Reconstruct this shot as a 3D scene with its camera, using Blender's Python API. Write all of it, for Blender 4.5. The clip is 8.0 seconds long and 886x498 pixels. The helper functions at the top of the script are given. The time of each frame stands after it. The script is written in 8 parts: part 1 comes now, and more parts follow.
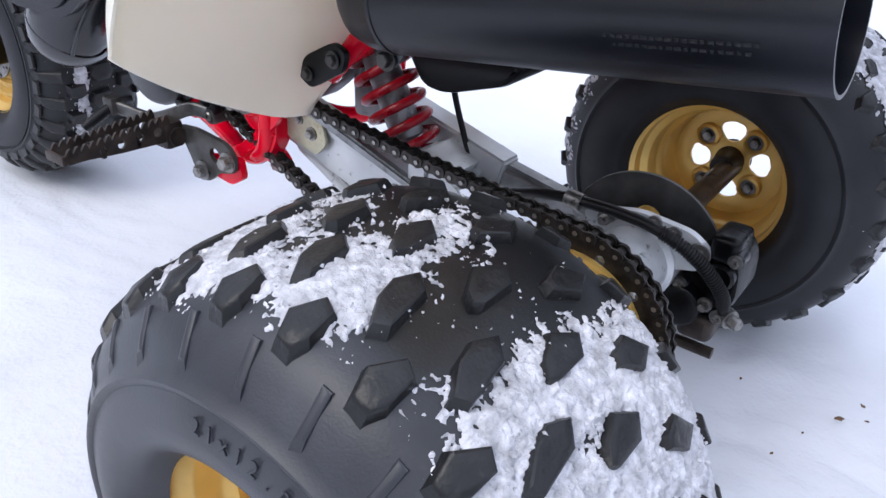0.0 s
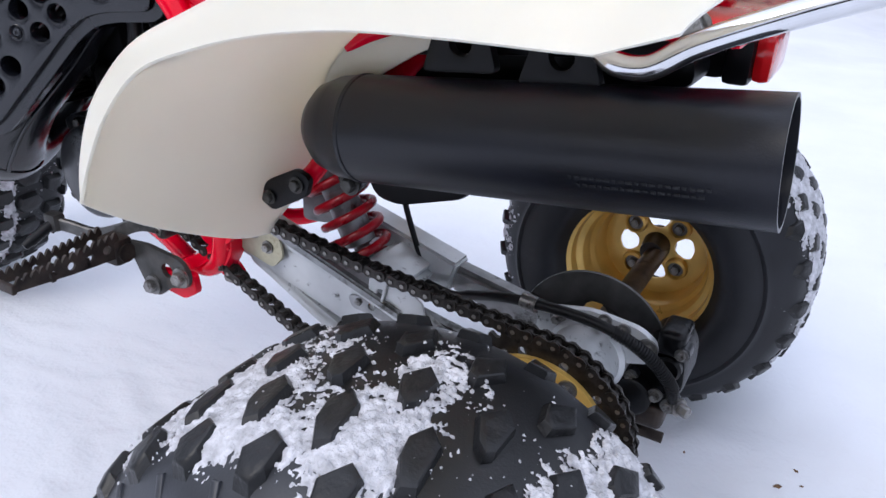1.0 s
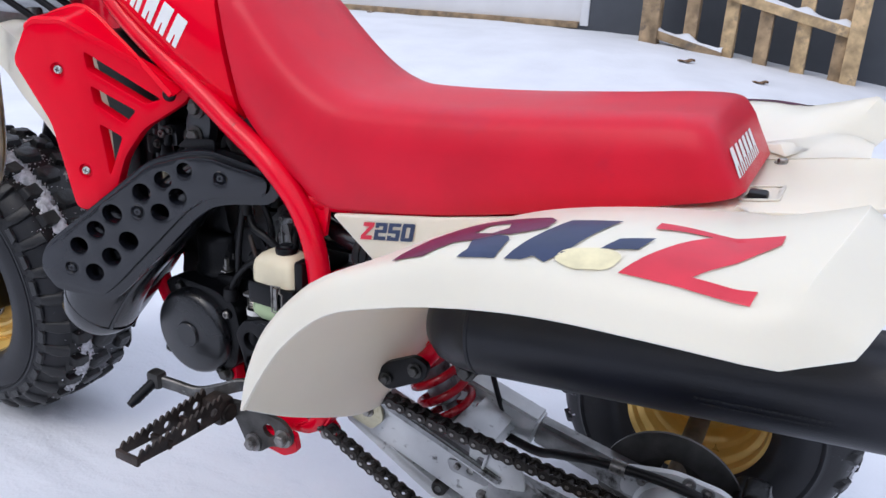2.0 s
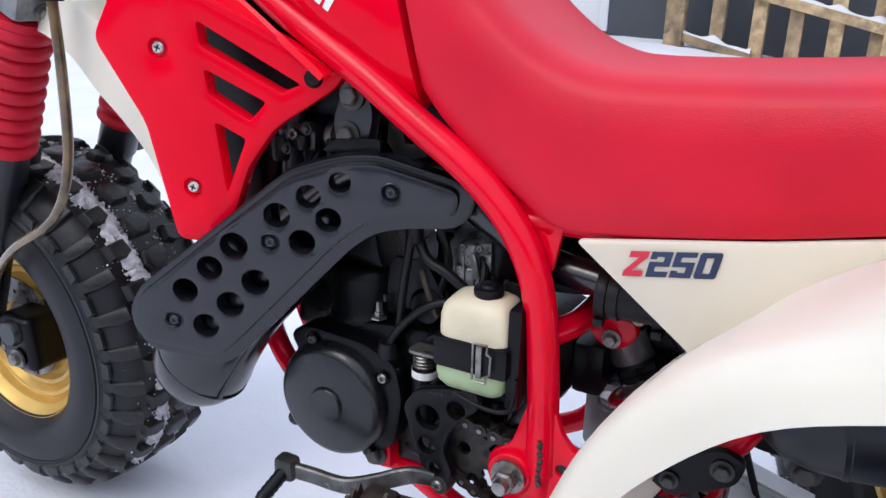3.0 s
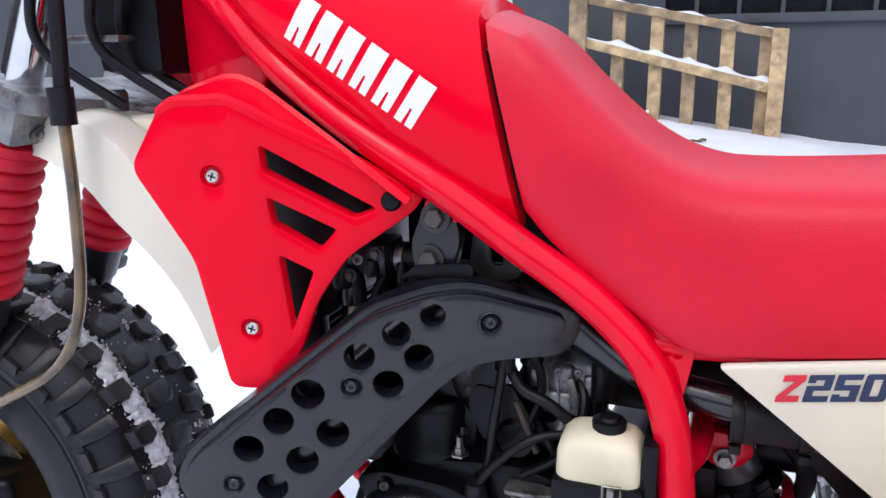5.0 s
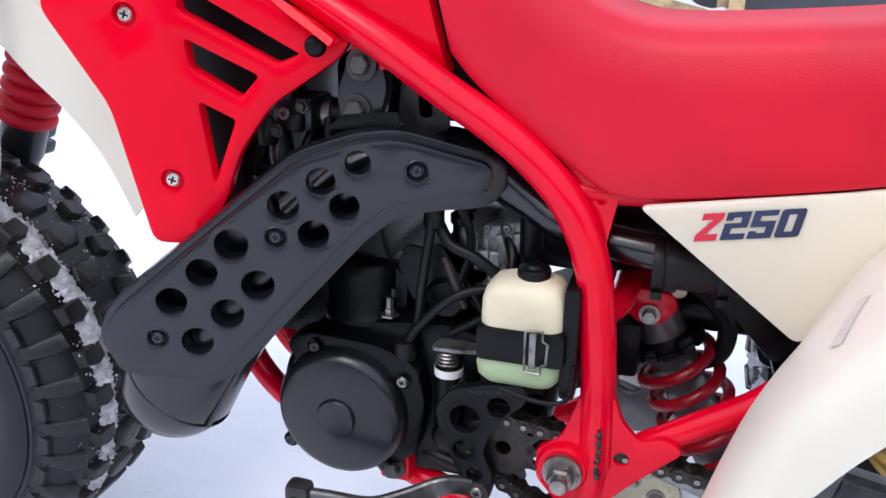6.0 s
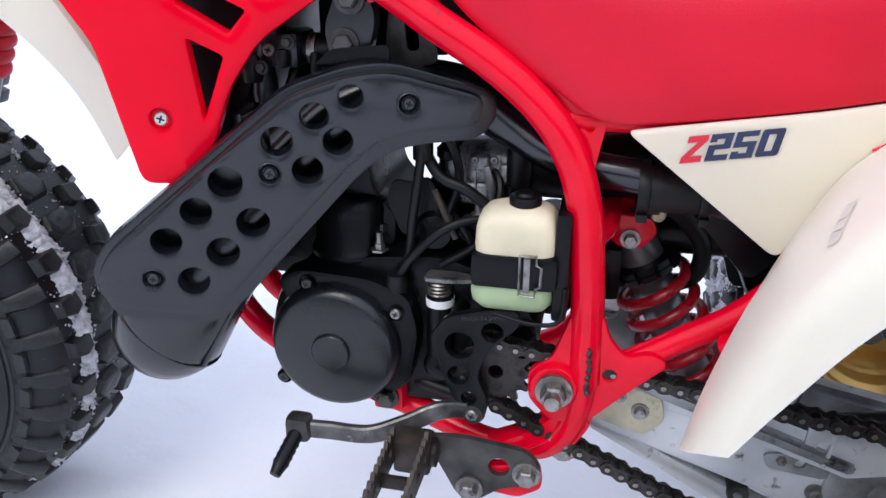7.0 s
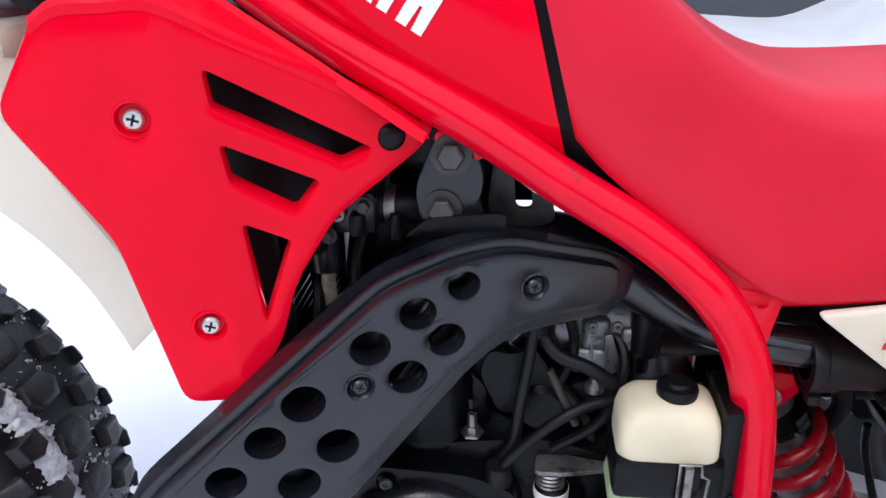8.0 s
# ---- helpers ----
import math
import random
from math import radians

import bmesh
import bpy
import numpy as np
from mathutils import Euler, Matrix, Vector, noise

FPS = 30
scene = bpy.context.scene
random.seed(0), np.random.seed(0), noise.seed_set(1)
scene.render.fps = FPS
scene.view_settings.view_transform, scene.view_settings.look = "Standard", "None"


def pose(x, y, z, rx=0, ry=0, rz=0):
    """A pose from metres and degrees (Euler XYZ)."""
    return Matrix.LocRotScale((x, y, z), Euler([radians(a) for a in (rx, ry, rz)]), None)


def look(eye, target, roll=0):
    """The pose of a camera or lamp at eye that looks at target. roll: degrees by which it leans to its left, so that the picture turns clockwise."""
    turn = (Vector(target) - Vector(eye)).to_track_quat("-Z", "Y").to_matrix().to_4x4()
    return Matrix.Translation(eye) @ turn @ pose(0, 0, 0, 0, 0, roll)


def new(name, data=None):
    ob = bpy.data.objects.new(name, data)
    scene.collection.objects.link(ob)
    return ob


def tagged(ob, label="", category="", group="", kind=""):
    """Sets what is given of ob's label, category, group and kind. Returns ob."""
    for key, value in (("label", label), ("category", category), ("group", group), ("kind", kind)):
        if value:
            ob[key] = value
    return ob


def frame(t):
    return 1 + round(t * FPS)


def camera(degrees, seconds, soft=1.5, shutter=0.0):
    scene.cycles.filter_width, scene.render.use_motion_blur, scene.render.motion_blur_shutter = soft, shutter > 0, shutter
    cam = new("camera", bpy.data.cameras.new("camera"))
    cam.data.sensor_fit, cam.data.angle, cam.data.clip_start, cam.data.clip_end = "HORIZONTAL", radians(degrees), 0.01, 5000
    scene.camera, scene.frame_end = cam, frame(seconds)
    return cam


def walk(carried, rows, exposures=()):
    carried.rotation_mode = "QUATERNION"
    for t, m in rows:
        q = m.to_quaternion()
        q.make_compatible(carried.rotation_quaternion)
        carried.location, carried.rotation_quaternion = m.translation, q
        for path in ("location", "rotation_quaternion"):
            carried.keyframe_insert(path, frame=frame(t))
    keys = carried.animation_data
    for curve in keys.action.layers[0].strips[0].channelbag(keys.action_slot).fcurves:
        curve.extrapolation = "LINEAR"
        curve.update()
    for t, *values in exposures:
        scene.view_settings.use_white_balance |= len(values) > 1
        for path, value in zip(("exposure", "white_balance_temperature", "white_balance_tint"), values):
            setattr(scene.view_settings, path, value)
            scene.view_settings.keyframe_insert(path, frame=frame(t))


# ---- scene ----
cam = camera(60.7, 8.0)
PATH = [
    (0, (0.294, -0.751, 0.717), (-0.733, 0.652, -0.27), 1.8),
    (0.5, (0.246, -0.799, 0.729), (-0.679, 0.706, -0.209), 2.0),
    (1, (0.242, -0.785, 0.789), (-0.629, 0.8, -0.064), 2.3),
    (1.5, (0.22, -0.828, 0.87), (-0.638, 0.803, 0.093), 2.6),
    (2, (0.116, -0.872, 0.95), (-0.754, 0.784, 0.243), 2.6),
    (2.2, (0.039, -0.848, 0.937), (-0.84, 0.812, 0.249), 2.4),
    (3.3, (-0.331, -0.73, 0.843), (-1.168, 0.96, 0.179), 0.1),
    (3.5, (-0.379, -0.735, 0.839), (-1.131, 1.005, 0.202), -0.3),
    (4, (-0.432, -0.736, 0.886), (-1.109, 1.067, 0.348), -1.0),
    (4.2, (-0.443, -0.738, 0.908), (-1.12, 1.077, 0.409), -0.9),
    (5.3, (-0.443, -0.735, 0.873), (-1.09, 1.082, 0.345), -0.2),
    (5.5, (-0.43, -0.737, 0.853), (-1.05, 1.078, 0.285), 0.1),
    (6, (-0.41, -0.739, 0.816), (-0.963, 1.065, 0.152), 0.5),
    (6.5, (-0.41, -0.75, 0.787), (-0.887, 1.048, 0.053), 0.4),
    (7, (-0.449, -0.773, 0.804), (-0.842, 1.026, 0.023), 0.2),
    (7.5, (-0.521, -0.717, 0.859), (-0.819, 1.09, 0.056), -0.3),
    (8, (-0.629, -0.603, 0.896), (-0.836, 1.215, 0.089), -1.0),
]
EXPOSURES = [(0, 0.54), (0.5, 0.48), (1, 0.35), (1.5, 0.20), (2.2, 0.16), (3.3, 0.43), (4.2, 0.49), (5.3, 0.50), (7, 0.51), (8, 0.52)]
walk(cam, [(t, look(eye, target, roll)) for t, eye, target, roll in PATH], EXPOSURES)


# ---- world and light: bright overcast winter day ----
def make_world():
    w = bpy.data.worlds.new("overcast_sky")
    scene.world = w
    w.use_nodes = True
    nt = w.node_tree
    nt.nodes.clear()
    out = nt.nodes.new("ShaderNodeOutputWorld")
    bg = nt.nodes.new("ShaderNodeBackground")
    sky = nt.nodes.new("ShaderNodeTexSky")
    sky.sky_type = "NISHITA"
    sky.sun_disc = False
    sky.sun_elevation = radians(48)
    sky.sun_rotation = radians(200)
    sky.air_density, sky.dust_density, sky.ozone_density = 1.0, 3.5, 1.0
    cloud = nt.nodes.new("ShaderNodeMix")
    cloud.data_type = "RGBA"
    cloud.inputs["Factor"].default_value = 0.8
    cloud.inputs[7].default_value = (6.8, 7.35, 9.1, 1)
    nt.links.new(sky.outputs[0], cloud.inputs[6])
    # an overcast sky is brighter overhead than at the horizon
    tc = nt.nodes.new("ShaderNodeTexCoord")
    axes = nt.nodes.new("ShaderNodeSeparateXYZ")
    nt.links.new(tc.outputs["Generated"], axes.inputs[0])
    up = nt.nodes.new("ShaderNodeMapRange")
    up.inputs["From Min"].default_value, up.inputs["From Max"].default_value = 0.0, 1.0
    up.inputs["To Min"].default_value, up.inputs["To Max"].default_value = 0.50, 1.25
    nt.links.new(axes.outputs[2], up.inputs["Value"])
    level = nt.nodes.new("ShaderNodeVectorMath")
    level.operation = "SCALE"
    nt.links.new(cloud.outputs[2], level.inputs[0])
    nt.links.new(up.outputs[0], level.inputs["Scale"])
    nt.links.new(level.outputs[0], bg.inputs[0])
    bg.inputs[1].default_value = 0.146
    nt.links.new(bg.outputs[0], out.inputs[0])


make_world()
sun = new("sun", bpy.data.lights.new("sun", "SUN"))
sun.data.energy, sun.data.angle, sun.data.color = 0.6, radians(25), (1.0, 0.97, 0.93)
sun.matrix_world = look((-1.0, -3.5, 5.0), (0, 0, 0))


# ---- materials ----
def material(name, color, rough=0.5, metal=0.0, vary=0.08, scale=18.0, bump=0.0, bump_scale=200.0, dirt=None, dirt_amount=0.0, dirt_scale=9.0,
             spec=0.5, coat=0.0, rough_vary=0.08, sub=0.0, swell=0.0, swell_scale=20.0, depth=0.012):
    """A surface with mottled colour at two scales, uneven gloss, fine relief and patches of dirt."""
    m = bpy.data.materials.new(name)
    m.use_nodes = True
    nt = m.node_tree
    b = nt.nodes["Principled BSDF"]
    tc = nt.nodes.new("ShaderNodeTexCoord")
    n1 = nt.nodes.new("ShaderNodeTexNoise")
    n1.inputs["Scale"].default_value, n1.inputs["Detail"].default_value = scale, 6
    n2 = nt.nodes.new("ShaderNodeTexNoise")
    n2.inputs["Scale"].default_value, n2.inputs["Detail"].default_value = bump_scale, 3
    for n in (n1, n2):
        nt.links.new(tc.outputs["Object"], n.inputs["Vector"])
    ramp = nt.nodes.new("ShaderNodeValToRGB")
    lo = tuple(c * (1 - 2 * vary) for c in color)
    hi = tuple(min(1, c * (1 + 2 * vary)) for c in color)
    ramp.color_ramp.elements[0].position, ramp.color_ramp.elements[1].position = 0.3, 0.7
    ramp.color_ramp.elements[0].color, ramp.color_ramp.elements[1].color = (*lo, 1), (*hi, 1)
    nt.links.new(n1.outputs["Fac"], ramp.inputs[0])
    last = ramp.outputs[0]
    mr = nt.nodes.new("ShaderNodeMapRange")
    mr.inputs["To Min"].default_value, mr.inputs["To Max"].default_value = max(0.02, rough - rough_vary), min(1, rough + rough_vary)
    nt.links.new(n1.outputs["Fac"], mr.inputs["Value"])
    if dirt is not None:
        n3 = nt.nodes.new("ShaderNodeTexNoise")
        n3.inputs["Scale"].default_value, n3.inputs["Detail"].default_value, n3.inputs["Roughness"].default_value = dirt_scale, 9, 0.68
        nt.links.new(tc.outputs["Object"], n3.inputs["Vector"])
        r3 = nt.nodes.new("ShaderNodeValToRGB")
        r3.color_ramp.elements[0].position = 0.62 - 0.3 * dirt_amount
        r3.color_ramp.elements[1].position = 0.74 - 0.3 * dirt_amount
        nt.links.new(n3.outputs["Fac"], r3.inputs[0])
        mx = nt.nodes.new("ShaderNodeMix")
        mx.data_type = "RGBA"
        nt.links.new(r3.outputs[0], mx.inputs["Factor"])
        nt.links.new(last, mx.inputs[6])
        mx.inputs[7].default_value = (*dirt, 1)
        last = mx.outputs[2]
    nt.links.new(last, b.inputs["Base Color"])
    nt.links.new(mr.outputs[0], b.inputs["Roughness"])
    b.inputs["Metallic"].default_value = metal
    b.inputs["Specular IOR Level"].default_value = spec
    b.inputs["Coat Weight"].default_value = coat
    if sub:
        b.inputs["Subsurface Weight"].default_value = sub
        b.inputs["Subsurface Radius"].default_value = (depth, depth * 0.92, depth * 0.83)
        b.inputs["Subsurface Scale"].default_value = 1.0
    if bump:
        bp = nt.nodes.new("ShaderNodeBump")
        bp.inputs["Strength"].default_value, bp.inputs["Distance"].default_value = bump, 0.002
        nt.links.new(n2.outputs["Fac"], bp.inputs["Height"])
        nt.links.new(bp.outputs[0], b.inputs["Normal"])
        if swell:
            n4 = nt.nodes.new("ShaderNodeTexNoise")
            n4.inputs["Scale"].default_value, n4.inputs["Detail"].default_value = swell_scale, 4
            nt.links.new(tc.outputs["Object"], n4.inputs["Vector"])
            b4 = nt.nodes.new("ShaderNodeBump")
            b4.inputs["Strength"].default_value, b4.inputs["Distance"].default_value = swell, 0.008
            nt.links.new(n4.outputs["Fac"], b4.inputs["Height"])
            nt.links.new(b4.outputs[0], bp.inputs["Normal"])
    return m


SNOW = material("snow", (0.715, 0.735, 0.775), 0.75, vary=0.03, scale=2.0, bump=0.7, bump_scale=110, spec=0.2, swell=0.6, swell_scale=16)
PACKED_SNOW = material("packed_snow", (0.56, 0.56, 0.59), 0.45, vary=0.18, scale=90, bump=0.9, bump_scale=380, spec=0.4, dirt=(0.17, 0.17, 0.185), dirt_amount=0.03, dirt_scale=150)
RUBBER = material("tyre_rubber", (0.031, 0.0335, 0.040), 0.42, spec=0.5, vary=0.35, scale=9, bump=0.12, bump_scale=520, dirt=(0.062, 0.063, 0.066), dirt_amount=0.10, dirt_scale=16, rough_vary=0.18, swell=0.05, swell_scale=26)
TREAD = material("tread_rubber", (0.0105, 0.0108, 0.0118), 0.38, spec=0.42, vary=0.35, scale=22, bump=0.22, bump_scale=300, dirt=(0.042, 0.039, 0.037), dirt_amount=0.0, dirt_scale=60, rough_vary=0.20, swell=0.18, swell_scale=70)


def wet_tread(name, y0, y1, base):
    """Tyre rubber that is dark and wet over the tread and plain base rubber on the walls; y0 to y1: where the wet ends
    across the tyre.
    """
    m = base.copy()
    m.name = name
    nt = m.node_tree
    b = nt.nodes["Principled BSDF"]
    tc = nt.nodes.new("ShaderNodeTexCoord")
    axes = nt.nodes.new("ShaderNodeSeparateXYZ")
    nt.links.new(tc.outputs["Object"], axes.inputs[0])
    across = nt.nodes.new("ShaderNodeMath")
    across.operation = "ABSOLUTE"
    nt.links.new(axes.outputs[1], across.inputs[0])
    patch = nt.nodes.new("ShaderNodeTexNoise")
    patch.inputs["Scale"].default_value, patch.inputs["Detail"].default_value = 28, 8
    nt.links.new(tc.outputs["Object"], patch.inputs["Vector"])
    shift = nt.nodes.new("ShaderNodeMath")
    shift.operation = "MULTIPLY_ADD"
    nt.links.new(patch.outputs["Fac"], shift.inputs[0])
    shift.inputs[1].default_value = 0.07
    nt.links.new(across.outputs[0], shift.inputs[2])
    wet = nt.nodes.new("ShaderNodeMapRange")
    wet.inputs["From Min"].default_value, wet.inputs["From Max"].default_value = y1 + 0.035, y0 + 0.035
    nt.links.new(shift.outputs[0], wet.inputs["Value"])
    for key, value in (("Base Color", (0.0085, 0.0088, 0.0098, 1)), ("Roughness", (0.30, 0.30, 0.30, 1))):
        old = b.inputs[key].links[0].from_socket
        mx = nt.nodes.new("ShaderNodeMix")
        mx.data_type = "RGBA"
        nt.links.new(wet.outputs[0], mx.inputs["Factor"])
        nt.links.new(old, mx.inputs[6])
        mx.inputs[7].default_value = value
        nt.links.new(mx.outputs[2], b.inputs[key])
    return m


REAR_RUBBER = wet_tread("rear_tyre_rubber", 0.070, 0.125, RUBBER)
# darker copy of RUBBER: shade on the far and front tyres put into colour
SHADED_RUBBER = material("clean_tyre_rubber", (0.0120, 0.0127, 0.0155), 0.48, spec=0.32, vary=0.35, scale=9, bump=0.12, bump_scale=520, dirt=(0.020, 0.020, 0.022), dirt_amount=0.04, dirt_scale=16, rough_vary=0.15, swell=0.05, swell_scale=26)
FAR_RUBBER = wet_tread("far_tyre_rubber", 0.070, 0.125, SHADED_RUBBER)
FRONT_RUBBER = wet_tread("front_tyre_rubber", 0.060, 0.100, SHADED_RUBBER)
GOLD = material("gold_paint", (0.74, 0.48, 0.13), 0.30, metal=0.35, vary=0.08, scale=12, dirt=(0.40, 0.28, 0.12), dirt_amount=0.04)
CREAM = material("cream_plastic", (0.79, 0.715, 0.565), 0.32, vary=0.02, scale=6, bump=0.03, bump_scale=300, dirt=(0.74, 0.65, 0.49), dirt_amount=-0.1, dirt_scale=14, spec=0.42, sub=0.75, depth=0.017, swell=0.04, swell_scale=14)
RED_PLASTIC = material("red_plastic", (0.83, 0.001, 0.020), 0.13, vary=0.03, scale=7, spec=0.13, bump=0.04, bump_scale=420, dirt=(0.80, 0.004, 0.040), dirt_amount=0.04, dirt_scale=4, rough_vary=0.07, swell=0.05, swell_scale=16)
RED_PAINT = material("red_paint", (0.77, 0.001, 0.022), 0.10, vary=0.05, scale=20, spec=0.27, bump=0.05, bump_scale=260, dirt=(0.10, 0.03, 0.03), dirt_amount=-0.22, dirt_scale=25, rough_vary=0.05, swell=0.06, swell_scale=40)
RED_VINYL = material("red_vinyl", (0.62, 0.002, 0.024), 0.36, vary=0.05, scale=9, spec=0.34, bump=0.20, bump_scale=900, dirt=(0.52, 0.006, 0.034), dirt_amount=0.08, dirt_scale=7, swell=0.10, swell_scale=12, rough_vary=0.10)
BLACK_SATIN = material("black_satin_paint", (0.0080, 0.0092, 0.0135), 0.26, vary=0.20, spec=0.66, scale=8, bump=0.08, bump_scale=500, dirt=(0.020, 0.021, 0.026), dirt_amount=0.02, rough_vary=0.12)
BLACK_PIPE = material("black_pipe_paint", (0.0050, 0.0058, 0.0082), 0.20, vary=0.25, spec=0.75, scale=10, bump=0.05, bump_scale=400, dirt=(0.014, 0.0145, 0.017), dirt_amount=0.03, rough_vary=0.10, swell=0.06, swell_scale=18)
RED_RUBBER = material("dull_red_rubber", (0.52, 0.003, 0.022), 0.48, vary=0.10, scale=14, spec=0.35, bump=0.1, bump_scale=300)
BLACK_MUFFLER = material("black_muffler_paint", (0.0058, 0.0068, 0.0112), 0.34, vary=0.25, spec=0.42, scale=6, bump=0.10, bump_scale=500, dirt=(0.013, 0.014, 0.019), dirt_amount=0.02, dirt_scale=20, rough_vary=0.14)
BLACK_PLASTIC = material("black_plastic", (0.0040, 0.0041, 0.0052), 0.36, spec=0.22, vary=0.2, scale=10, bump=0.1, bump_scale=600)
BLACK_CASE = material("black_engine_case", (0.0085, 0.0094, 0.0120), 0.30, spec=0.55, vary=0.22, scale=10, bump=0.07, bump_scale=320, dirt=(0.016, 0.0155, 0.015), dirt_amount=0.03, rough_vary=0.12)
# black casting darkened beyond its oil: engine-bay shade is put into the colour
SHADED_OILY_CAST = material("oily_black_casting", (0.0024, 0.0026, 0.0034), 0.33, spec=0.22, vary=0.3, scale=14, bump=0.25, bump_scale=220, dirt=(0.010, 0.0095, 0.009), dirt_amount=0.04, rough_vary=0.16)
DAMPER = material("grey_anodised_damper", (0.20, 0.20, 0.205), 0.36, metal=0.6, vary=0.2, scale=20, dirt=(0.06, 0.057, 0.054), dirt_amount=0.15, dirt_scale=30)
# red darkened: the shade round the coil is put into its colour
SPRING_RED = material("dull_red_spring_paint", (0.34, 0.004, 0.014), 0.28, vary=0.12, scale=30, spec=0.45, dirt=(0.09, 0.02, 0.02), dirt_amount=0.0, dirt_scale=60)
DARK_METAL = material("dark_steel", (0.06, 0.058, 0.055), 0.48, metal=0.6, vary=0.3, scale=30, bump=0.2, bump_scale=300, dirt=(0.09, 0.06, 0.04), dirt_amount=0.1)
ALU = material("cast_aluminium", (0.29, 0.295, 0.30), 0.44, metal=0.7, vary=0.25, scale=22, bump=0.3, bump_scale=250, dirt=(0.05, 0.047, 0.044), dirt_amount=0.28, dirt_scale=24)
SILVER = material("silver_paint", (0.56, 0.575, 0.585), 0.32, metal=0.35, vary=0.12, scale=9, bump=0.1, bump_scale=200, dirt=(0.035, 0.032, 0.030), dirt_amount=0.06, dirt_scale=62)
STEEL = material("worn_steel", (0.22, 0.215, 0.21), 0.40, metal=0.8, vary=0.25, scale=40, dirt=(0.06, 0.05, 0.042), dirt_amount=0.3, dirt_scale=50)
BOLT = material("zinc_bolt", (0.26, 0.25, 0.235), 0.34, metal=0.85, vary=0.25, scale=60, dirt=(0.07, 0.055, 0.042), dirt_amount=0.28, dirt_scale=90)
SCREW = material("bright_screw", (0.52, 0.50, 0.47), 0.26, metal=0.85, vary=0.2, scale=80, dirt=(0.20, 0.17, 0.13), dirt_amount=0.1, dirt_scale=120)
CARB = material("carburettor_alloy", (0.26, 0.262, 0.265), 0.40, metal=0.7, vary=0.3, scale=40, bump=0.3, bump_scale=300, dirt=(0.035, 0.032, 0.030), dirt_amount=0.25, dirt_scale=50)
CHROME = material("chrome", (0.72, 0.73, 0.75), 0.12, metal=1.0, vary=0.05, scale=20, dirt=(0.35, 0.33, 0.3), dirt_amount=-0.05, dirt_scale=30, rough_vary=0.05)
CHAIN = material("chain_steel", (0.045, 0.040, 0.037), 0.38, metal=0.7, vary=0.35, scale=60, dirt=(0.016, 0.014, 0.013), dirt_amount=0.3, dirt_scale=60)
DISC = material("brake_disc_steel", (0.085, 0.083, 0.08), 0.42, metal=0.7, vary=0.2, scale=25)
RUST = material("rusty_steel", (0.036, 0.026, 0.021), 0.5, metal=0.35, vary=0.35, scale=40, bump=0.3, bump_scale=300, dirt=(0.018, 0.014, 0.013), dirt_amount=0.3)
AXLE = material("brown_axle_steel", (0.095, 0.075, 0.060), 0.42, metal=0.6, vary=0.3, scale=30, bump=0.2, bump_scale=300, dirt=(0.03, 0.022, 0.018), dirt_amount=0.2, dirt_scale=30)
CABLE = material("black_cable", (0.005, 0.005, 0.006), 0.45, spec=0.3, vary=0.15, scale=30)
BRASS = material("yellowed_plating", (0.50, 0.47, 0.34), 0.45, metal=0.35, vary=0.15, scale=30, dirt=(0.3, 0.26, 0.16), dirt_amount=0.25, dirt_scale=30)
WORN_PRINT = material("worn_print", (0.013, 0.0135, 0.016), 0.6, vary=0.3, scale=200)
RUBBED_STEEL = material("rubbed_dark_steel", (0.10, 0.098, 0.095), 0.36, metal=0.7, vary=0.4, scale=30, bump=0.2, bump_scale=200, dirt=(0.30, 0.30, 0.29), dirt_amount=0.04, dirt_scale=40)
NAVY = material("navy_decal", (0.018, 0.032, 0.085), 0.35, vary=0.1, scale=30)
PURPLE = material("plum_decal", (0.11, 0.012, 0.055), 0.35, vary=0.1, scale=30)
RED_DECAL = material("red_decal", (0.62, 0.02, 0.045), 0.35, vary=0.05, scale=30)
WHITE_DECAL = material("white_decal", (0.82, 0.82, 0.80), 0.4, vary=0.02, scale=30)
GHOST = material("sticker_ghost", (0.66, 0.62, 0.55), 0.42, vary=0.08, scale=60)
GLUE = material("old_glue", (0.74, 0.67, 0.42), 0.5, vary=0.1, scale=40)
WOOD = material("weathered_wood", (0.33, 0.235, 0.14), 0.8, vary=0.25, scale=7, bump=0.4, bump_scale=80, dirt=(0.15, 0.12, 0.09), dirt_amount=0.3, dirt_scale=5)
SIDING = material("slate_siding", (0.060, 0.068, 0.082), 0.6, vary=0.06, scale=4)
DOOR_WHITE = material("white_door_paint", (0.70, 0.71, 0.73), 0.45, vary=0.02, scale=3)
DARK_GLASS = material("dark_window", (0.012, 0.013, 0.016), 0.12, vary=0.1, scale=4)
TANK_CREAM = material("translucent_cream_plastic", (0.70, 0.63, 0.45), 0.45, vary=0.05, scale=20, sub=0.15)
FLUID_GREEN = material("green_coolant_plastic", (0.36, 0.46, 0.26), 0.4, vary=0.05, scale=20, sub=0.15)
TAIL_RED = material("red_lens", (0.55, 0.008, 0.012), 0.12, vary=0.03, scale=20, coat=0.5)
HOSE = material("amber_hose", (0.13, 0.085, 0.038), 0.22, vary=0.3, scale=24, coat=0.5)
LEAF = material("dry_leaf", (0.16, 0.09, 0.045), 0.8, vary=0.3, scale=80)
BACKDROP = material("distant_trees", (0.045, 0.042, 0.040), 0.95, vary=0.35, scale=0.6, spec=0.1, dirt=(0.16, 0.16, 0.165), dirt_amount=0.05, dirt_scale=1.2)
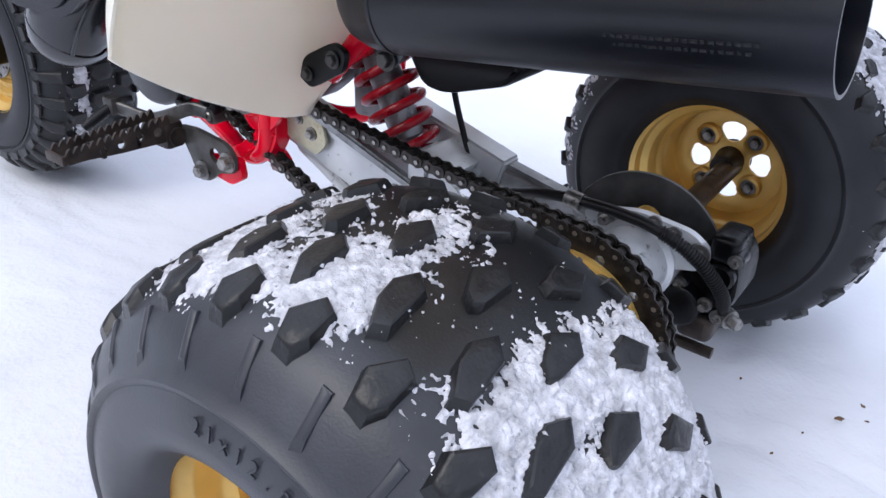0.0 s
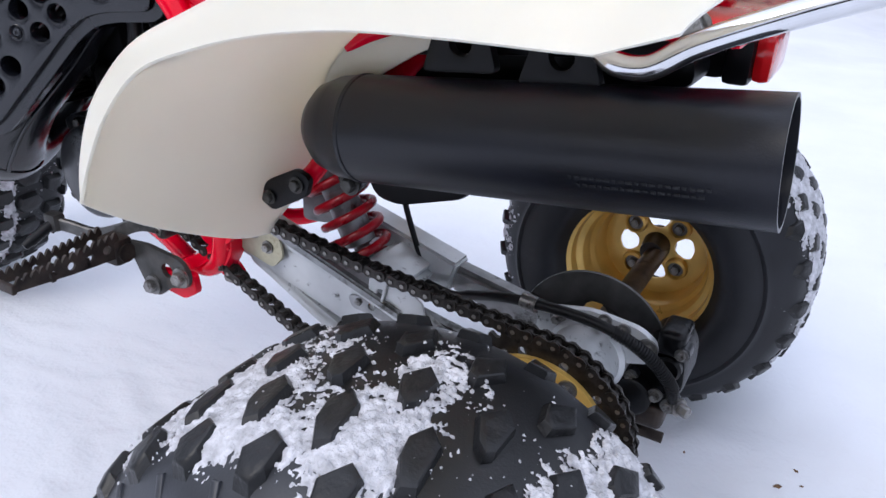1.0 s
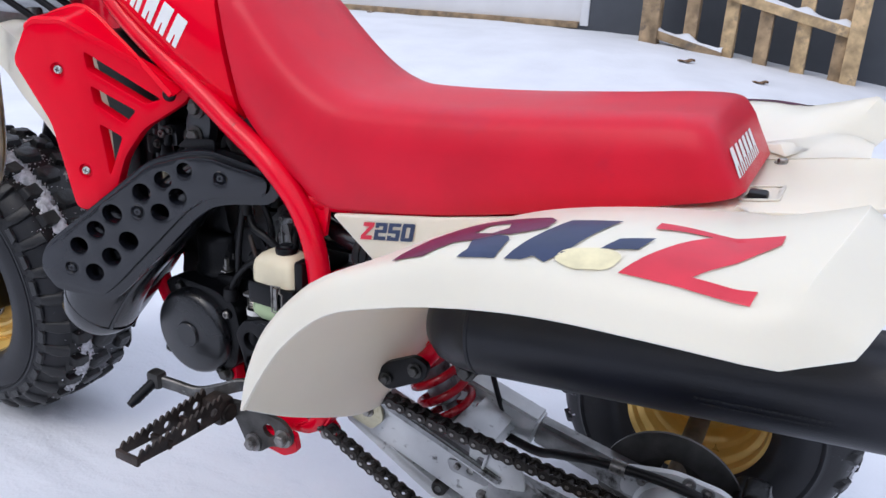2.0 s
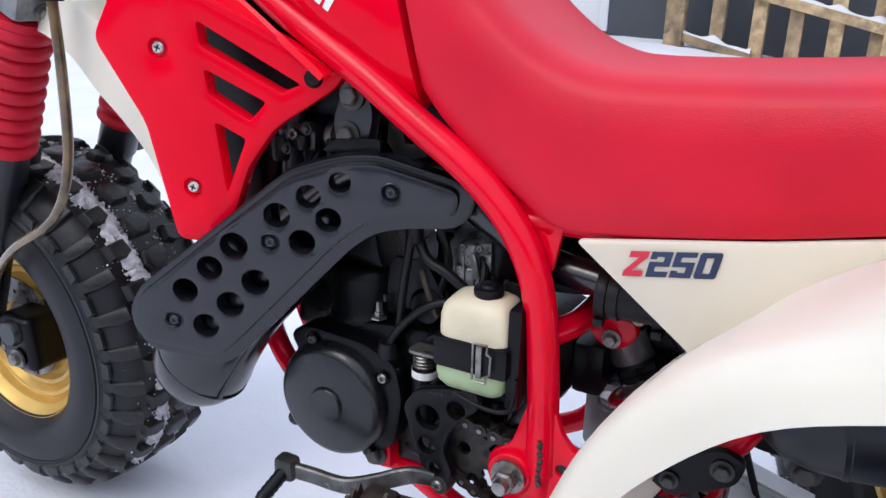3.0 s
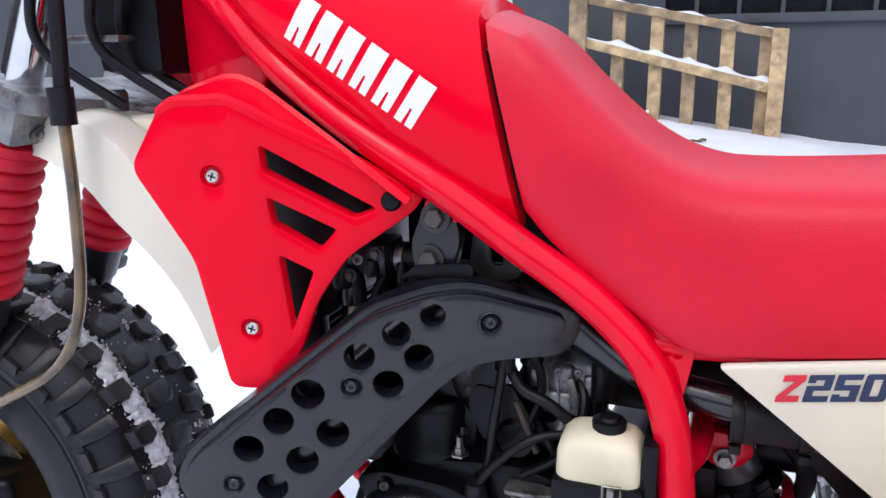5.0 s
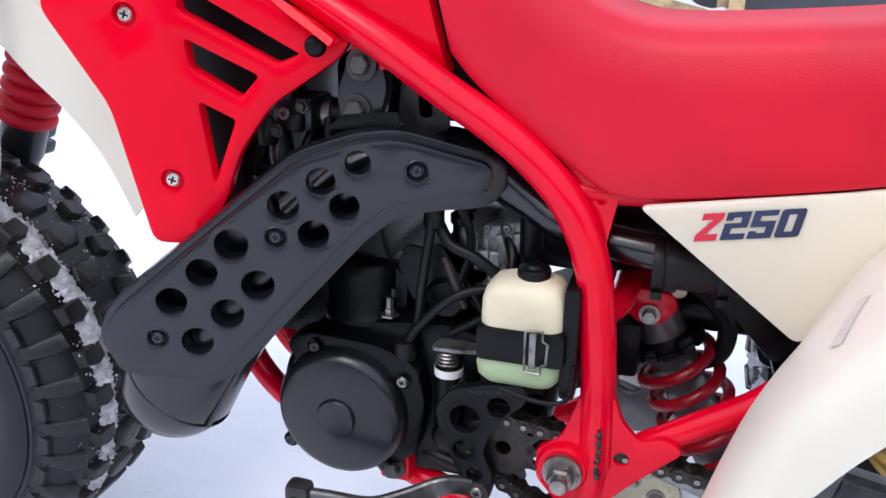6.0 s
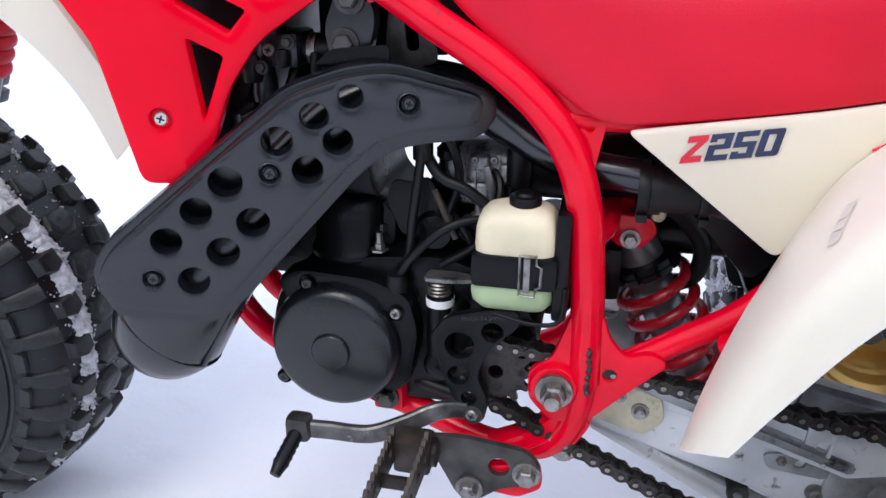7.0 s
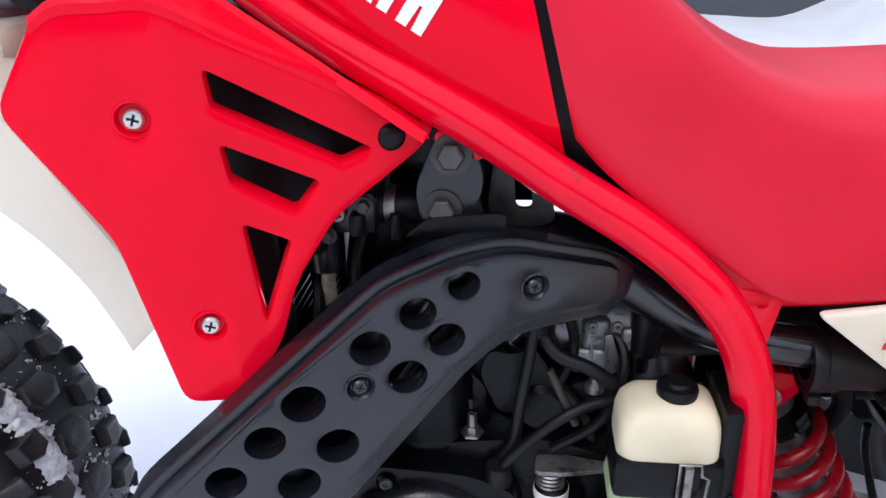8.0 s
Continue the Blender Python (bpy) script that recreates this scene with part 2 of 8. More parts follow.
PALE_WOOD = material("pale_weathered_wood", (0.50, 0.36, 0.20), 0.8, vary=0.22, scale=9, bump=0.4, bump_scale=80, dirt=(0.26, 0.20, 0.14), dirt_amount=0.25, dirt_scale=7)


# ---- mesh helpers ----
def part(name, bm, mat, parent=None, label="", smooth=40):
    """Links a bmesh as one mesh object, under a thing or a part."""
    me = bpy.data.meshes.new(name)
    bmesh.ops.recalc_face_normals(bm, faces=bm.faces)
    bm.to_mesh(me)
    bm.free()
    me.materials.append(mat)
    if smooth:
        me.shade_smooth()
        me.set_sharp_from_angle(angle=radians(smooth))
    ob = new(name, me)
    ob.parent = parent
    if label:
        ob["label"] = label
    return ob


def again(ob, m, parent=None):
    """One more object on the same mesh."""
    o = new(ob.name.split(".")[0], ob.data)
    o.parent = parent or ob.parent
    o.matrix_basis = m
    if "label" in ob:
        o["label"] = ob["label"]
    return o


def spline(pts, n=8):
    """A smooth line through a few points."""
    pts = [Vector(p) for p in pts]
    if len(pts) < 3:
        return pts
    ext = [2 * pts[0] - pts[1], *pts, 2 * pts[-1] - pts[-2]]
    out = []
    for a, b, c, d in zip(ext, ext[1:], ext[2:], ext[3:]):
        for i in range(n):
            t = i / n
            out.append(0.5 * (2 * b + (c - a) * t + (2 * a - 5 * b + 4 * c - d) * t * t + (3 * b - a - 3 * c + d) * t ** 3))
    out.append(pts[-1])
    return out


def sweep(bm, pts, radius, sides=12, cap=True, squash=1.0, closed=False):
    """A tube along a line; radius may be a function of 0..1 along it."""
    n = len(pts)
    rings, up = [], None
    for i, p in enumerate(pts):
        a = pts[(i - 1) % n] if (i or closed) else pts[0]
        b = pts[(i + 1) % n] if (i < n - 1 or closed) else pts[-1]
        d = (b - a).normalized()
        if up is None:
            up = d.orthogonal().normalized()
            if abs(d.dot(Vector((0, 1, 0)))) < 0.9:
                up = (Vector((0, 1, 0)) - d * d.y).normalized()
        up = (up - d * up.dot(d)).normalized()
        side = d.cross(up)
        r = radius(i / (n - 1)) if callable(radius) else radius
        rings.append([bm.verts.new(p + up * (r * math.cos(2 * math.pi * k / sides)) + side * (r * squash * math.sin(2 * math.pi * k / sides)))
                      for k in range(sides)])
    pairs = list(zip(rings, rings[1:])) + ([(rings[-1], rings[0])] if closed else [])
    for r0, r1 in pairs:
        for k in range(sides):
            bm.faces.new((r0[k], r0[(k + 1) % sides], r1[(k + 1) % sides], r1[k]))
    if cap and not closed:
        bm.faces.new(rings[0][::-1])
        bm.faces.new(rings[-1])
    return bm


def tube(name, pts, radius, mat, parent, label="", sides=12, n=8, squash=1.0):
    return part(name, sweep(bmesh.new(), spline(pts, n), radius, sides, squash=squash), mat, parent, label)


def revolve(bm, profile, center=(0, 0, 0), axis="y", seg=48, closed=False):
    """Turns (radius, along) rows round an axis; a radius of 0 closes the end."""
    c = Vector(center)

    def place(r, a, ang):
        u, v = r * math.cos(ang), r * math.sin(ang)
        return c + (Vector((u, a, v)) if axis == "y" else Vector((a, u, v)) if axis == "x" else Vector((u, v, a)))

    rings = []
    for r, a in profile:
        rings.append([bm.verts.new(place(0, a, 0))] if r < 1e-6 else [bm.verts.new(place(r, a, 2 * math.pi * k / seg)) for k in range(seg)])
    pairs = list(zip(rings, rings[1:])) + ([(rings[-1], rings[0])] if closed else [])
    for r0, r1 in pairs:
        for k in range(seg):
            q = [r0[k % len(r0)], r0[(k + 1) % len(r0)], r1[(k + 1) % len(r1)], r1[k % len(r1)]]
            q = [v for i, v in enumerate(q) if v not in q[:i]]
            if len(q) > 2:
                bm.faces.new(q)
    return bm


def ring2d(cx, cz, r, n=20):
    return [(cx + r * math.cos(2 * math.pi * k / n), cz + r * math.sin(2 * math.pi * k / n)) for k in range(n)]


def round_poly(pts, r=0.01, n=4):
    """A polygon with its corners rounded."""
    out = []
    for i, p in enumerate(pts):
        a, b, c = Vector(pts[i - 1]), Vector(p), Vector(pts[(i + 1) % len(pts)])
        ra = min(r, (a - b).length * 0.45, (c - b).length * 0.45)
        s, e = b + (a - b).normalized() * ra, b + (c - b).normalized() * ra
        for k in range(n + 1):
            t = k / n
            out.append(tuple(s * (1 - t) ** 2 + b * 2 * t * (1 - t) + e * t * t))
    return out


def plate(bm, outline, thick, holes=(), at=lambda x, z: Vector((x, 0, z)), out=Vector((0, -1, 0)), bevel=0.0):
    """A plate with holes through it; at() lays the outline's (x, z) into space and the plate grows by thick along out."""
    edges, loops = [], [outline, *holes]
    for loop in loops:
        vs = [bm.verts.new(at(*p)) for p in loop]
        edges += [bm.edges.new((vs[i], vs[(i + 1) % len(vs)])) for i in range(len(vs))]
    got = bmesh.ops.triangle_fill(bm, use_beauty=True, use_dissolve=False, edges=edges)
    faces = [g for g in got["geom"] if isinstance(g, bmesh.types.BMFace)]
    for f in faces:
        if f.normal.dot(out) < 0:
            f.normal_flip()
    ext = bmesh.ops.extrude_face_region(bm, geom=faces)
    new_v = [g for g in ext["geom"] if isinstance(g, bmesh.types.BMVert)]
    new_f = [g for g in ext["geom"] if isinstance(g, bmesh.types.BMFace)]
    bmesh.ops.translate(bm, verts=new_v, vec=out * thick)
    if bevel:
        rim = [e for e in {e for f in new_f for e in f.edges} if sum(f in new_f for f in e.link_faces) == 1]
        bmesh.ops.bevel(bm, geom=rim, offset=bevel, segments=2, affect="EDGES", profile=0.6)
    return bm


def in_plane(y0, slope=0.0, x0=0.0):
    return lambda x, z: Vector((x, y0 + slope * (x - x0), z))


def box(bm, lo, hi, bevel=0.0, seg=2):
    g = bmesh.ops.create_cube(bm, size=1.0)
    lo, hi = Vector(lo), Vector(hi)
    for v in g["verts"]:
        v.co = Vector([(l + h) / 2 + c * (h - l) for l, h, c in zip(lo, hi, v.co)])
    if bevel:
        bmesh.ops.bevel(bm, geom=list({e for v in g["verts"] for e in v.link_edges}), offset=bevel, segments=seg, affect="EDGES", profile=0.6)
    return bm


def sheet(bm, rows, thick):
    """A skin over rows of points, with a thickness."""
    top = [[bm.verts.new(p) for p in row] for row in rows]
    faces = [bm.faces.new((top[i][j], top[i][j + 1], top[i + 1][j + 1], top[i + 1][j]))
             for i in range(len(rows) - 1) for j in range(len(rows[0]) - 1)]
    bm.normal_update()
    if thick:
        off = {v: v.co - v.normal * thick for row in top for v in row}
        low = [[bm.verts.new(off[v]) for v in row] for row in top]
        n, m = len(rows), len(rows[0])
        for i in range(n - 1):
            for j in range(m - 1):
                bm.faces.new((low[i][j], low[i + 1][j], low[i + 1][j + 1], low[i][j + 1]))
        for i in range(n - 1):
            for j in (0, m - 1):
                bm.faces.new((top[i][j], top[i + 1][j], low[i + 1][j], low[i][j]))
        for j in range(m - 1):
            for i in (0, n - 1):
                bm.faces.new((top[i][j], top[i][j + 1], low[i][j + 1], low[i][j]))
    return bm


def hexbolt(bm, r, h, washer=1.5, sides=6):
    """A bolt head on a washer, pointing along -y from the origin."""
    revolve(bm, [(0, 0), (r * washer, 0), (r * washer, -h * 0.25), (0, -h * 0.25)], seg=20)
    revolve(bm, [(r, -h * 0.25), (r, -h * 0.85), (r * 0.85, -h), (0, -h)], seg=sides)
    return bm


def bolt(name, place, r, h, parent, mat=None, turn=(0, 0, 0), washer=1.5, sides=6, label=""):
    ob = part(name, hexbolt(bmesh.new(), r, h, washer, sides), mat or BOLT, parent, label, smooth=30)
    ob.matrix_basis = pose(*place, *turn)
    return ob


def cross_screw(name, place, r, parent, mat=None, turn=(0, 0, 0)):
    """A round-headed screw with a cross slot."""
    bm = revolve(bmesh.new(), [(0, 0), (r, 0), (r, -r * 0.35), (r * 0.8, -r * 0.6), (0, -r * 0.62)], seg=20)
    for a in (0, 90):
        b2 = bmesh.new()
        box(b2, (-r * 0.55, -r * 0.66, -r * 0.12), (r * 0.55, -r * 0.6, r * 0.12))
        bmesh.ops.transform(b2, matrix=pose(0, 0, 0, 0, a + 20, 0), verts=b2.verts)
        tmp = bpy.data.meshes.new("tmp")
        b2.to_mesh(tmp)
        b2.free()
        known = len(bm.faces)
        bm.from_mesh(tmp)
        bm.faces.ensure_lookup_table()
        for f in bm.faces[known:]:
            f.material_index = 1
        bpy.data.meshes.remove(tmp)
    ob = part(name, bm, mat or BOLT, parent, smooth=30)
    ob.data.materials.append(CABLE)
    ob.matrix_basis = pose(*place, *turn)
    return ob


def lerp_rows(keys, n):
    """Smooth rows between a few key rows of points."""
    cols = [spline([k[j] for k in keys], n) for j in range(len(keys[0]))]
    return [list(r) for r in zip(*cols)]


def loft(bm, rings):
    """A closed skin over rings of points, capped at both ends."""
    vs = [[bm.verts.new(p) for p in r] for r in rings]
    n = len(vs[0])
    for a, b in zip(vs, vs[1:]):
        for k in range(n):
            bm.faces.new((a[k], a[(k + 1) % n], b[(k + 1) % n], b[k]))
    for ring in (vs[0], vs[-1]):
        mid = bm.verts.new(sum((v.co for v in ring), Vector()) / n)
        for k in range(n):
            bm.faces.new((ring[k], ring[(k + 1) % n], mid))
    return bm


def inset(pts, d):
    """A polygon moved inwards by d."""
    pts = [Vector(p) for p in pts]
    area = sum(a.x * b.y - b.x * a.y for a, b in zip(pts, pts[1:] + pts[:1]))
    sg = 1 if area > 0 else -1
    out = []
    for i, p in enumerate(pts):
        a, c = pts[i - 1], pts[(i + 1) % len(pts)]
        t = (c - a).normalized()
        out.append(tuple(p + Vector((-t.y, t.x)) * d * sg))
    return out


def text_mesh(words, size, deep):
    """Raised lettering in the built-in font, as a mesh lying in the x-y plane."""
    cu = bpy.data.curves.new("lettering", "FONT")
    cu.body, cu.size, cu.extrude, cu.align_x, cu.align_y = words, size, deep, "CENTER", "CENTER"
    ob = bpy.data.objects.new("lettering", cu)
    me = bpy.data.meshes.new_from_object(ob)
    bpy.data.objects.remove(ob)
    return me


def thing(name, label, category, place=(0, 0, 0), group="", kind=""):
    ob = new(name)
    ob.location = place
    return tagged(ob, label, category, group, kind)


# ---- the setting ----
def smooth01(a, b, t):
    t = min(1, max(0, (t - a) / (b - a)))
    return t * t * (3 - 2 * t)


def ground_height(x, y):
    far = math.hypot(x + 0.5, y)
    rise = 0.30 * smooth01(0.6, -2.6, x) * smooth01(3.5, 7.3, y) + smooth01(3, 7, y) * (0.30 * smooth01(1.9, 2.9, x) - 0.16 * smooth01(-0.2, 2.0, x))
    fade = 1 - smooth01(12, 30, far)
    h = 0.035 * noise.noise((x * 0.55, y * 0.55, 1.7)) + 0.016 * noise.noise((x * 2.3, y * 2.3, 5.0)) + 0.006 * noise.noise((x * 7, y * 7, 9.0))
    flat = 0.25 + 0.75 * smooth01(0.6, 2.2, far)
    near = 1 - smooth01(1.5, 4.0, far)
    crumbs = 0.012 * max(0, noise.noise((x * 10, y * 10, 3.0))) + 0.006 * noise.noise((x * 24, y * 24, 6.0)) + 0.003 * noise.noise((x * 50, y * 50, 2.0)) + 0.007 * noise.noise((x * 5.5, y * 5.5, 8.0))
    pad = 1.3 * smooth01(0.0, 0.2, x) * smooth01(1.1, 0.4, abs(y)) * near
    track = math.exp(-((x + 0.76) / 0.10) ** 2) * smooth01(-0.75, -0.35, y) * smooth01(0.30, 0.05, y)
    tread = 0.007 * track * (math.sin(95 * (y + 0.25 * abs(x + 0.76)) + 3 * noise.noise((x * 9, y * 9, 1))) * max(0, noise.noise((x * 6, y * 6, 4)) + 0.3) - 0.8)
    return rise + h * fade * flat + near * crumbs * (0.6 + pad) + tread


def make_ground():
    n, b = 330, 7.6
    xs = [0.085 * math.sinh(b * (2 * i / n - 1) * 1.18) for i in range(n + 1)]
    bm = bmesh.new()
    grid = [[bm.verts.new((x - 0.5, y - 0.1, ground_height(x - 0.5, y - 0.1))) for y in xs] for x in xs]
    for i in range(n):
        for j in range(n):
            bm.faces.new((grid[i][j], grid[i + 1][j], grid[i + 1][j + 1], grid[i][j + 1]))
    return tagged(part("ground", bm, SNOW, smooth=80), "trodden white snow with soft footprints and tyre tracks", "snow", kind="structure")


make_ground()

WALL_Y = 8.0


def make_wall():
    bm = bmesh.new()
    lo, hi, dx0, dx1, dtop, wx0, wx1, wz0, wz1 = -14, 12, -6.6, -2.84, 2.55, -1.1, 2.6, 1.22, 2.3
    outline = [(lo, -0.3), (hi, -0.3), (hi, 3.2), (lo, 3.2)]
    holes = [[(dx0, 0.36), (dx1, 0.36), (dx1, dtop), (dx0, dtop)], [(wx0, wz0), (wx1, wz0), (wx1, wz1), (wx0, wz1)]]
    plate(bm, outline, 0.2, holes, in_plane(WALL_Y + 0.2))
    wall = tagged(part("wall_garage", bm, SIDING, smooth=0), "slate-grey painted garage wall with a white door", "wall", kind="structure")
    bm = bmesh.new()
    box(bm, (dx0 - 0.02, WALL_Y + 0.05, 0.36), (dx1 + 0.02, WALL_Y + 0.1, dtop))
    door = tagged(part("door_1", bm, DOOR_WHITE), "white closed garage door above a worn wooden sill", "door", kind="structure")
    bm = bmesh.new()
    box(bm, (dx0, WALL_Y - 0.04, 0.30), (dx1 - 0.05, WALL_Y + 0.12, 0.37), 0.01)
    part("sill", bm, WOOD, door, "grey weathered wooden sill")
    bm = bmesh.new()
    box(bm, (dx1 - 0.03, WALL_Y - 0.02, 0.33), (dx1 + 0.07, WALL_Y + 0.03, dtop), 0.006)
    part("door_trim", bm, DOOR_WHITE, door)
    win = tagged(new("window_1"), "dark window with a slate-grey sill in the garage wall", "window", kind="structure")
    bm = bmesh.new()
    box(bm, (wx0, WALL_Y + 0.1, wz0), (wx1, WALL_Y + 0.12, wz1))
    part("pane", bm, DARK_GLASS, win)
    bm = bmesh.new()
    box(bm, (wx0 - 0.06, WALL_Y - 0.05, wz0 - 0.10), (wx1 + 0.06, WALL_Y + 0.09, wz0 - 0.003), 0.012)
    part("window_sill", bm, SIDING, win)
    for x in np.arange(wx0 + 0.3, wx1, 0.42):
        bm = bmesh.new()
        box(bm, (x, WALL_Y + 0.04, wz0), (x + 0.04, WALL_Y + 0.095, wz1))
        part("window_bar", bm, SIDING, win)
    bm = bmesh.new()
    box(bm, (lo, WALL_Y - 0.4, 3.2), (hi, WALL_Y + 4, 3.35), 0.02)
    tagged(part("roof", bm, SIDING), "slate-grey garage eaves", "roof", kind="structure")
    return wall


make_wall()


def make_backdrop():
    """An unseen dark ring added far round the yard to darken reflections, with an uneven top."""
    bm = bmesh.new()
    n = 160
    ring = []
    for k in range(n):
        a = 2 * math.pi * k / n
        top = 7.5 + 2.5 * noise.noise((math.cos(a) * 4, math.sin(a) * 4, 0.3)) + 1.6 * noise.noise((math.cos(a) * 22, math.sin(a) * 22, 4.0))
        r = 34 + 2 * noise.noise((math.cos(a) * 9, math.sin(a) * 9, 7.0))
        ring.append([bm.verts.new((r * math.cos(a), r * math.sin(a), z)) for z in (-1.0, top * 0.5, top)] + [bm.verts.new(((r + 2.5) * math.cos(a), (r + 2.5) * math.sin(a), -1.0))])
    for a, b in zip(ring, ring[1:] + ring[:1]):
        for k in range(3):
            bm.faces.new((a[k], b[k], b[k + 1], a[k + 1]))
    return tagged(part("backdrop", bm, BACKDROP, smooth=0), "unseen dark ring added round the yard to darken reflections", "trees", kind="structure")


make_backdrop()


def make_railing():
    """A sloped ramp railing of weathered timber in front of the garage."""
    fence = thing("railing", "weathered wooden ramp railing with snow on its rails", "fence", (0.03, 7.42, 0.05))
    y = 7.42

    def base(x):
        return 0.06 - (x - 0.08) * 0.205

    def top_rail(x):
        return 1.035 - 0.202 * (x - 0.034)

    def mid_rail(x):
        return 0.553 - 0.248 * (x + 0.069)

    def low_rail(x):
        return 0.395 - 0.248 * (x + 1.85)

    def post(name, x, w, z0, z1, dy, wood):
        bm = bmesh.new()
        box(bm, (-w / 2, -w / 2 + dy, z0), (w / 2, w / 2 + dy, z1), 0.008)
        for v in bm.verts:
            v.co += Vector((x - 0.03 + 0.006 * math.sin(x * 40 + v.co.z * 3), 0, -0.05 - 0.08 * v.co.x))
        return part(name, bm, wood, fence)

    post("post", 0.03, 0.145, -0.15, 1.055, 0, PALE_WOOD)
    post("post", -1.90, 0.18, 0.1, 1.75, 0, WOOD)
    uprights = ((-1.50, WOOD), (-1.117, PALE_WOOD), (-0.787, WOOD), (-0.437, PALE_WOOD), (-0.085, WOOD))
    for x, wood in uprights:
        post("baluster", x, 0.13, base(x) - 0.15, top_rail(x) - 0.03, 0.07, wood)
    for line, t, x0, x1 in ((top_rail, 0.085, -1.85, 0.0), (mid_rail, 0.095, -1.85, -0.03), (low_rail, 0.085, -1.85, -1.15)):
        bm = bmesh.new()
        box(bm, (x0, -0.05, -t), (x1, 0.045, 0), 0.008)
        for v in bm.verts:
            v.co = Vector((v.co.x - 0.03, v.co.y, v.co.z + line(v.co.x) - 0.05))
        part("rail", bm, PALE_WOOD if line is mid_rail else WOOD, fence)
        bm = bmesh.new()
        rows = []
        for i in range(61):
            x = x0 + (x1 - x0) * i / 60
            b = (max(0, noise.noise((x * 5, t * 90, 2.0))) * 0.03 + 0.006) if line is top_rail else max(0, noise.noise((x * 5, t * 90, 2.0))) * 0.03 + 0.022
            for c, _ in uprights:
                b += (0.012 if line is top_rail else 0.045) * math.exp(-((x - c) / 0.07) ** 2)
            z = line(x) - 0.006
            rows.append([(x, y - 0.045, z), (x, y - 0.03, z + b * 0.7), (x, y, z + b), (x, y + 0.03, z + b * 0.7), (x, y + 0.04, z)])
        sheet(bm, rows, 0)
        tagged(part("snow_strip", bm, SNOW, None, smooth=80), "strip of white snow lying on the wooden rail", "snow", kind="stuff")
    return fence


make_railing()


# ---- the three-wheeled vehicle ----
ATV = thing("three_wheeler", "red and cream three-wheeled all-terrain vehicle parked in snow", "vehicle")


def bulge(y, half, r0):
    """The carcass radius at y across a tyre."""
    q = min(1, abs(y) / half)
    return r0 - 0.004 * q * q - 0.040 * q ** 6


def make_lug(outline, half, r0, h):
    """One worn tread lug at the top of a tyre; outline rows are (along, across)."""
    bm = bmesh.new()
    cx = sum(p[0] for p in outline) / len(outline)
    cy = sum(p[1] for p in outline) / len(outline)

    def at(s, y, up):
        r = bulge(y, half, r0) + up
        a = s / r0
        return Vector((r * math.sin(a), y, r * math.cos(a)))

    rings = []
    for grow, up in ((1.34, -0.004), (1.17, h * 0.22), (1.08, h * 0.66), (1.01, h * 0.90), (0.88, h), (0.42, h * 0.97)):
        rings.append([bm.verts.new(at(cx + (s - cx) * grow, cy + (y - cy) * grow, up)) for s, y in outline])
    n = len(outline)
    for low, top in zip(rings, rings[1:]):
        for i in range(n):
            bm.faces.new((low[i], low[(i + 1) % n], top[(i + 1) % n], top[i]))
    bm.faces.new(rings[-1])
    return bm


def make_tyre(name, half, r0, r_rim, lugs, count, lug_h, label, rubber):
    """A tyre about the y axis with its tread lugs as pieces."""
    prof = []
    for k in range(25):
        y = -half + 2 * half * k / 24
        prof.append((bulge(y, half, r0), y))
    w = half
    side = [(r0 - 0.049, w + 0.0035), (r0 - 0.052, w + 0.0080), (r0 - 0.055, w + 0.0082), (r0 - 0.058, w + 0.0062), (r0 - 0.066, w + 0.0095), (r0 - 0.080, w + 0.0135), (r_rim + 0.022, w + 0.0130), (r_rim + 0.010, w + 0.0070), (r_rim + 0.004, w - 0.002), (r_rim - 0.006, w - 0.016)]
    full = [(r, -y) for r, y in reversed(side)] + prof + side
    bm = revolve(bmesh.new(), full, seg=72)
    ty = part(name, bm, rubber, ATV, label, smooth=50)
    step = 2 * math.pi / count
    for outline, phase, flip, *low in lugs:
        pts = [(s, -y) if flip else (s, y) for s, y in outline]
        first = None
        for k in range(count):
            m = Matrix.Rotation(step * (k + phase + 0.05 * noise.noise((k * 3.7, phase * 9.1, half))), 4, "Y")
            if first is None:
                first = part("tread_lug", make_lug(pts, half, r0, low[0] if low else lug_h), (RUBBER if rubber is REAR_RUBBER else SHADED_RUBBER) if low and low[0] < 0.004 else TREAD, ty, smooth=32)
                first.matrix_basis = m
            else:
                again(first, m, ty)
    return ty


# tread rows of the rear tyres: lug corners (degrees round, metres across from the middle, minus outwards) and the row's phase in degrees
REAR_TREAD = [
    ([(-3.2, -0.097), (-0.4, -0.079), (2.2, -0.085), (2.4, -0.104), (1.2, -0.113), (-1.8, -0.112)], 7.2),
    ([(-3.0, -0.040), (-1.4, -0.023), (1.6, -0.034), (2.8, -0.070), (0.8, -0.076), (-2.0, -0.058)], 12.9),
    ([(-3.1, 0.010), (-0.5, 0.029), (2.3, 0.018), (2.2, -0.010), (1.2, -0.016), (-0.8, -0.010)], 4.7),
    ([(-2.6, 0.062), (1.5, 0.078), (3.2, 0.060), (0.2, 0.041), (-1.6, 0.044)], 11.6),
    ([(-2.2, 0.094), (1.3, 0.098), (2.8, 0.108), (0.0, 0.118), (-2.4, 0.112)], 4.0),
    ([(-1.2, -0.115), (0.6, -0.115), (1.6, -0.134), (-0.2, -0.135)], 1.6),
    ([(-0.4, 0.120), (0.5, 0.120), (0.7, 0.135), (0.0, 0.135)], 9.0),
]
REAR_COUNT = 25


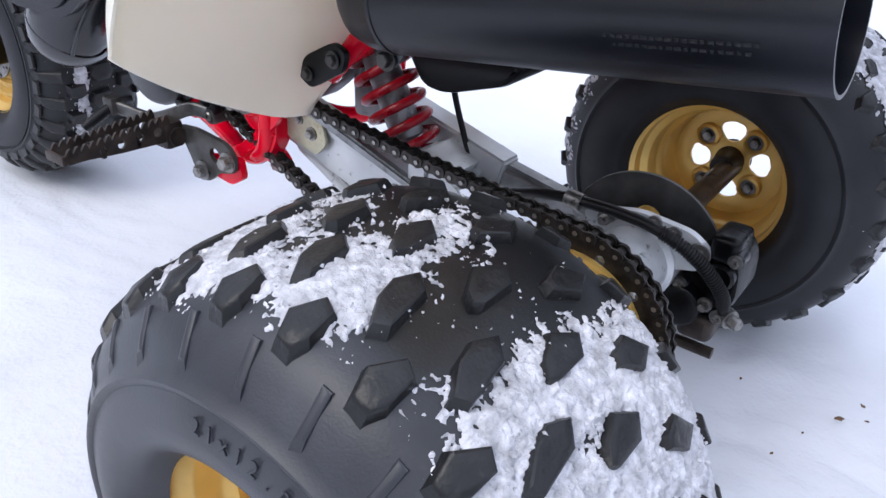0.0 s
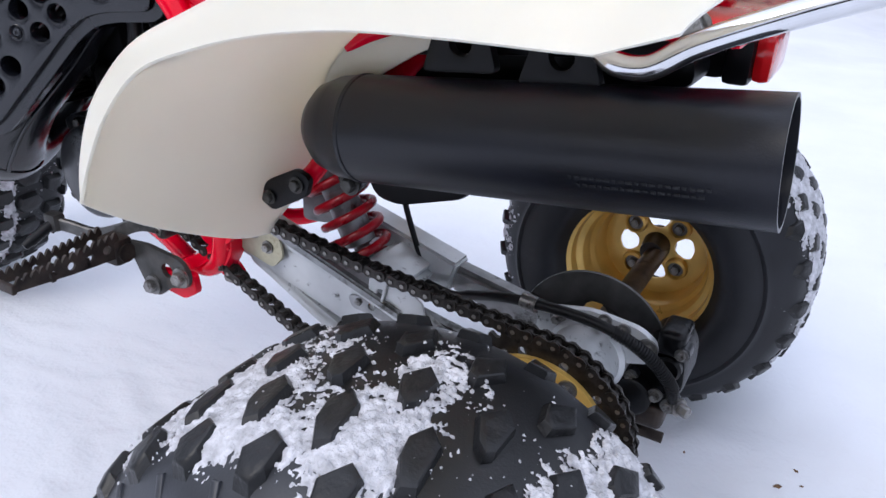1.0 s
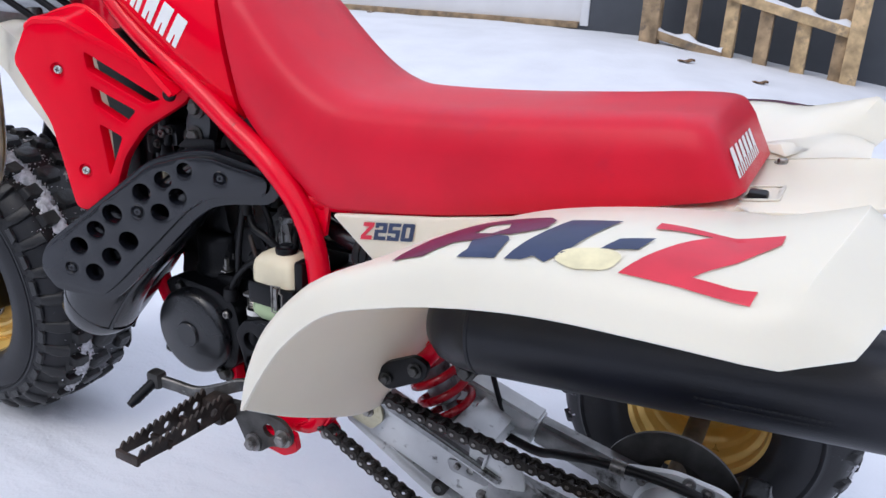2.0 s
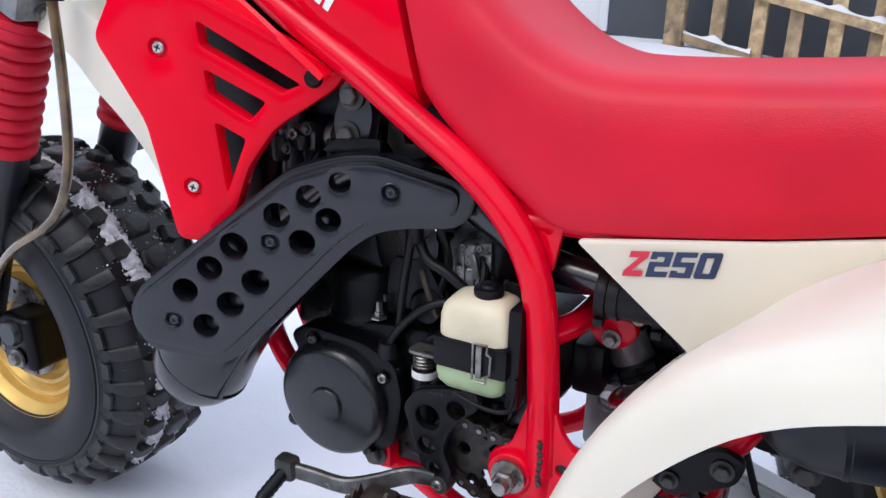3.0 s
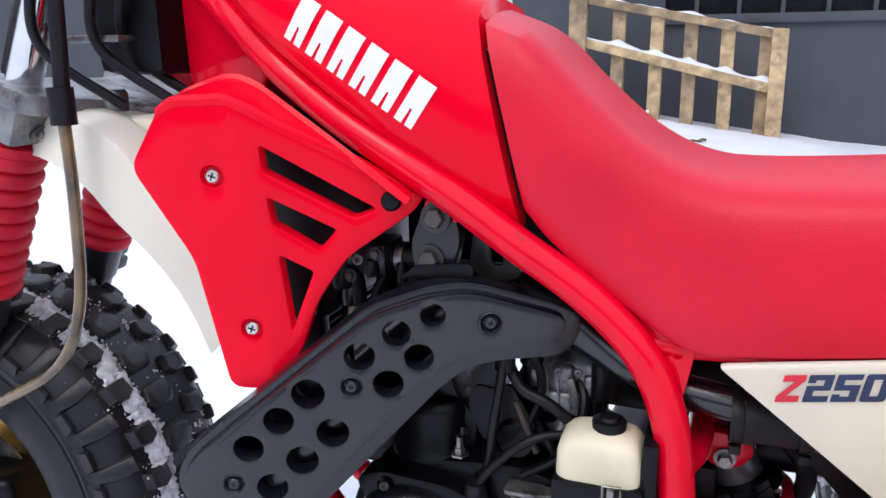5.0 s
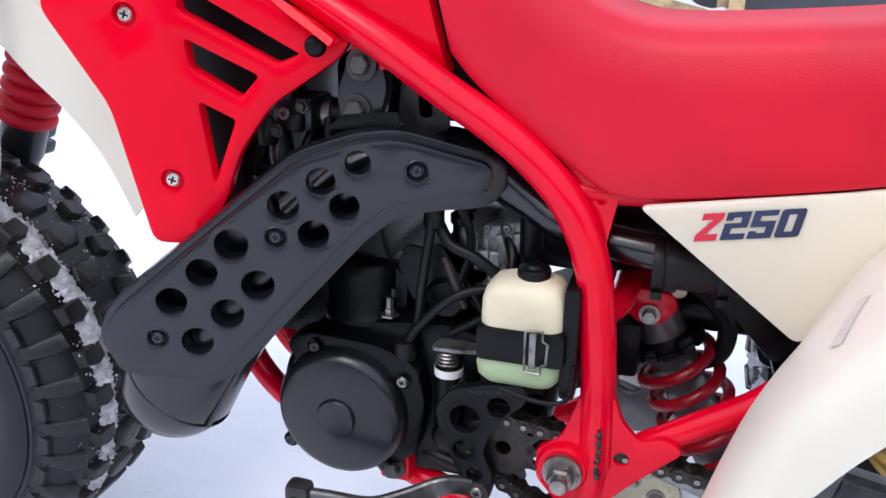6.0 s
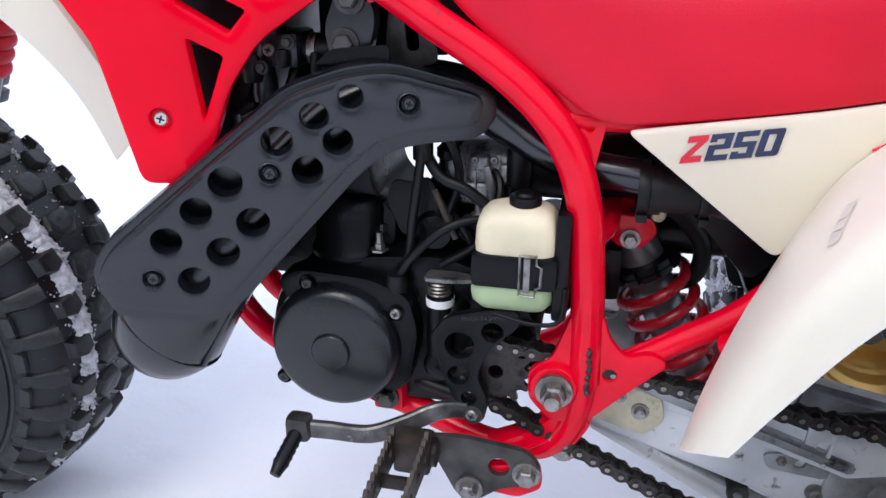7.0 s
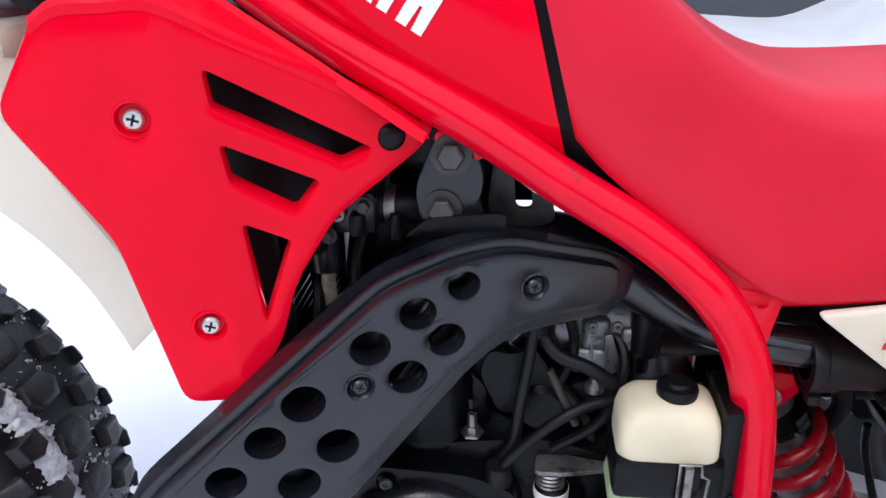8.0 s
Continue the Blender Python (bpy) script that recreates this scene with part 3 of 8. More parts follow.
def make_rear_wheel(mirror):
    r0 = 0.240 if mirror else 0.249
    turn = -1 if mirror else 1
    lugs = [([(turn * radians(d) * r0, -y) for d, y in row], turn * phase / (360 / REAR_COUNT), False, 0.0082 if len(row) > 4 else 0.0028) for row, phase in REAR_TREAD[:7 if mirror else 5]]
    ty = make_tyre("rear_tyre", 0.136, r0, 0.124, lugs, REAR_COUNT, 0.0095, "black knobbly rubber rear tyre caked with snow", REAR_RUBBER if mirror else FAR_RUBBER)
    m = pose(-0.006, 0.425, 0.258) if not mirror else pose(0.002, -0.420, 0.236, 0, 0, 180)
    ty.matrix_basis = m
    # rim: a stepped barrel with rolled lips, open on both sides
    prof = [(0.127, -0.125), (0.129, -0.121), (0.127, -0.116), (0.1195, -0.111), (0.1175, -0.109), (0.1165, -0.090), (0.1135, -0.087), (0.1075, -0.084), (0.1055, -0.081), (0.1045, -0.058), (0.1025, -0.055), (0.0975, -0.052), (0.0960, -0.048), (0.0950, -0.02), (0.092, 0.0),
            (0.092, 0.02), (0.0960, 0.028), (0.0975, 0.044), (0.1035, 0.048), (0.1050, 0.070), (0.1120, 0.074), (0.1165, 0.080), (0.1175, 0.099), (0.1195, 0.103), (0.127, 0.109), (0.129, 0.114), (0.127, 0.118)]
    inner = [(r - 0.004, a) for r, a in prof]
    bm = revolve(bmesh.new(), prof + inner[::-1], seg=64, closed=True)
    rim = part("rear_rim", bm, GOLD, ATV, "gold painted steel rim")
    rim.matrix_basis = m
    # wheel disc with four windows
    bm = bmesh.new()
    holes = []
    for k in range(4):
        a = math.radians(4 + 90 * k)
        pts = []
        for rr, da in ((0.032, -0.28), (0.050, -0.40), (0.061, -0.30), (0.064, 0.0), (0.061, 0.30), (0.050, 0.40), (0.032, 0.28)):
            pts.append((rr * math.cos(a + da), rr * math.sin(a + da)))
        holes.append(round_poly(pts, 0.006, 2))
    plate(bm, ring2d(0, 0, 0.093, 48), 0.006, holes, in_plane(0.003), bevel=0.0015)
    disc = part("wheel_disc", bm, GOLD, rim, "gold wheel centre with four windows")
    for k in range(4):
        a = math.radians(49 + 90 * k)
        b = bolt("wheel_bolt", (0.052 * math.cos(a), -0.004, 0.052 * math.sin(a)), 0.0085, 0.012, rim, STEEL)
        bm = revolve(bmesh.new(), [(0.0, -0.002), (0.020, -0.002), (0.018, -0.012), (0.014, -0.014)], seg=20)
        boss = part("bolt_seat", bm, GOLD, rim)
        boss.matrix_basis = pose(0.052 * math.cos(a), 0, 0.052 * math.sin(a))
    bm = revolve(bmesh.new(), [(0, -0.04), (0.0185, -0.04), (0.020, -0.03), (0.023, -0.004), (0.03, 0.015), (0, 0.02)], seg=32)
    part("hub", bm, RUST, rim, "rusty steel hub")
    return ty


make_rear_wheel(False)
make_rear_wheel(True)

FC = (-1.365, 0.0, 0.312)
F_CENTER = [(-0.0143, -0.0173), (0.003, -0.0225), (0.0159, -0.0121), (0.0145, 0.0137), (-0.0013, 0.0223), (-0.0157, 0.0119)]
F_MID = [(-0.0123, 0.0379), (0.0079, 0.0345), (0.0151, 0.0465), (0.0108, 0.0637), (-0.0094, 0.0654)]
F_SHOULDER = [(-0.0101, 0.0762), (0.0093, 0.0745), (0.0122, 0.0917), (0.0093, 0.1038), (-0.0087, 0.1038)]
F_RIB = [(-0.014, 0.1035), (0.014, 0.1035), (0.013, 0.108), (-0.013, 0.108)]


def make_front_wheel():
    lugs = [(F_CENTER, 0, False)]
    for flip in (False, True):
        lugs += [(F_MID, 0.5, flip), (F_SHOULDER, 0.0, flip), (F_RIB, 0.5, flip)]
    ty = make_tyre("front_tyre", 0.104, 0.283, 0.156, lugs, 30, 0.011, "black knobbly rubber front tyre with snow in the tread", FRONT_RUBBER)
    ty.matrix_basis = pose(*FC)
    # a bead line and moulded blocks round both walls
    for s in (-1, 1):
        part("bead_line", revolve(bmesh.new(), [(0.2245, s * 0.1095), (0.2235, s * 0.1130), (0.2215, s * 0.1135), (0.2200, s * 0.1110)], seg=72), SHADED_RUBBER, ty, smooth=60)
        rows = []
        for lift, g in ((-0.003, 1.05), (0.0012, 1.0), (0.0018, 0.93)):
            row = [(0.2350 + (r - 0.2350) * g, yy + lift, w * g) for r, yy, w in ((0.2260, 0.1100, 0.0205), (0.2350, 0.1072, 0.0214), (0.2450, 0.1025, 0.0224))]
            rows.append(row + [(r, yy, -w) for r, yy, w in reversed(row)])
        bm = bmesh.new()
        vs = [[bm.verts.new((w, s * yy, r)) for r, yy, w in row] for row in rows]
        for a, b in zip(vs, vs[1:]):
            for i in range(6):
                bm.faces.new((a[i], a[(i + 1) % 6], b[(i + 1) % 6], b[i]))
        bm.faces.new((vs[-1][0], vs[-1][1], vs[-1][4], vs[-1][5]))
        bm.faces.new((vs[-1][1], vs[-1][2], vs[-1][3], vs[-1][4]))
        block = part("wall_block", bm, SHADED_RUBBER, ty, smooth=30)
        for k in range(30):
            m = Matrix.Rotation(2 * math.pi * (k + 0.5 + 0.06 * noise.noise((k * 2.3, 1.1, s))) / 30, 4, "Y")
            if k:
                again(block, m, ty)
            else:
                block.matrix_basis = m
    prof = [(0.156, -0.092), (0.159, -0.088), (0.156, -0.083), (0.141, -0.072), (0.136, -0.05), (0.128, -0.035), (0.124, 0.0), (0.128, 0.035), (0.136, 0.05), (0.139, 0.07), (0.150, 0.077), (0.153, 0.082), (0.150, 0.086)]
    inner = [(r - 0.004, a) for r, a in prof]
    rim = part("front_rim", revolve(bmesh.new(), prof + inner[::-1], seg=64, closed=True), GOLD, ATV, "gold painted steel rim")
    rim.matrix_basis = pose(*FC)
    bm = bmesh.new()
    face = [(0.140, -0.066), (0.133, -0.058), (0.127, -0.063), (0.121, -0.062), (0.115, -0.052), (0.108, -0.057), (0.102, -0.056), (0.096, -0.046), (0.088, -0.050), (0.078, -0.044), (0.05, -0.040)]
    prof = face + [(r, a + 0.004) for r, a in reversed(face)]
    revolve(bm, prof, seg=64, closed=True)
    part("wheel_disc", bm, GOLD, rim, "ribbed gold wheel centre")
    bm = bmesh.new()
    holes = [ring2d(r * math.cos(a + s), r * math.sin(a + s), 0.0035, 8) for r, s in ((0.062, 0), (0.072, 0.15), (0.08, 0.3)) for a in np.arange(0, 6.28, math.pi / 6)]
    plate(bm, ring2d(0, 0, 0.086, 48), 0.004, holes + [ring2d(0, 0, 0.045, 24)], in_plane(-0.068))
    part("front_brake_disc", bm, STEEL, rim, "drilled steel front brake disc")
    bm = revolve(bmesh.new(), [(0, -0.10), (0.016, -0.10), (0.018, -0.09), (0.03, -0.075), (0.045, -0.06), (0.05, -0.05), (0.05, 0.05), (0.03, 0.06), (0.018, 0.1), (0, 0.1)], seg=32)
    part("hub", bm, ALU, rim)
    return ty


make_front_wheel()


# seat: a long red saddle that climbs the tank
def make_seat():
    #        bottom x, z, half width, top x, z
    rows = [(-0.596, 0.760, 0.112, -0.640, 0.930), (-0.575, 0.738, 0.116, -0.596, 0.911), (-0.537, 0.708, 0.121, -0.552, 0.868), (-0.494, 0.678, 0.125, -0.503, 0.826),
            (-0.452, 0.654, 0.127, -0.455, 0.802), (-0.40, 0.655, 0.128, -0.40, 0.795), (-0.27, 0.676, 0.131, -0.27, 0.801), (-0.13, 0.708, 0.134, -0.13, 0.814),
            (-0.04, 0.731, 0.135, -0.05, 0.823), (0.012, 0.744, 0.132, -0.008, 0.823), (0.034, 0.750, 0.122, 0.008, 0.812), (0.042, 0.753, 0.100, 0.018, 0.798)]
    keys = []
    for xb, zb, w, xt, zt in rows:
        half = []
        for cy, cz in ((1.0, 0.0), (1.02, 0.03), (1.02, 0.25), (1.005, 0.55), (0.965, 0.79), (0.88, 0.910), (0.60, 0.960), (0.30, 0.988)):
            half.append((cy, cz))
        pts = [(-c, h) for c, h in half] + [(0, 1.0)] + [(c, h) for c, h in reversed(half)] + [(0.5, 0.0), (0, 0.0), (-0.5, 0.0)]
        keys.append([Vector((xb + (xt - xb) * h, w * c, zb + (zt - zb) * h)) for c, h in pts])
    bm = loft(bmesh.new(), lerp_rows(keys, 5))
    seat = part("seat", bm, RED_VINYL, ATV, "worn dark red vinyl saddle", smooth=50)
    return seat


SEAT = make_seat()


def make_fuel_tank():
    rows = [(-0.603, 0.752, 0.113, -0.648, 0.938), (-0.66, 0.785, 0.120, -0.70, 0.965), (-0.75, 0.841, 0.124, -0.78, 1.00), (-0.85, 0.912, 0.116, -0.87, 1.02), (-0.92, 0.972, 0.08, -0.93, 1.01)]
    keys = []
    for xb, zb, w, xt, zt in rows:
        half = ((0.90, -0.06), (0.98, 0.0), (1.02, 0.15), (1.02, 0.45), (0.97, 0.72), (0.84, 0.90), (0.6, 0.98), (0.3, 1.0))
        pts = [(-c, h) for c, h in half] + [(0, 1.0)] + [(c, h) for c, h in reversed(half)] + [(0.5, 0.0), (0, 0.0), (-0.5, 0.0)]
        keys.append([Vector((xb + (xt - xb) * h, w * c, zb + (zt - zb) * h)) for c, h in pts])
    bm = loft(bmesh.new(), lerp_rows(keys, 5))
    return part("fuel_tank", bm, RED_PLASTIC, ATV, "glossy red fuel tank", smooth=50)


make_fuel_tank()
# black block added so the gap between tank and saddle stays dark
SEAM = plate(bmesh.new(), round_poly([(-0.585, 0.755), (-0.662, 0.785), (-0.688, 0.900), (-0.636, 0.895), (-0.605, 0.865)], 0.008), 0.19, (), in_plane(0.095))
part("tank_pad", SEAM, BLACK_PLASTIC, ATV, "black block added to darken the gap between tank and saddle")


# rear fenders
def make_fender(side):
    """side -1: over the near wheel, 1: the far one."""
    s = side
    # rows run from the flap's foot, up and over to the tail; columns from the inner edge across the crest to the lip
    keys = [
        [(-0.345, -0.160, 0.410), (-0.354, -0.205, 0.418), (-0.375, -0.290, 0.456), (-0.383, -0.350, 0.494), (-0.371, -0.376, 0.512), (-0.362, -0.384, 0.518)],
        [(-0.332, -0.148, 0.450), (-0.341, -0.200, 0.474), (-0.364, -0.290, 0.512), (-0.368, -0.352, 0.545), (-0.357, -0.379, 0.561), (-0.336, -0.387, 0.562)],
        [(-0.306, -0.142, 0.525), (-0.318, -0.200, 0.550), (-0.341, -0.290, 0.585), (-0.341, -0.350, 0.609), (-0.331, -0.377, 0.616), (-0.302, -0.388, 0.611)],
        [(-0.282, -0.140, 0.582), (-0.292, -0.200, 0.610), (-0.304, -0.290, 0.642), (-0.295, -0.348, 0.664), (-0.281, -0.374, 0.666), (-0.254, -0.388, 0.655)],
        [(-0.255, -0.138, 0.630), (-0.255, -0.20, 0.658), (-0.248, -0.28, 0.682), (-0.232, -0.340, 0.697), (-0.218, -0.370, 0.698), (-0.190, -0.389, 0.680)],
        [(-0.200, -0.136, 0.672), (-0.196, -0.20, 0.697), (-0.185, -0.28, 0.717), (-0.165, -0.335, 0.727), (-0.150, -0.370, 0.724), (-0.125, -0.390, 0.697)],
        [(-0.120, -0.134, 0.703), (-0.115, -0.20, 0.731), (-0.100, -0.27, 0.747), (-0.080, -0.330, 0.751), (-0.070, -0.368, 0.740), (-0.055, -0.391, 0.708)],
        [(-0.020, -0.132, 0.728), (-0.015, -0.20, 0.752), (-0.005, -0.27, 0.764), (0.010, -0.328, 0.762), (0.015, -0.368, 0.746), (0.02, -0.392, 0.712)],
        [(0.050, -0.128, 0.742), (0.055, -0.20, 0.757), (0.060, -0.26, 0.764), (0.066, -0.328, 0.760), (0.076, -0.368, 0.746), (0.088, -0.391, 0.713)],
    ]
    tail = [
        [(0.050, -0.128, 0.742), (0.055, -0.20, 0.757), (0.060, -0.26, 0.764), (0.066, -0.328, 0.760), (0.076, -0.368, 0.746), (0.088, -0.391, 0.713)],
        [(0.115, -0.185, 0.748), (0.135, -0.218, 0.780), (0.144, -0.242, 0.793), (0.128, -0.315, 0.778), (0.114, -0.362, 0.757), (0.110, -0.388, 0.713)],
        [(0.148, -0.190, 0.738), (0.170, -0.222, 0.760), (0.183, -0.252, 0.770), (0.172, -0.318, 0.752), (0.158, -0.362, 0.737), (0.151, -0.374, 0.727)],
    ]
    # a flange turned in along the inner edge of the arch
    for r, w in zip(keys, (0.0, 0.25, 0.8, 1.0, 1.0, 0.8, 0.5, 0.2, 0.0)):
        x, y, z = r[0]
        r.insert(0, (x + 0.024 * w + 0.001, y + 0.034 * w + 0.002, z - 0.014 * w - 0.001))
    for r in tail:
        x, y, z = r[0]
        r.insert(0, (x + 0.001, y + 0.002, z - 0.001))
    rows = lerp_rows([[Vector((x, -s * y if s > 0 else y, z)) for x, y, z in r] for r in keys], 5)
    tail = [[Vector((x, -s * y if s > 0 else y, z)) for x, y, z in r] for r in tail]
    for a, b in zip(tail, tail[1:]):
        rows += [[p.lerp(q, t) for p, q in zip(a, b)] for t in (0.33, 0.67, 1.0)]
    rows = [spline(r, 4) for r in rows]
    bm = sheet(bmesh.new(), rows, 0.0)
    geom = bm.faces[:]
    bmesh.ops.solidify(bm, geom=geom, thickness=0.0035)
    if s > 0:
        bmesh.ops.translate(bm, verts=bm.verts, vec=(0, 0, 0.018))
    return part("rear_fender", bm, CREAM, ATV, "cream plastic rear fender, scuffed and slightly yellowed", smooth=28)


def make_fender_web():
    """The cream wall that rises from the flat tail deck to the far fender's inner edge."""
    rows = []
    for a, b in (((-0.030, 0.112, 0.7300), (-0.020, 0.136, 0.731)), ((0.050, 0.112, 0.7430), (0.052, 0.134, 0.746)), ((0.110, 0.118, 0.7525), (0.117, 0.190, 0.753)), ((0.148, 0.112, 0.7585), (0.150, 0.195, 0.743))):
        a, b = Vector(a), Vector(b) + Vector((0, 0, 0.018))
        mid = a.lerp(b, 0.5) - Vector((0, 0, 0.001))
        rows.append(spline([a, mid, b], 4))
    rows = lerp_rows(rows, 4)
    part("fender_web", sheet(bmesh.new(), rows, 0.003), CREAM, ATV, smooth=50)


make_fender(-1)
make_fender(1)
make_fender_web()


def make_side_panel():
    """The cream panel below the saddle, in front of the fender."""
    outline = round_poly([(-0.432, 0.648), (-0.28, 0.672), (-0.12, 0.705), (0.03, 0.742), (0.05, 0.72), (-0.15, 0.645), (-0.240, 0.590), (-0.300, 0.546)], 0.008)
    bm = plate(bmesh.new(), outline, 0.006, (), in_plane(-0.130), bevel=0.002)
    p = part("side_panel", bm, CREAM, ATV, "cream side panel below the saddle")
    bm = bmesh.new()
    outline = round_poly([(-0.10, -0.13), (0.12, -0.14), (0.17, -0.11), (0.17, 0.11), (0.12, 0.14), (-0.10, 0.13)], 0.02)
    plate(bm, outline, 0.006, (), lambda x, y: Vector((x, y, 0.727 + 0.18 * (x + 0.02) * 0.9)), Vector((0, 0, 1)), bevel=0.002)
    part("fender_bridge", bm, CREAM, ATV, "cream panel that joins the two fenders behind the saddle")


make_side_panel()


def make_muffler():
    a, b = Vector((-0.268, -0.155, 0.556)), Vector((0.203, -0.152, 0.605))
    L = (b - a).length
    prof = [(0, 0), (0.018, 0.001), (0.034, 0.008), (0.046, 0.022), (0.053, 0.042), (0.0555, 0.065), (0.0565, 0.066), (0.0565, 0.070), (0.0555, 0.071),
            (0.0555, L - 0.002), (0.0555, L), (0.052, L), (0.052, L - 0.03), (0.03, L - 0.034), (0, L - 0.034)]
    bm = revolve(bmesh.new(), prof, axis="x", seg=64)
    turn = (b - a).to_track_quat("X", "Z").to_matrix().to_4x4()
    m = Matrix.Translation(a) @ turn
    muf = part("muffler", bm, BLACK_MUFFLER, ATV, "satin black steel muffler")
    muf.matrix_basis = m
    return muf


make_muffler()

# shroud over the radiator
SHROUD = in_plane(-0.145, 0.32, -0.711)


def make_shroud():
    outline = round_poly([(-0.930, 0.796), (-0.894, 0.858), (-0.838, 0.859), (-0.679, 0.768), (-0.690, 0.752), (-0.748, 0.712), (-0.776, 0.670), (-0.790, 0.625), (-0.819, 0.587), (-0.857, 0.587), (-0.881, 0.712)], 0.012)
    slots = [[(-0.816, 0.815), (-0.814, 0.793), (-0.741, 0.749), (-0.723, 0.756)], [(-0.812, 0.769), (-0.757, 0.738), (-0.772, 0.720), (-0.809, 0.746)], [(-0.805, 0.716), (-0.778, 0.700), (-0.798, 0.646)]]
    n = Vector((0.305, -0.952, 0)).normalized()
    bm = plate(bmesh.new(), outline, 0.018, [round_poly(h, 0.003, 2) for h in slots] + [ring2d(x, z, 0.0088, 20) for x, z in ((-0.857, 0.789), (-0.833, 0.648))], lambda x, z: SHROUD(x, z) - n * 0.0185, n, bevel=0.0050)
    # a crease runs down the shroud in front of the slots; behind it the face turns inwards
    foot, head = SHROUD(-0.815, 0.60), SHROUD(-0.836, 0.857)
    cut = n.cross(head - foot).normalized()
    if cut.x < 0:
        cut = -cut
    for shift in (-0.003, 0.003):
        bmesh.ops.bisect_plane(bm, geom=bm.verts[:] + bm.edges[:] + bm.faces[:], plane_co=foot + cut * shift, plane_no=cut)

    def on_face(x, z):
        d = (SHROUD(x, z) - foot).dot(cut)
        return SHROUD(x, z) - n * (0.17 * max(0, d + 0.003) + 0.11 * max(0, -d))

    for v in bm.verts:
        d = (v.co - foot).dot(cut)
        v.co -= n * (0.17 * max(0, d + 0.003) + 0.11 * max(0, -d))
    # the shelf that turns in from the crest towards the frame tube and ends in a small lip
    crest = spline([Vector((-0.901, 0, 0.846)), Vector((-0.886, 0, 0.8555)), Vector((-0.862, 0, 0.8565)), Vector((-0.838, 0, 0.8560)), Vector((-0.800, 0, 0.8345)), Vector((-0.758, 0, 0.8110)), Vector((-0.690, 0, 0.7715))], 5)
    inner = spline([Vector((-0.908, -0.155, 0.858)), Vector((-0.893, -0.143, 0.866)), Vector((-0.870, -0.133, 0.873)), Vector((-0.845, -0.129, 0.866)), Vector((-0.804, -0.129, 0.840)), Vector((-0.758, -0.132, 0.811)), Vector((-0.692, -0.139, 0.7685))], 5)
    rows = []
    for p, q in zip(crest, inner):
        c = on_face(p.x, p.z) - n * 0.0015
        q = q + Vector((0, -0.005, -0.003))
        rows.append([c - Vector((0, 0, 0.007)) - n * 0.0004, c - Vector((0, 0, 0.002)), c.lerp(q, 0.05) + Vector((0, 0, 0.0006)), c.lerp(q, 0.35), c.lerp(q, 0.7), q, q + Vector((0.001, 0.002, 0.0035)), q + Vector((0.002, 0.004, 0.0005))])
    sheet(bm, rows, 0.0018)
    sh = part("radiator_shroud", bm, RED_PLASTIC, ATV, "glossy red plastic radiator shroud with three slots", smooth=35)
    for x, z in ((-0.857, 0.789), (-0.833, 0.648)):
        bm = revolve(bmesh.new(), [(0.0, 0.0050), (0.0086, 0.0050), (0.0092, 0.0030), (0.0104, -0.0002), (0.0115, 0.0003)], seg=24)
        o = part("screw_recess", bm, RED_PLASTIC, sh)
        o.matrix_basis = Matrix.Translation(on_face(x, z)) @ pose(0, 0, 0, 0, 0, 17.8)
        cross_screw("shroud_screw", on_face(x, z) - n * 0.0035, 0.0064, sh, SCREW, turn=(0, 0, 17.8))
    x, z = -0.710, 0.763
    bm = revolve(bmesh.new(), [(0.0, -0.003), (0.006, -0.003), (0.009, -0.001), (0.010, 0.002)], seg=24)
    o = part("rubber_plug", bm, BLACK_PLASTIC, sh)
    o.matrix_basis = Matrix.Translation(on_face(x, z) + n * 0.0002) @ pose(0, 0, 0, 0, 0, 17.8)
    return sh


make_shroud()

# heat shield on the exhaust
SHIELD = in_plane(-0.136, 0.39, -0.619)


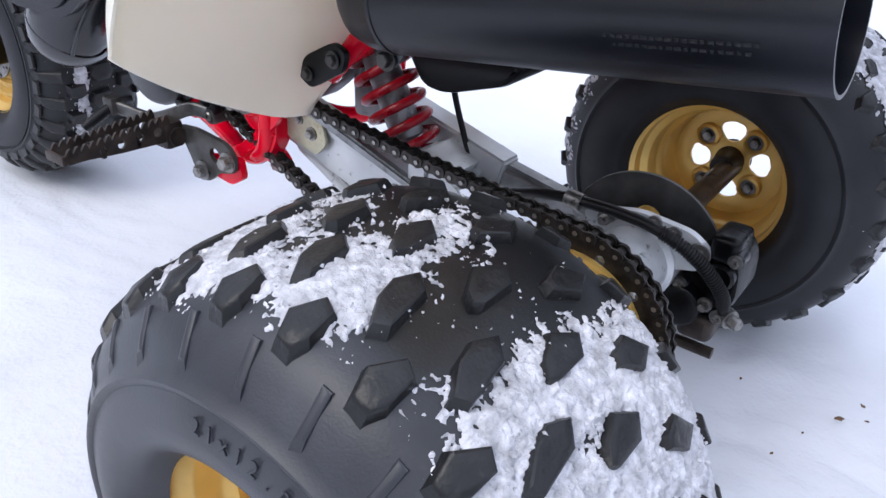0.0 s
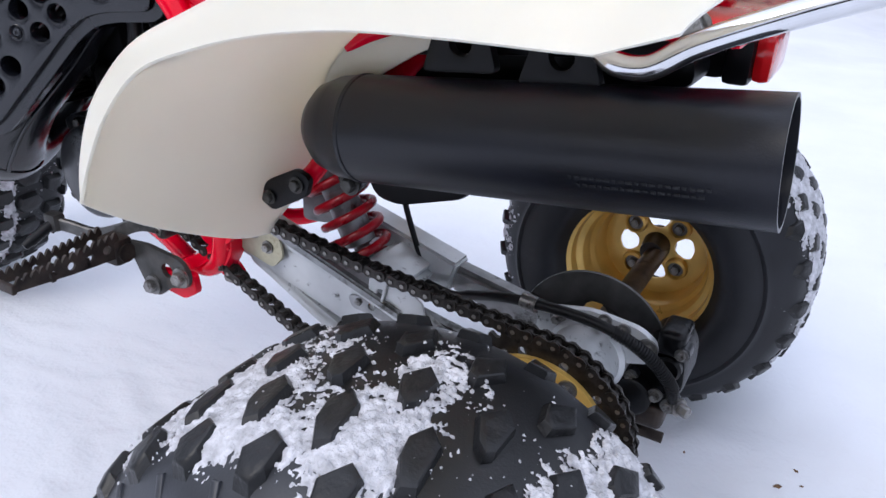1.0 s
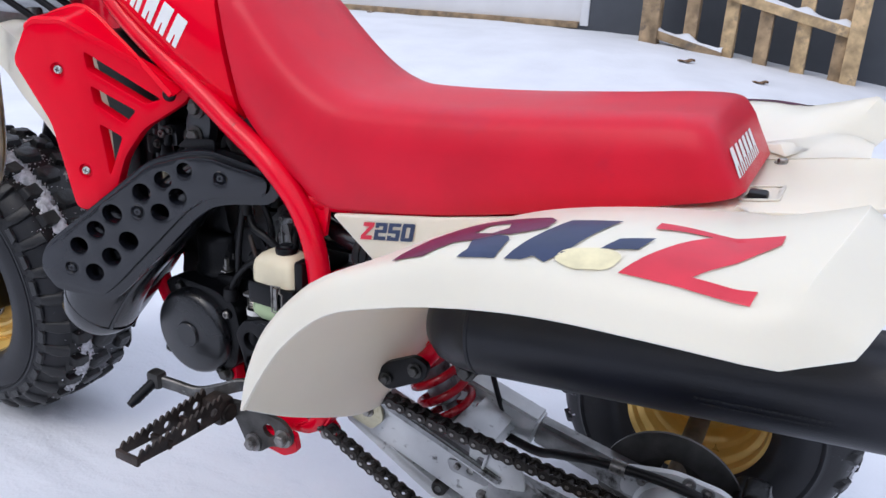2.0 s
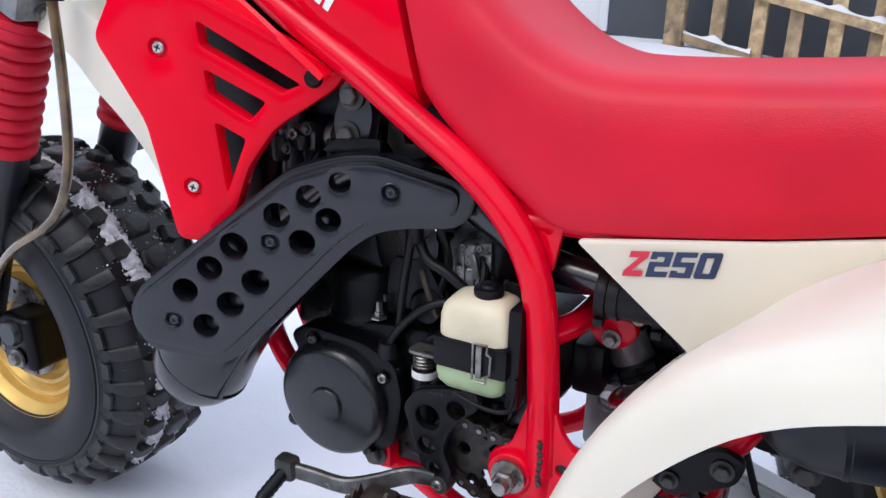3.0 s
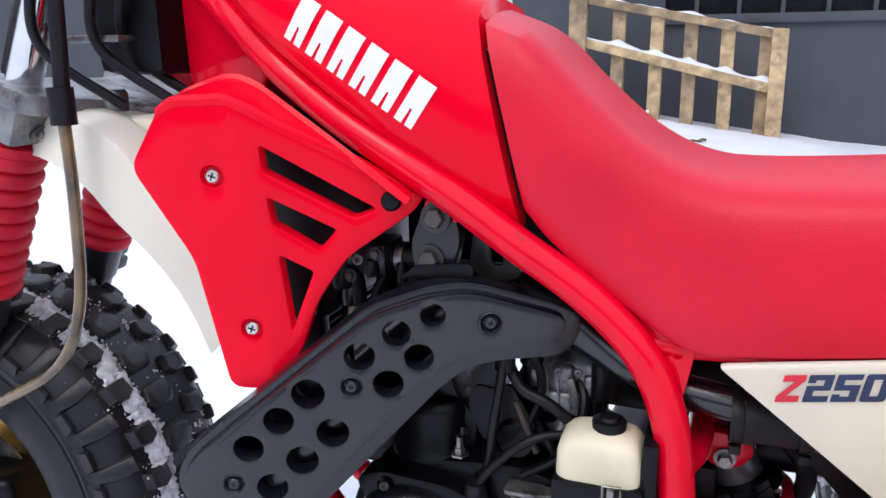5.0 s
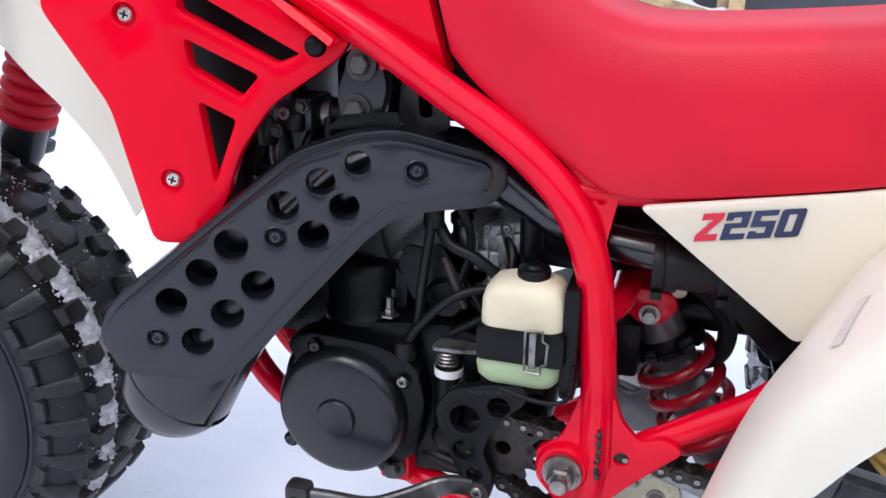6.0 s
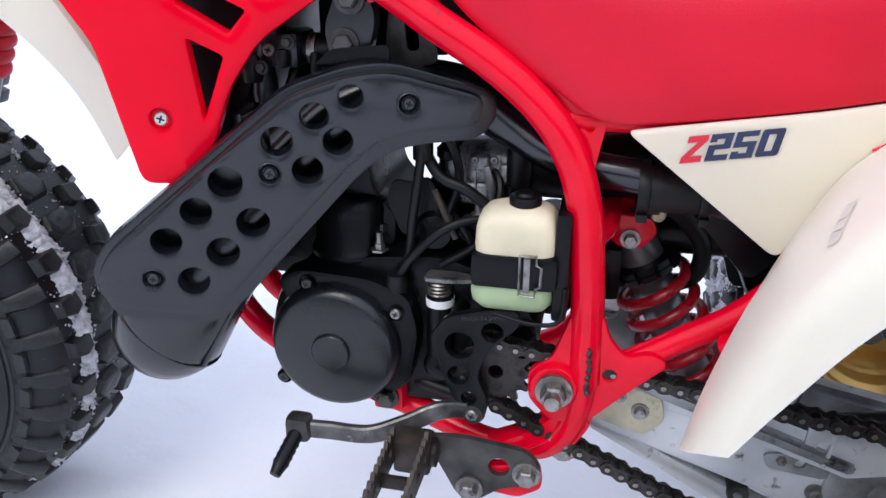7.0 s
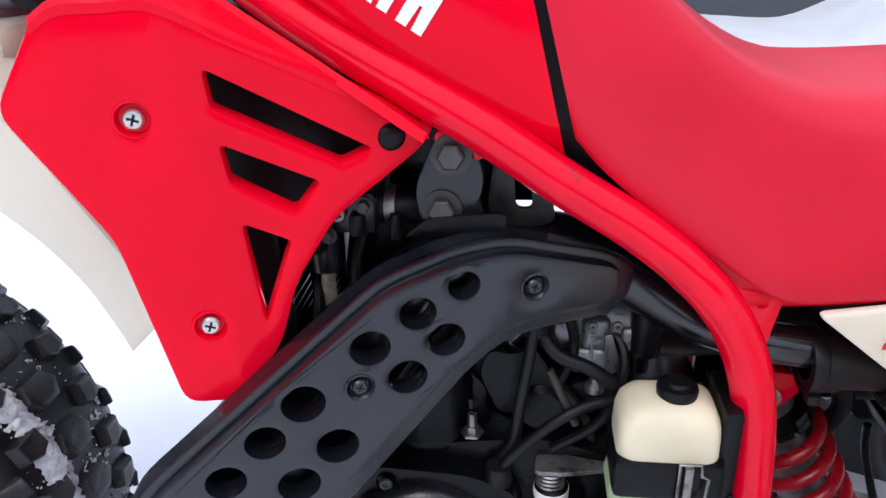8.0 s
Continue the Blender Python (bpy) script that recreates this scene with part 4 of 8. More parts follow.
def make_heat_shield():
    outline = round_poly([(-0.888, 0.508), (-0.876, 0.480), (-0.796, 0.465), (-0.774, 0.486), (-0.667, 0.607), (-0.641, 0.627), (-0.611, 0.634), (-0.557, 0.637), (-0.553, 0.668), (-0.633, 0.693), (-0.668, 0.690), (-0.716, 0.674), (-0.875, 0.537)], 0.014)
    holes = [(-0.666, 0.670, 0.010), (-0.696, 0.654, 0.0115), (-0.678, 0.631, 0.012), (-0.727, 0.633, 0.0125), (-0.704, 0.606, 0.0125), (-0.771, 0.598, 0.0135), (-0.752, 0.559, 0.0135),
             (-0.797, 0.572, 0.0125), (-0.779, 0.532, 0.0135), (-0.824, 0.545, 0.0125), (-0.806, 0.505, 0.0130)]
    n = Vector((0.363, -0.932, 0)).normalized()
    screws = ((-0.619, 0.662), (-0.735, 0.604), (-0.839, 0.509))
    round_holes = [ring2d(x, z, r - 0.0006, 20) for x, z, r in holes] + [ring2d(x, z, 0.0082, 20) for x, z in screws]
    # the flange is widest along the lower edge and at the tip
    flange = []
    for (x, z), (fx, fz) in zip(outline, inset(outline, -0.012)):
        w = 0.35 + 0.65 * smooth01(-0.2, 0.6, ((fx - x) * 0.65 - (fz - z) * 0.75) / 0.012)
        flange.append((x + (fx - x) * w, z + (fz - z) * w))
    bm = plate(bmesh.new(), flange, 0.007, round_holes, lambda x, z: SHIELD(x, z) - n * 0.0180, n, bevel=0.0030)
    plate(bm, inset(outline, 0.0020), 0.0105, round_holes, lambda x, z: SHIELD(x, z) - n * 0.0100, n, bevel=0.0058)
    # skirt that closes the pan towards the pipe
    rims = [[bm.verts.new(SHIELD(x, z) - n * d) for x, z in flange] for d in (0.0145, 0.032)]
    for i in range(len(flange)):
        j = (i + 1) % len(flange)
        bm.faces.new((rims[0][i], rims[0][j], rims[1][j], rims[1][i]))
    # black back plate added so the holes along the upper edge look dark
    plate(bm, [(-0.735, 0.648), (-0.884, 0.526), (-0.858, 0.482), (-0.733, 0.590)], 0.002, (), lambda x, z: SHIELD(x, z) - n * 0.034, n)
    sh = part("heat_shield", bm, BLACK_SATIN, ATV, "satin black heat shield with round holes", smooth=35)
    for x, z in screws:
        p = SHIELD(x, z)
        bm = revolve(bmesh.new(), [(0.0, 0.0035), (0.0062, 0.0035), (0.0080, 0.0020), (0.0094, -0.0004), (0.0104, 0.0002)], seg=24)
        o = part("screw_recess", bm, BLACK_SATIN, sh)
        o.matrix_basis = Matrix.Translation(p) @ pose(0, 0, 0, 0, 0, 21.3)
        cross_screw("shield_screw", p - n * 0.0030, 0.0056, sh, BLACK_SATIN, (0, 0, 21.3))
    return sh


make_heat_shield()

# frame tubes
FRAME_LINE = [(-0.965, 0.045, 0.970), (-0.885, 0.080, 0.914), (-0.829, 0.100, 0.873), (-0.771, 0.106, 0.832), (-0.713, 0.111, 0.799), (-0.656, 0.115, 0.766), (-0.603, 0.119, 0.732), (-0.555, 0.122, 0.703),
              (-0.520, 0.125, 0.677), (-0.492, 0.127, 0.648), (-0.471, 0.128, 0.610), (-0.459, 0.129, 0.563), (-0.452, 0.129, 0.490), (-0.448, 0.130, 0.400)]
for side in (-1, 1):
    tube("frame_tube", [(x, side * y, z) for x, y, z in FRAME_LINE], 0.0158, RED_PAINT, ATV, "glossy red painted frame tube", sides=24)


def make_ignition_cover():
    bm = revolve(bmesh.new(), [(0, -0.138), (0.019, -0.138), (0.0205, -0.1365), (0.021, -0.134), (0.060, -0.132), (0.066, -0.129), (0.070, -0.121), (0.0715, -0.09), (0.0715, -0.06), (0, -0.06)], center=(-0.707, 0, 0.400), seg=64)
    return part("ignition_cover", bm, BLACK_CASE, ATV, "round satin black engine side cover")


make_ignition_cover()


def make_far_side():
    """The unseen far radiator shroud and clutch cover, added to keep light out of the engine bay."""
    n = Vector((0.305, 0.952, 0)).normalized()
    outline = round_poly([(-0.930, 0.796), (-0.894, 0.858), (-0.838, 0.859), (-0.679, 0.768), (-0.690, 0.752), (-0.748, 0.712), (-0.776, 0.670), (-0.790, 0.625), (-0.819, 0.587), (-0.857, 0.587), (-0.881, 0.712)], 0.012)
    slots = [[(-0.816, 0.815), (-0.814, 0.793), (-0.741, 0.749), (-0.723, 0.756)], [(-0.812, 0.769), (-0.757, 0.738), (-0.772, 0.720), (-0.809, 0.746)], [(-0.805, 0.716), (-0.778, 0.700), (-0.798, 0.646)]]
    bm = plate(bmesh.new(), outline, 0.012, [round_poly(h, 0.003, 2) for h in slots], lambda x, z: Vector((x, 0.133 - 0.32 * (x + 0.711), z)), n, bevel=0.004)
    part("radiator_shroud", bm, RED_PLASTIC, ATV, "glossy red plastic radiator shroud with three slots")
    bm = revolve(bmesh.new(), [(0, 0.142), (0.050, 0.142), (0.068, 0.136), (0.076, 0.122), (0.078, 0.09), (0, 0.09)], center=(-0.60, 0, 0.395), seg=48)
    part("clutch_cover", bm, BLACK_CASE, ATV, "unseen round black clutch cover, added on the far side")


make_far_side()


# ---- running gear ----
def bar_between(bm, a, b, h, w, h2=None, bevel=0.004):
    """A box-section beam from a to b, h high and w wide."""
    a, b = Vector(a), Vector(b)
    d = (b - a).normalized()
    side = d.cross(Vector((0, 0, 1))).normalized()
    up = side.cross(d)
    vs = []
    for p, hh in ((a, h), (b, h2 or h)):
        vs.append([bm.verts.new(p + side * sx * w / 2 + up * sz * hh / 2) for sx, sz in ((-1, -1), (1, -1), (1, 1), (-1, 1))])
    fs = [bm.faces.new(vs[0][::-1]), bm.faces.new(vs[1])]
    fs += [bm.faces.new((vs[0][i], vs[0][(i + 1) % 4], vs[1][(i + 1) % 4], vs[1][i])) for i in range(4)]
    if bevel:
        bmesh.ops.bevel(bm, geom=list({e for f in fs for e in f.edges}), offset=bevel, segments=2, affect="EDGES")
    return bm


def make_swingarm():
    bm = bmesh.new()
    bar_between(bm, (-0.452, -0.082, 0.368), (-0.20, -0.082, 0.288), 0.070, 0.034, 0.072)
    arm = part("swingarm", bm, SILVER, ATV, "silver box-section swingarm, chipped and oily")
    bm = bmesh.new()
    bar_between(bm, (-0.205, -0.082, 0.289), (-0.02, -0.070, 0.246), 0.074, 0.030, 0.072, 0.008)
    part("arm_end", bm, ALU, arm, "grimy cast end of the swingarm")
    bm = bmesh.new()
    bar_between(bm, (-0.452, 0.068, 0.368), (-0.20, 0.068, 0.297), 0.052, 0.040, 0.050)
    part("far_arm", bm, SILVER, arm)
    bm = bmesh.new()
    bar_between(bm, (-0.205, 0.068, 0.298), (-0.03, 0.062, 0.262), 0.040, 0.034, 0.05, 0.008)
    part("far_arm_end", bm, ALU, arm)
    bm = bmesh.new()
    bar_between(bm, (-0.30, 0.0, 0.322), (-0.235, 0.0, 0.290), 0.04, 0.15, 0.04, 0.01)
    part("cross_brace", bm, SILVER, arm)
    # lower rail of the near arm, with a black sheet as the hollow's shade
    bm = plate(bmesh.new(), round_poly([(-0.445, 0.334), (-0.405, 0.322), (-0.345, 0.290), (-0.285, 0.262), (-0.235, 0.240), (-0.265, 0.234), (-0.300, 0.242), (-0.405, 0.300), (-0.440, 0.318)], 0.006), 0.020, (), in_plane(-0.072), bevel=0.003)
    part("lower_rail", bm, SILVER, arm, "silver lower rail of the swingarm")
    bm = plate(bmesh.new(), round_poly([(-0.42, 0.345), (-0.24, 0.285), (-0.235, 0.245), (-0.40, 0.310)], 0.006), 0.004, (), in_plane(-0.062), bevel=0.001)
    part("inner_web", bm, SHADED_OILY_CAST, arm, "black sheet standing for the shade in the swingarm hollow")
    bm = revolve(bmesh.new(), [(0.005, -0.098), (0.010, -0.098), (0.0115, -0.095), (0.0115, -0.075), (0.005, -0.075)], center=(-0.282, 0, 0.262), seg=20)
    part("rail_bush", bm, DARK_METAL, arm)
    bm = plate(bmesh.new(), round_poly([(-0.234, 0.332), (-0.232, 0.366), (-0.204, 0.371), (-0.156, 0.345), (-0.150, 0.318), (-0.19, 0.308), (-0.216, 0.318)], 0.006), 0.003, [ring2d(-0.215, 0.340, 0.007, 16)], in_plane(-0.104), bevel=0.0008)
    part("folded_guide", bm, SILVER, arm, "chipped silver folded chain guide")
    bm = bmesh.new()
    bar_between(bm, (-0.203, -0.1075, 0.368), (-0.214, -0.1075, 0.322), 0.004, 0.008, 0.004, 0.001)
    part("guide_fold", bm, SILVER, arm)
    # chain slider along the top
    bm = bmesh.new()
    bar_between(bm, (-0.43, -0.106, 0.402), (-0.185, -0.106, 0.320), 0.015, 0.014, 0.012, 0.003)
    part("chain_slider", bm, ALU, arm, "dark chain slider worn to a bright edge")
    bm = plate(bmesh.new(), round_poly([(-0.40, 0.388), (-0.19, 0.320), (-0.186, 0.306), (-0.40, 0.372)], 0.006), 0.004, (), in_plane(-0.100), bevel=0.001)
    part("slider_plate", bm, SILVER, arm)
    # rear gusset with an eye
    bm = plate(bmesh.new(), round_poly([(-0.20, 0.330), (-0.165, 0.338), (-0.10, 0.300), (-0.03, 0.288), (-0.03, 0.235), (-0.12, 0.245), (-0.21, 0.275)], 0.012), 0.006, [ring2d(-0.176, 0.318, 0.009, 16)], in_plane(-0.098), bevel=0.0015)
    part("gusset", bm, ALU, arm, "dirty cast gusset")
    # pivot plate
    bm = plate(bmesh.new(), round_poly([(-0.440, 0.385), (-0.395, 0.395), (-0.372, 0.378), (-0.366, 0.350), (-0.385, 0.330), (-0.440, 0.345)], 0.008), 0.004, (), in_plane(-0.106), bevel=0.001)
    p = part("pivot_plate", bm, BRASS, arm, "yellowed plated chain guide plate")
    bolt("plate_bolt", (-0.391, -0.110, 0.359), 0.006, 0.008, p)
    # chain guide, adjuster and bolts on the near arm
    bm = plate(bmesh.new(), round_poly([(-0.268, 0.322), (-0.228, 0.330), (-0.200, 0.318), (-0.206, 0.300), (-0.262, 0.306)], 0.006), 0.003, [ring2d(-0.232, 0.315, 0.005, 12)], in_plane(-0.1005), bevel=0.0008)
    part("chain_guide", bm, ALU, arm, "dented grey chain guide plate")
    for bx, bz, br in ((-0.250, 0.318, 0.005), (-0.212, 0.282, 0.0065), (-0.135, 0.268, 0.006), (-0.062, 0.262, 0.0075), (-0.10, 0.286, 0.005)):
        bolt("arm_bolt", (bx, -0.1035 if bx > -0.2 else -0.1005, bz), br, 0.008, arm, STEEL)
    bm = plate(bmesh.new(), round_poly([(-0.165, 0.305), (-0.09, 0.292), (-0.045, 0.282), (-0.05, 0.262), (-0.10, 0.258), (-0.17, 0.282)], 0.008), 0.005, [round_poly([(-0.125, 0.286), (-0.075, 0.277), (-0.078, 0.268), (-0.125, 0.274)], 0.004)], in_plane(-0.1045), bevel=0.0012)
    part("adjuster_plate", bm, ALU, arm, "grimy cast chain adjuster plate")
    bolt("plate_bolt", (-0.413, -0.110, 0.374), 0.005, 0.006, p)
    return arm


make_swingarm()


def make_axle():
    bm = revolve(bmesh.new(), [(0, -0.46), (0.017, -0.46), (0.017, 0.47), (0, 0.47)], seg=24)
    ax = part("axle", bm, AXLE, ATV, "rusty steel rear axle")
    ax.matrix_basis = pose(0, 0, 0.2445, 1.0, 0, 0)
    bm = revolve(bmesh.new(), [(0.030, -0.075), (0.044, -0.072), (0.048, -0.06), (0.050, -0.02), (0.046, -0.01), (0.046, 0.015), (0.052, 0.02), (0.052, 0.045), (0.042, 0.05), (0.025, 0.055)], center=(0.012, 0, 0.262), seg=40)
    car = part("bearing_carrier", bm, SILVER, ATV, "grimy cast aluminium bearing carrier")
    for a in range(6):
        c = math.radians(60 * a + 10)
        bolt("carrier_bolt", (0.012 + 0.046 * math.cos(c), -0.06, 0.262 + 0.046 * math.sin(c)), 0.006, 0.010, car)
    bm = plate(bmesh.new(), round_poly([(-0.06, 0.31), (0.01, 0.325), (0.075, 0.318), (0.10, 0.300), (0.095, 0.275), (0.05, 0.262), (-0.06, 0.268)], 0.012), 0.010, (), in_plane(0.035), bevel=0.002)
    part("caliper_bracket", bm, SILVER, ATV, "cast aluminium caliper bracket")
    for x, z, r in ((0.086, 0.296, 0.009), (0.03, 0.318, 0.006), (0.055, 0.312, 0.006), (-0.03, 0.305, 0.007)):
        bolt("bracket_bolt", (x, 0.024, z), r, 0.014, car, STEEL)


make_axle()


def make_rear_brake():
    bm = plate(bmesh.new(), ring2d(0, 0, 0.103, 64), 0.005, [ring2d(0, 0, 0.062, 40)], in_plane(0.0025), bevel=0.001)
    d = part("rear_brake_disc", bm, DISC, ATV, "dark steel rear brake disc")
    d.matrix_basis = pose(0, 0.077, 0.249)
    bm = plate(bmesh.new(), ring2d(0, 0, 0.066, 40), 0.006, [ring2d(0.043 * math.cos(a), 0.043 * math.sin(a), 0.0175, 16) for a in np.arange(0.3, 6.2, math.pi / 2.5)], in_plane(0.008))
    part("disc_carrier", bm, DARK_METAL, d)
    bm = plate(bmesh.new(), round_poly([(0.060, 0.215), (0.066, 0.268), (0.086, 0.300), (0.118, 0.302), (0.132, 0.280), (0.134, 0.240), (0.118, 0.206), (0.086, 0.196)], 0.012), 0.070, (), in_plane(0.112), bevel=0.009)
    cal = part("brake_caliper", bm, SHADED_OILY_CAST, ATV, "black cast brake caliper")
    for x, z, r, y in ((0.075, 0.222, 0.026, 0.018), (0.112, 0.270, 0.017, 0.030)):
        bm = revolve(bmesh.new(), [(0, y), (r * 0.8, y), (r, y + 0.004), (r, 0.05)], center=(x, 0, z), seg=28)
        part("piston_cap", bm, SHADED_OILY_CAST, cal)
    bm = bmesh.new()
    box(bm, (0.094, 0.03, 0.288), (0.128, 0.085, 0.322), 0.010, 3)
    part("caliper_ear", bm, SHADED_OILY_CAST, cal)
    bm = bmesh.new()
    box(bm, (0.075, 0.03, 0.176), (0.118, 0.075, 0.212), 0.012, 3)
    part("caliper_foot", bm, RUST, cal)
    for dx, dz, rr in ((0.078, 0.288, 0.011), (0.126, 0.298, 0.010), (0.122, 0.222, 0.012), (0.070, 0.246, 0.010)):
        bm = revolve(bmesh.new(), [(0, 0.028), (rr * 0.7, 0.028), (rr, 0.031), (rr, 0.05), (0, 0.05)], center=(dx, 0, dz), seg=18)
        part("caliper_boss", bm, BLACK_CASE, cal)
        bolt("caliper_bolt", (dx, 0.029, dz), rr * 0.55, 0.007, cal, STEEL)
    bolt("bleed_nipple", (0.132, 0.035, 0.222), 0.008, 0.018, cal, STEEL, (0, 0, 60))
    bolt("pad_pin", (0.105, 0.026, 0.235), 0.006, 0.012, cal, STEEL)
    # brake hose with a spring guard
    pts = spline([(-0.33, 0.05, 0.300), (-0.20, 0.03, 0.285), (-0.15, 0.01, 0.305), (-0.102, -0.008, 0.326), (-0.058, -0.012, 0.333), (0.001, -0.012, 0.334), (0.05, -0.01, 0.326), (0.095, 0.0, 0.300), (0.122, 0.015, 0.262), (0.126, 0.03, 0.232)], 14)
    hose = part("brake_hose", sweep(bmesh.new(), pts, 0.0068, 12), CABLE, ATV, "black brake hose in a coiled guard")
    # one long coil wound round the hose
    coil, u = [], Vector((0, 1, 0))
    for i in range(84, len(pts) - 6):
        d0 = (pts[i + 1] - pts[i - 1]).normalized()
        u = (u - d0 * u.dot(d0)).normalized()
        v = d0.cross(u)
        for j in range(10):
            q = pts[i].lerp(pts[i + 1], j / 10)
            coil.append(q + (u * math.cos(j * math.pi / 5) + v * math.sin(j * math.pi / 5)) * 0.0075)
    part("hose_guard", sweep(bmesh.new(), coil, 0.0013, 5), CABLE, hose)
    bm = revolve(bmesh.new(), [(0.006, -0.01), (0.0105, -0.01), (0.0105, 0.01), (0.006, 0.01)], axis="x", seg=20)
    c = part("hose_clamp", bm, STEEL, hose, "bright steel hose clamp")
    c.matrix_basis = pose(-0.058, -0.012, 0.333, 0, 6, 0)


make_rear_brake()

SPROCKET_Y = -0.122
REAR_C, FRONT_C = (0.002, 0.2455), (-0.536, 0.394)
PITCH = 0.015875


def make_sprocket(center, teeth, name, label):
    r = PITCH / 2 / math.sin(math.pi / teeth)
    pts = []
    for k in range(teeth):
        for f, rr in ((-0.5, r - 0.004), (-0.28, r - 0.002), (-0.12, r + 0.0045), (0.12, r + 0.0045), (0.28, r - 0.002)):
            a = 2 * math.pi * (k + f) / teeth
            pts.append((rr * math.cos(a), rr * math.sin(a)))
    if teeth > 20:
        holes = [ring2d(0, 0, 0.078, 48)] + [ring2d(0.094 * math.cos(a), 0.094 * math.sin(a), 0.0055, 10) for a in np.arange(0.2, 6.4, math.pi / 6)]
    else:
        holes = [ring2d(0, 0, 0.008, 12)]
    bm = plate(bmesh.new(), pts, 0.006, holes, in_plane(0.003), bevel=0.0)
    s = part(name, bm, CHAIN, ATV, label, smooth=30)
    s.matrix_basis = pose(center[0], SPROCKET_Y, center[1])
    return s, r


REAR_SPROCKET, R_REAR = make_sprocket(REAR_C, 45, "rear_sprocket", "dark oily steel sprocket")
FRONT_SPROCKET, R_FRONT = make_sprocket(FRONT_C, 13, "front_sprocket", "dark steel drive sprocket")


def make_sprocket_hub():
    holes = []
    for k in range(6):
        a = math.radians(60 * k + 30)
        pts = [(rr * math.cos(a + da), rr * math.sin(a + da)) for rr, da in ((0.040, -0.25), (0.066, -0.33), (0.070, 0.0), (0.066, 0.33), (0.040, 0.25))]
        holes.append(round_poly(pts, 0.006, 2))
    bm = plate(bmesh.new(), ring2d(0, 0, 0.091, 48), 0.007, holes, in_plane(-0.0035), bevel=0.0015)
    hub = part("sprocket_carrier", bm, GOLD, REAR_SPROCKET, "gold sprocket carrier")
    for k in range(6):
        a = math.radians(60 * k)
        bolt("sprocket_nut", (0.079 * math.cos(a), -0.0105, 0.079 * math.sin(a)), 0.0075, 0.012, REAR_SPROCKET, STEEL)
    bm = revolve(bmesh.new(), [(0.018, -0.035), (0.030, -0.033), (0.034, -0.02), (0.034, 0.02)], seg=28)
    part("sprocket_boss", bm, RUST, REAR_SPROCKET)


make_sprocket_hub()


def make_chain():
    """A roller chain round both sprockets: outer and inner plates in turn, each link a piece."""
    (x0, z0), (x1, z1) = FRONT_C, REAR_C
    d = math.hypot(x1 - x0, z1 - z0)
    base = math.atan2(z1 - z0, x1 - x0)
    off = math.asin((R_REAR - R_FRONT) / d)
    straight = math.sqrt(d * d - (R_REAR - R_FRONT) ** 2)
    up_a, low_a = base + math.pi / 2 + off, base - math.pi / 2 - off
    total = 2 * straight + R_REAR * (math.pi + 2 * off) + R_FRONT * (math.pi - 2 * off)
    count = 2 * round(total / PITCH / 2)

    def at(s):
        s = s % total
        if s < straight:
            t = s / straight
            sag = -0.007 * math.sin(math.pi * t)
            a = Vector((x0 + R_FRONT * math.cos(up_a), z0 + R_FRONT * math.sin(up_a)))
            b = Vector((x1 + R_REAR * math.cos(up_a), z1 + R_REAR * math.sin(up_a)))
            return a.lerp(b, t) + Vector((0, sag))
        s -= straight
        if s < R_REAR * (math.pi + 2 * off):
            a = up_a - s / R_REAR
            return Vector((x1 + R_REAR * math.cos(a), z1 + R_REAR * math.sin(a)))
        s -= R_REAR * (math.pi + 2 * off)
        if s < straight:
            t = s / straight
            a = Vector((x1 + R_REAR * math.cos(low_a), z1 + R_REAR * math.sin(low_a)))
            b = Vector((x0 + R_FRONT * math.cos(low_a), z0 + R_FRONT * math.sin(low_a)))
            return a.lerp(b, t) + Vector((0, -0.010 * math.sin(math.pi * t)))
        s -= straight
        a = low_a - s / R_FRONT
        return Vector((x0 + R_FRONT * math.cos(a), z0 + R_FRONT * math.sin(a)))

    chain = new("chain")
    chain.parent = ATV
    chain["label"] = "dark oily roller chain"

    def link_mesh(outer):
        bm = bmesh.new()
        h = PITCH / 2
        pts = []
        for cx, a0 in ((h, -90), (-h, 90)):
            for k in range(7):
                a = math.radians(a0 + 30 * k)
                pts.append((cx + 0.0074 * math.cos(a), 0.0074 * math.sin(a)))
            pts.append((0, 0.0052 if cx > 0 else -0.0052))
        y = 0.0085 if outer else 0.0058
        for s in (-1, 1):
            plate(bm, pts, 0.002, (), in_plane(s * y + 0.001))
        for cx in (-h, h):
            if outer:
                revolve(bm, [(0, -0.0110), (0.0028, -0.0110), (0.0028, 0.0110), (0, 0.0110)], center=(cx, 0, 0), seg=8)
            else:
                revolve(bm, [(0, -0.0055), (0.0050, -0.0055), (0.0050, 0.0055), (0, 0.0055)], center=(cx, 0, 0), seg=10)
        return bm

    kinds = [None, None]
    step = total / count
    for k in range(count):
        a, b = at(k * step), at((k + 1) * step)
        mid, ang = (a + b) / 2, math.atan2(b.y - a.y, b.x - a.x)
        m = pose(mid.x, SPROCKET_Y, mid.y, 0, -math.degrees(ang), 0)
        if kinds[k % 2] is None:
            kinds[k % 2] = part("chain_link", link_mesh(k % 2 == 0), CHAIN, chain, smooth=30)
            kinds[k % 2].matrix_basis = m
            me = kinds[k % 2].data
            me.materials.append(BOLT)
            for poly in me.polygons:
                if abs(poly.center.y) > 0.0104:
                    poly.material_index = 1
        else:
            again(kinds[k % 2], m, chain)


make_chain()


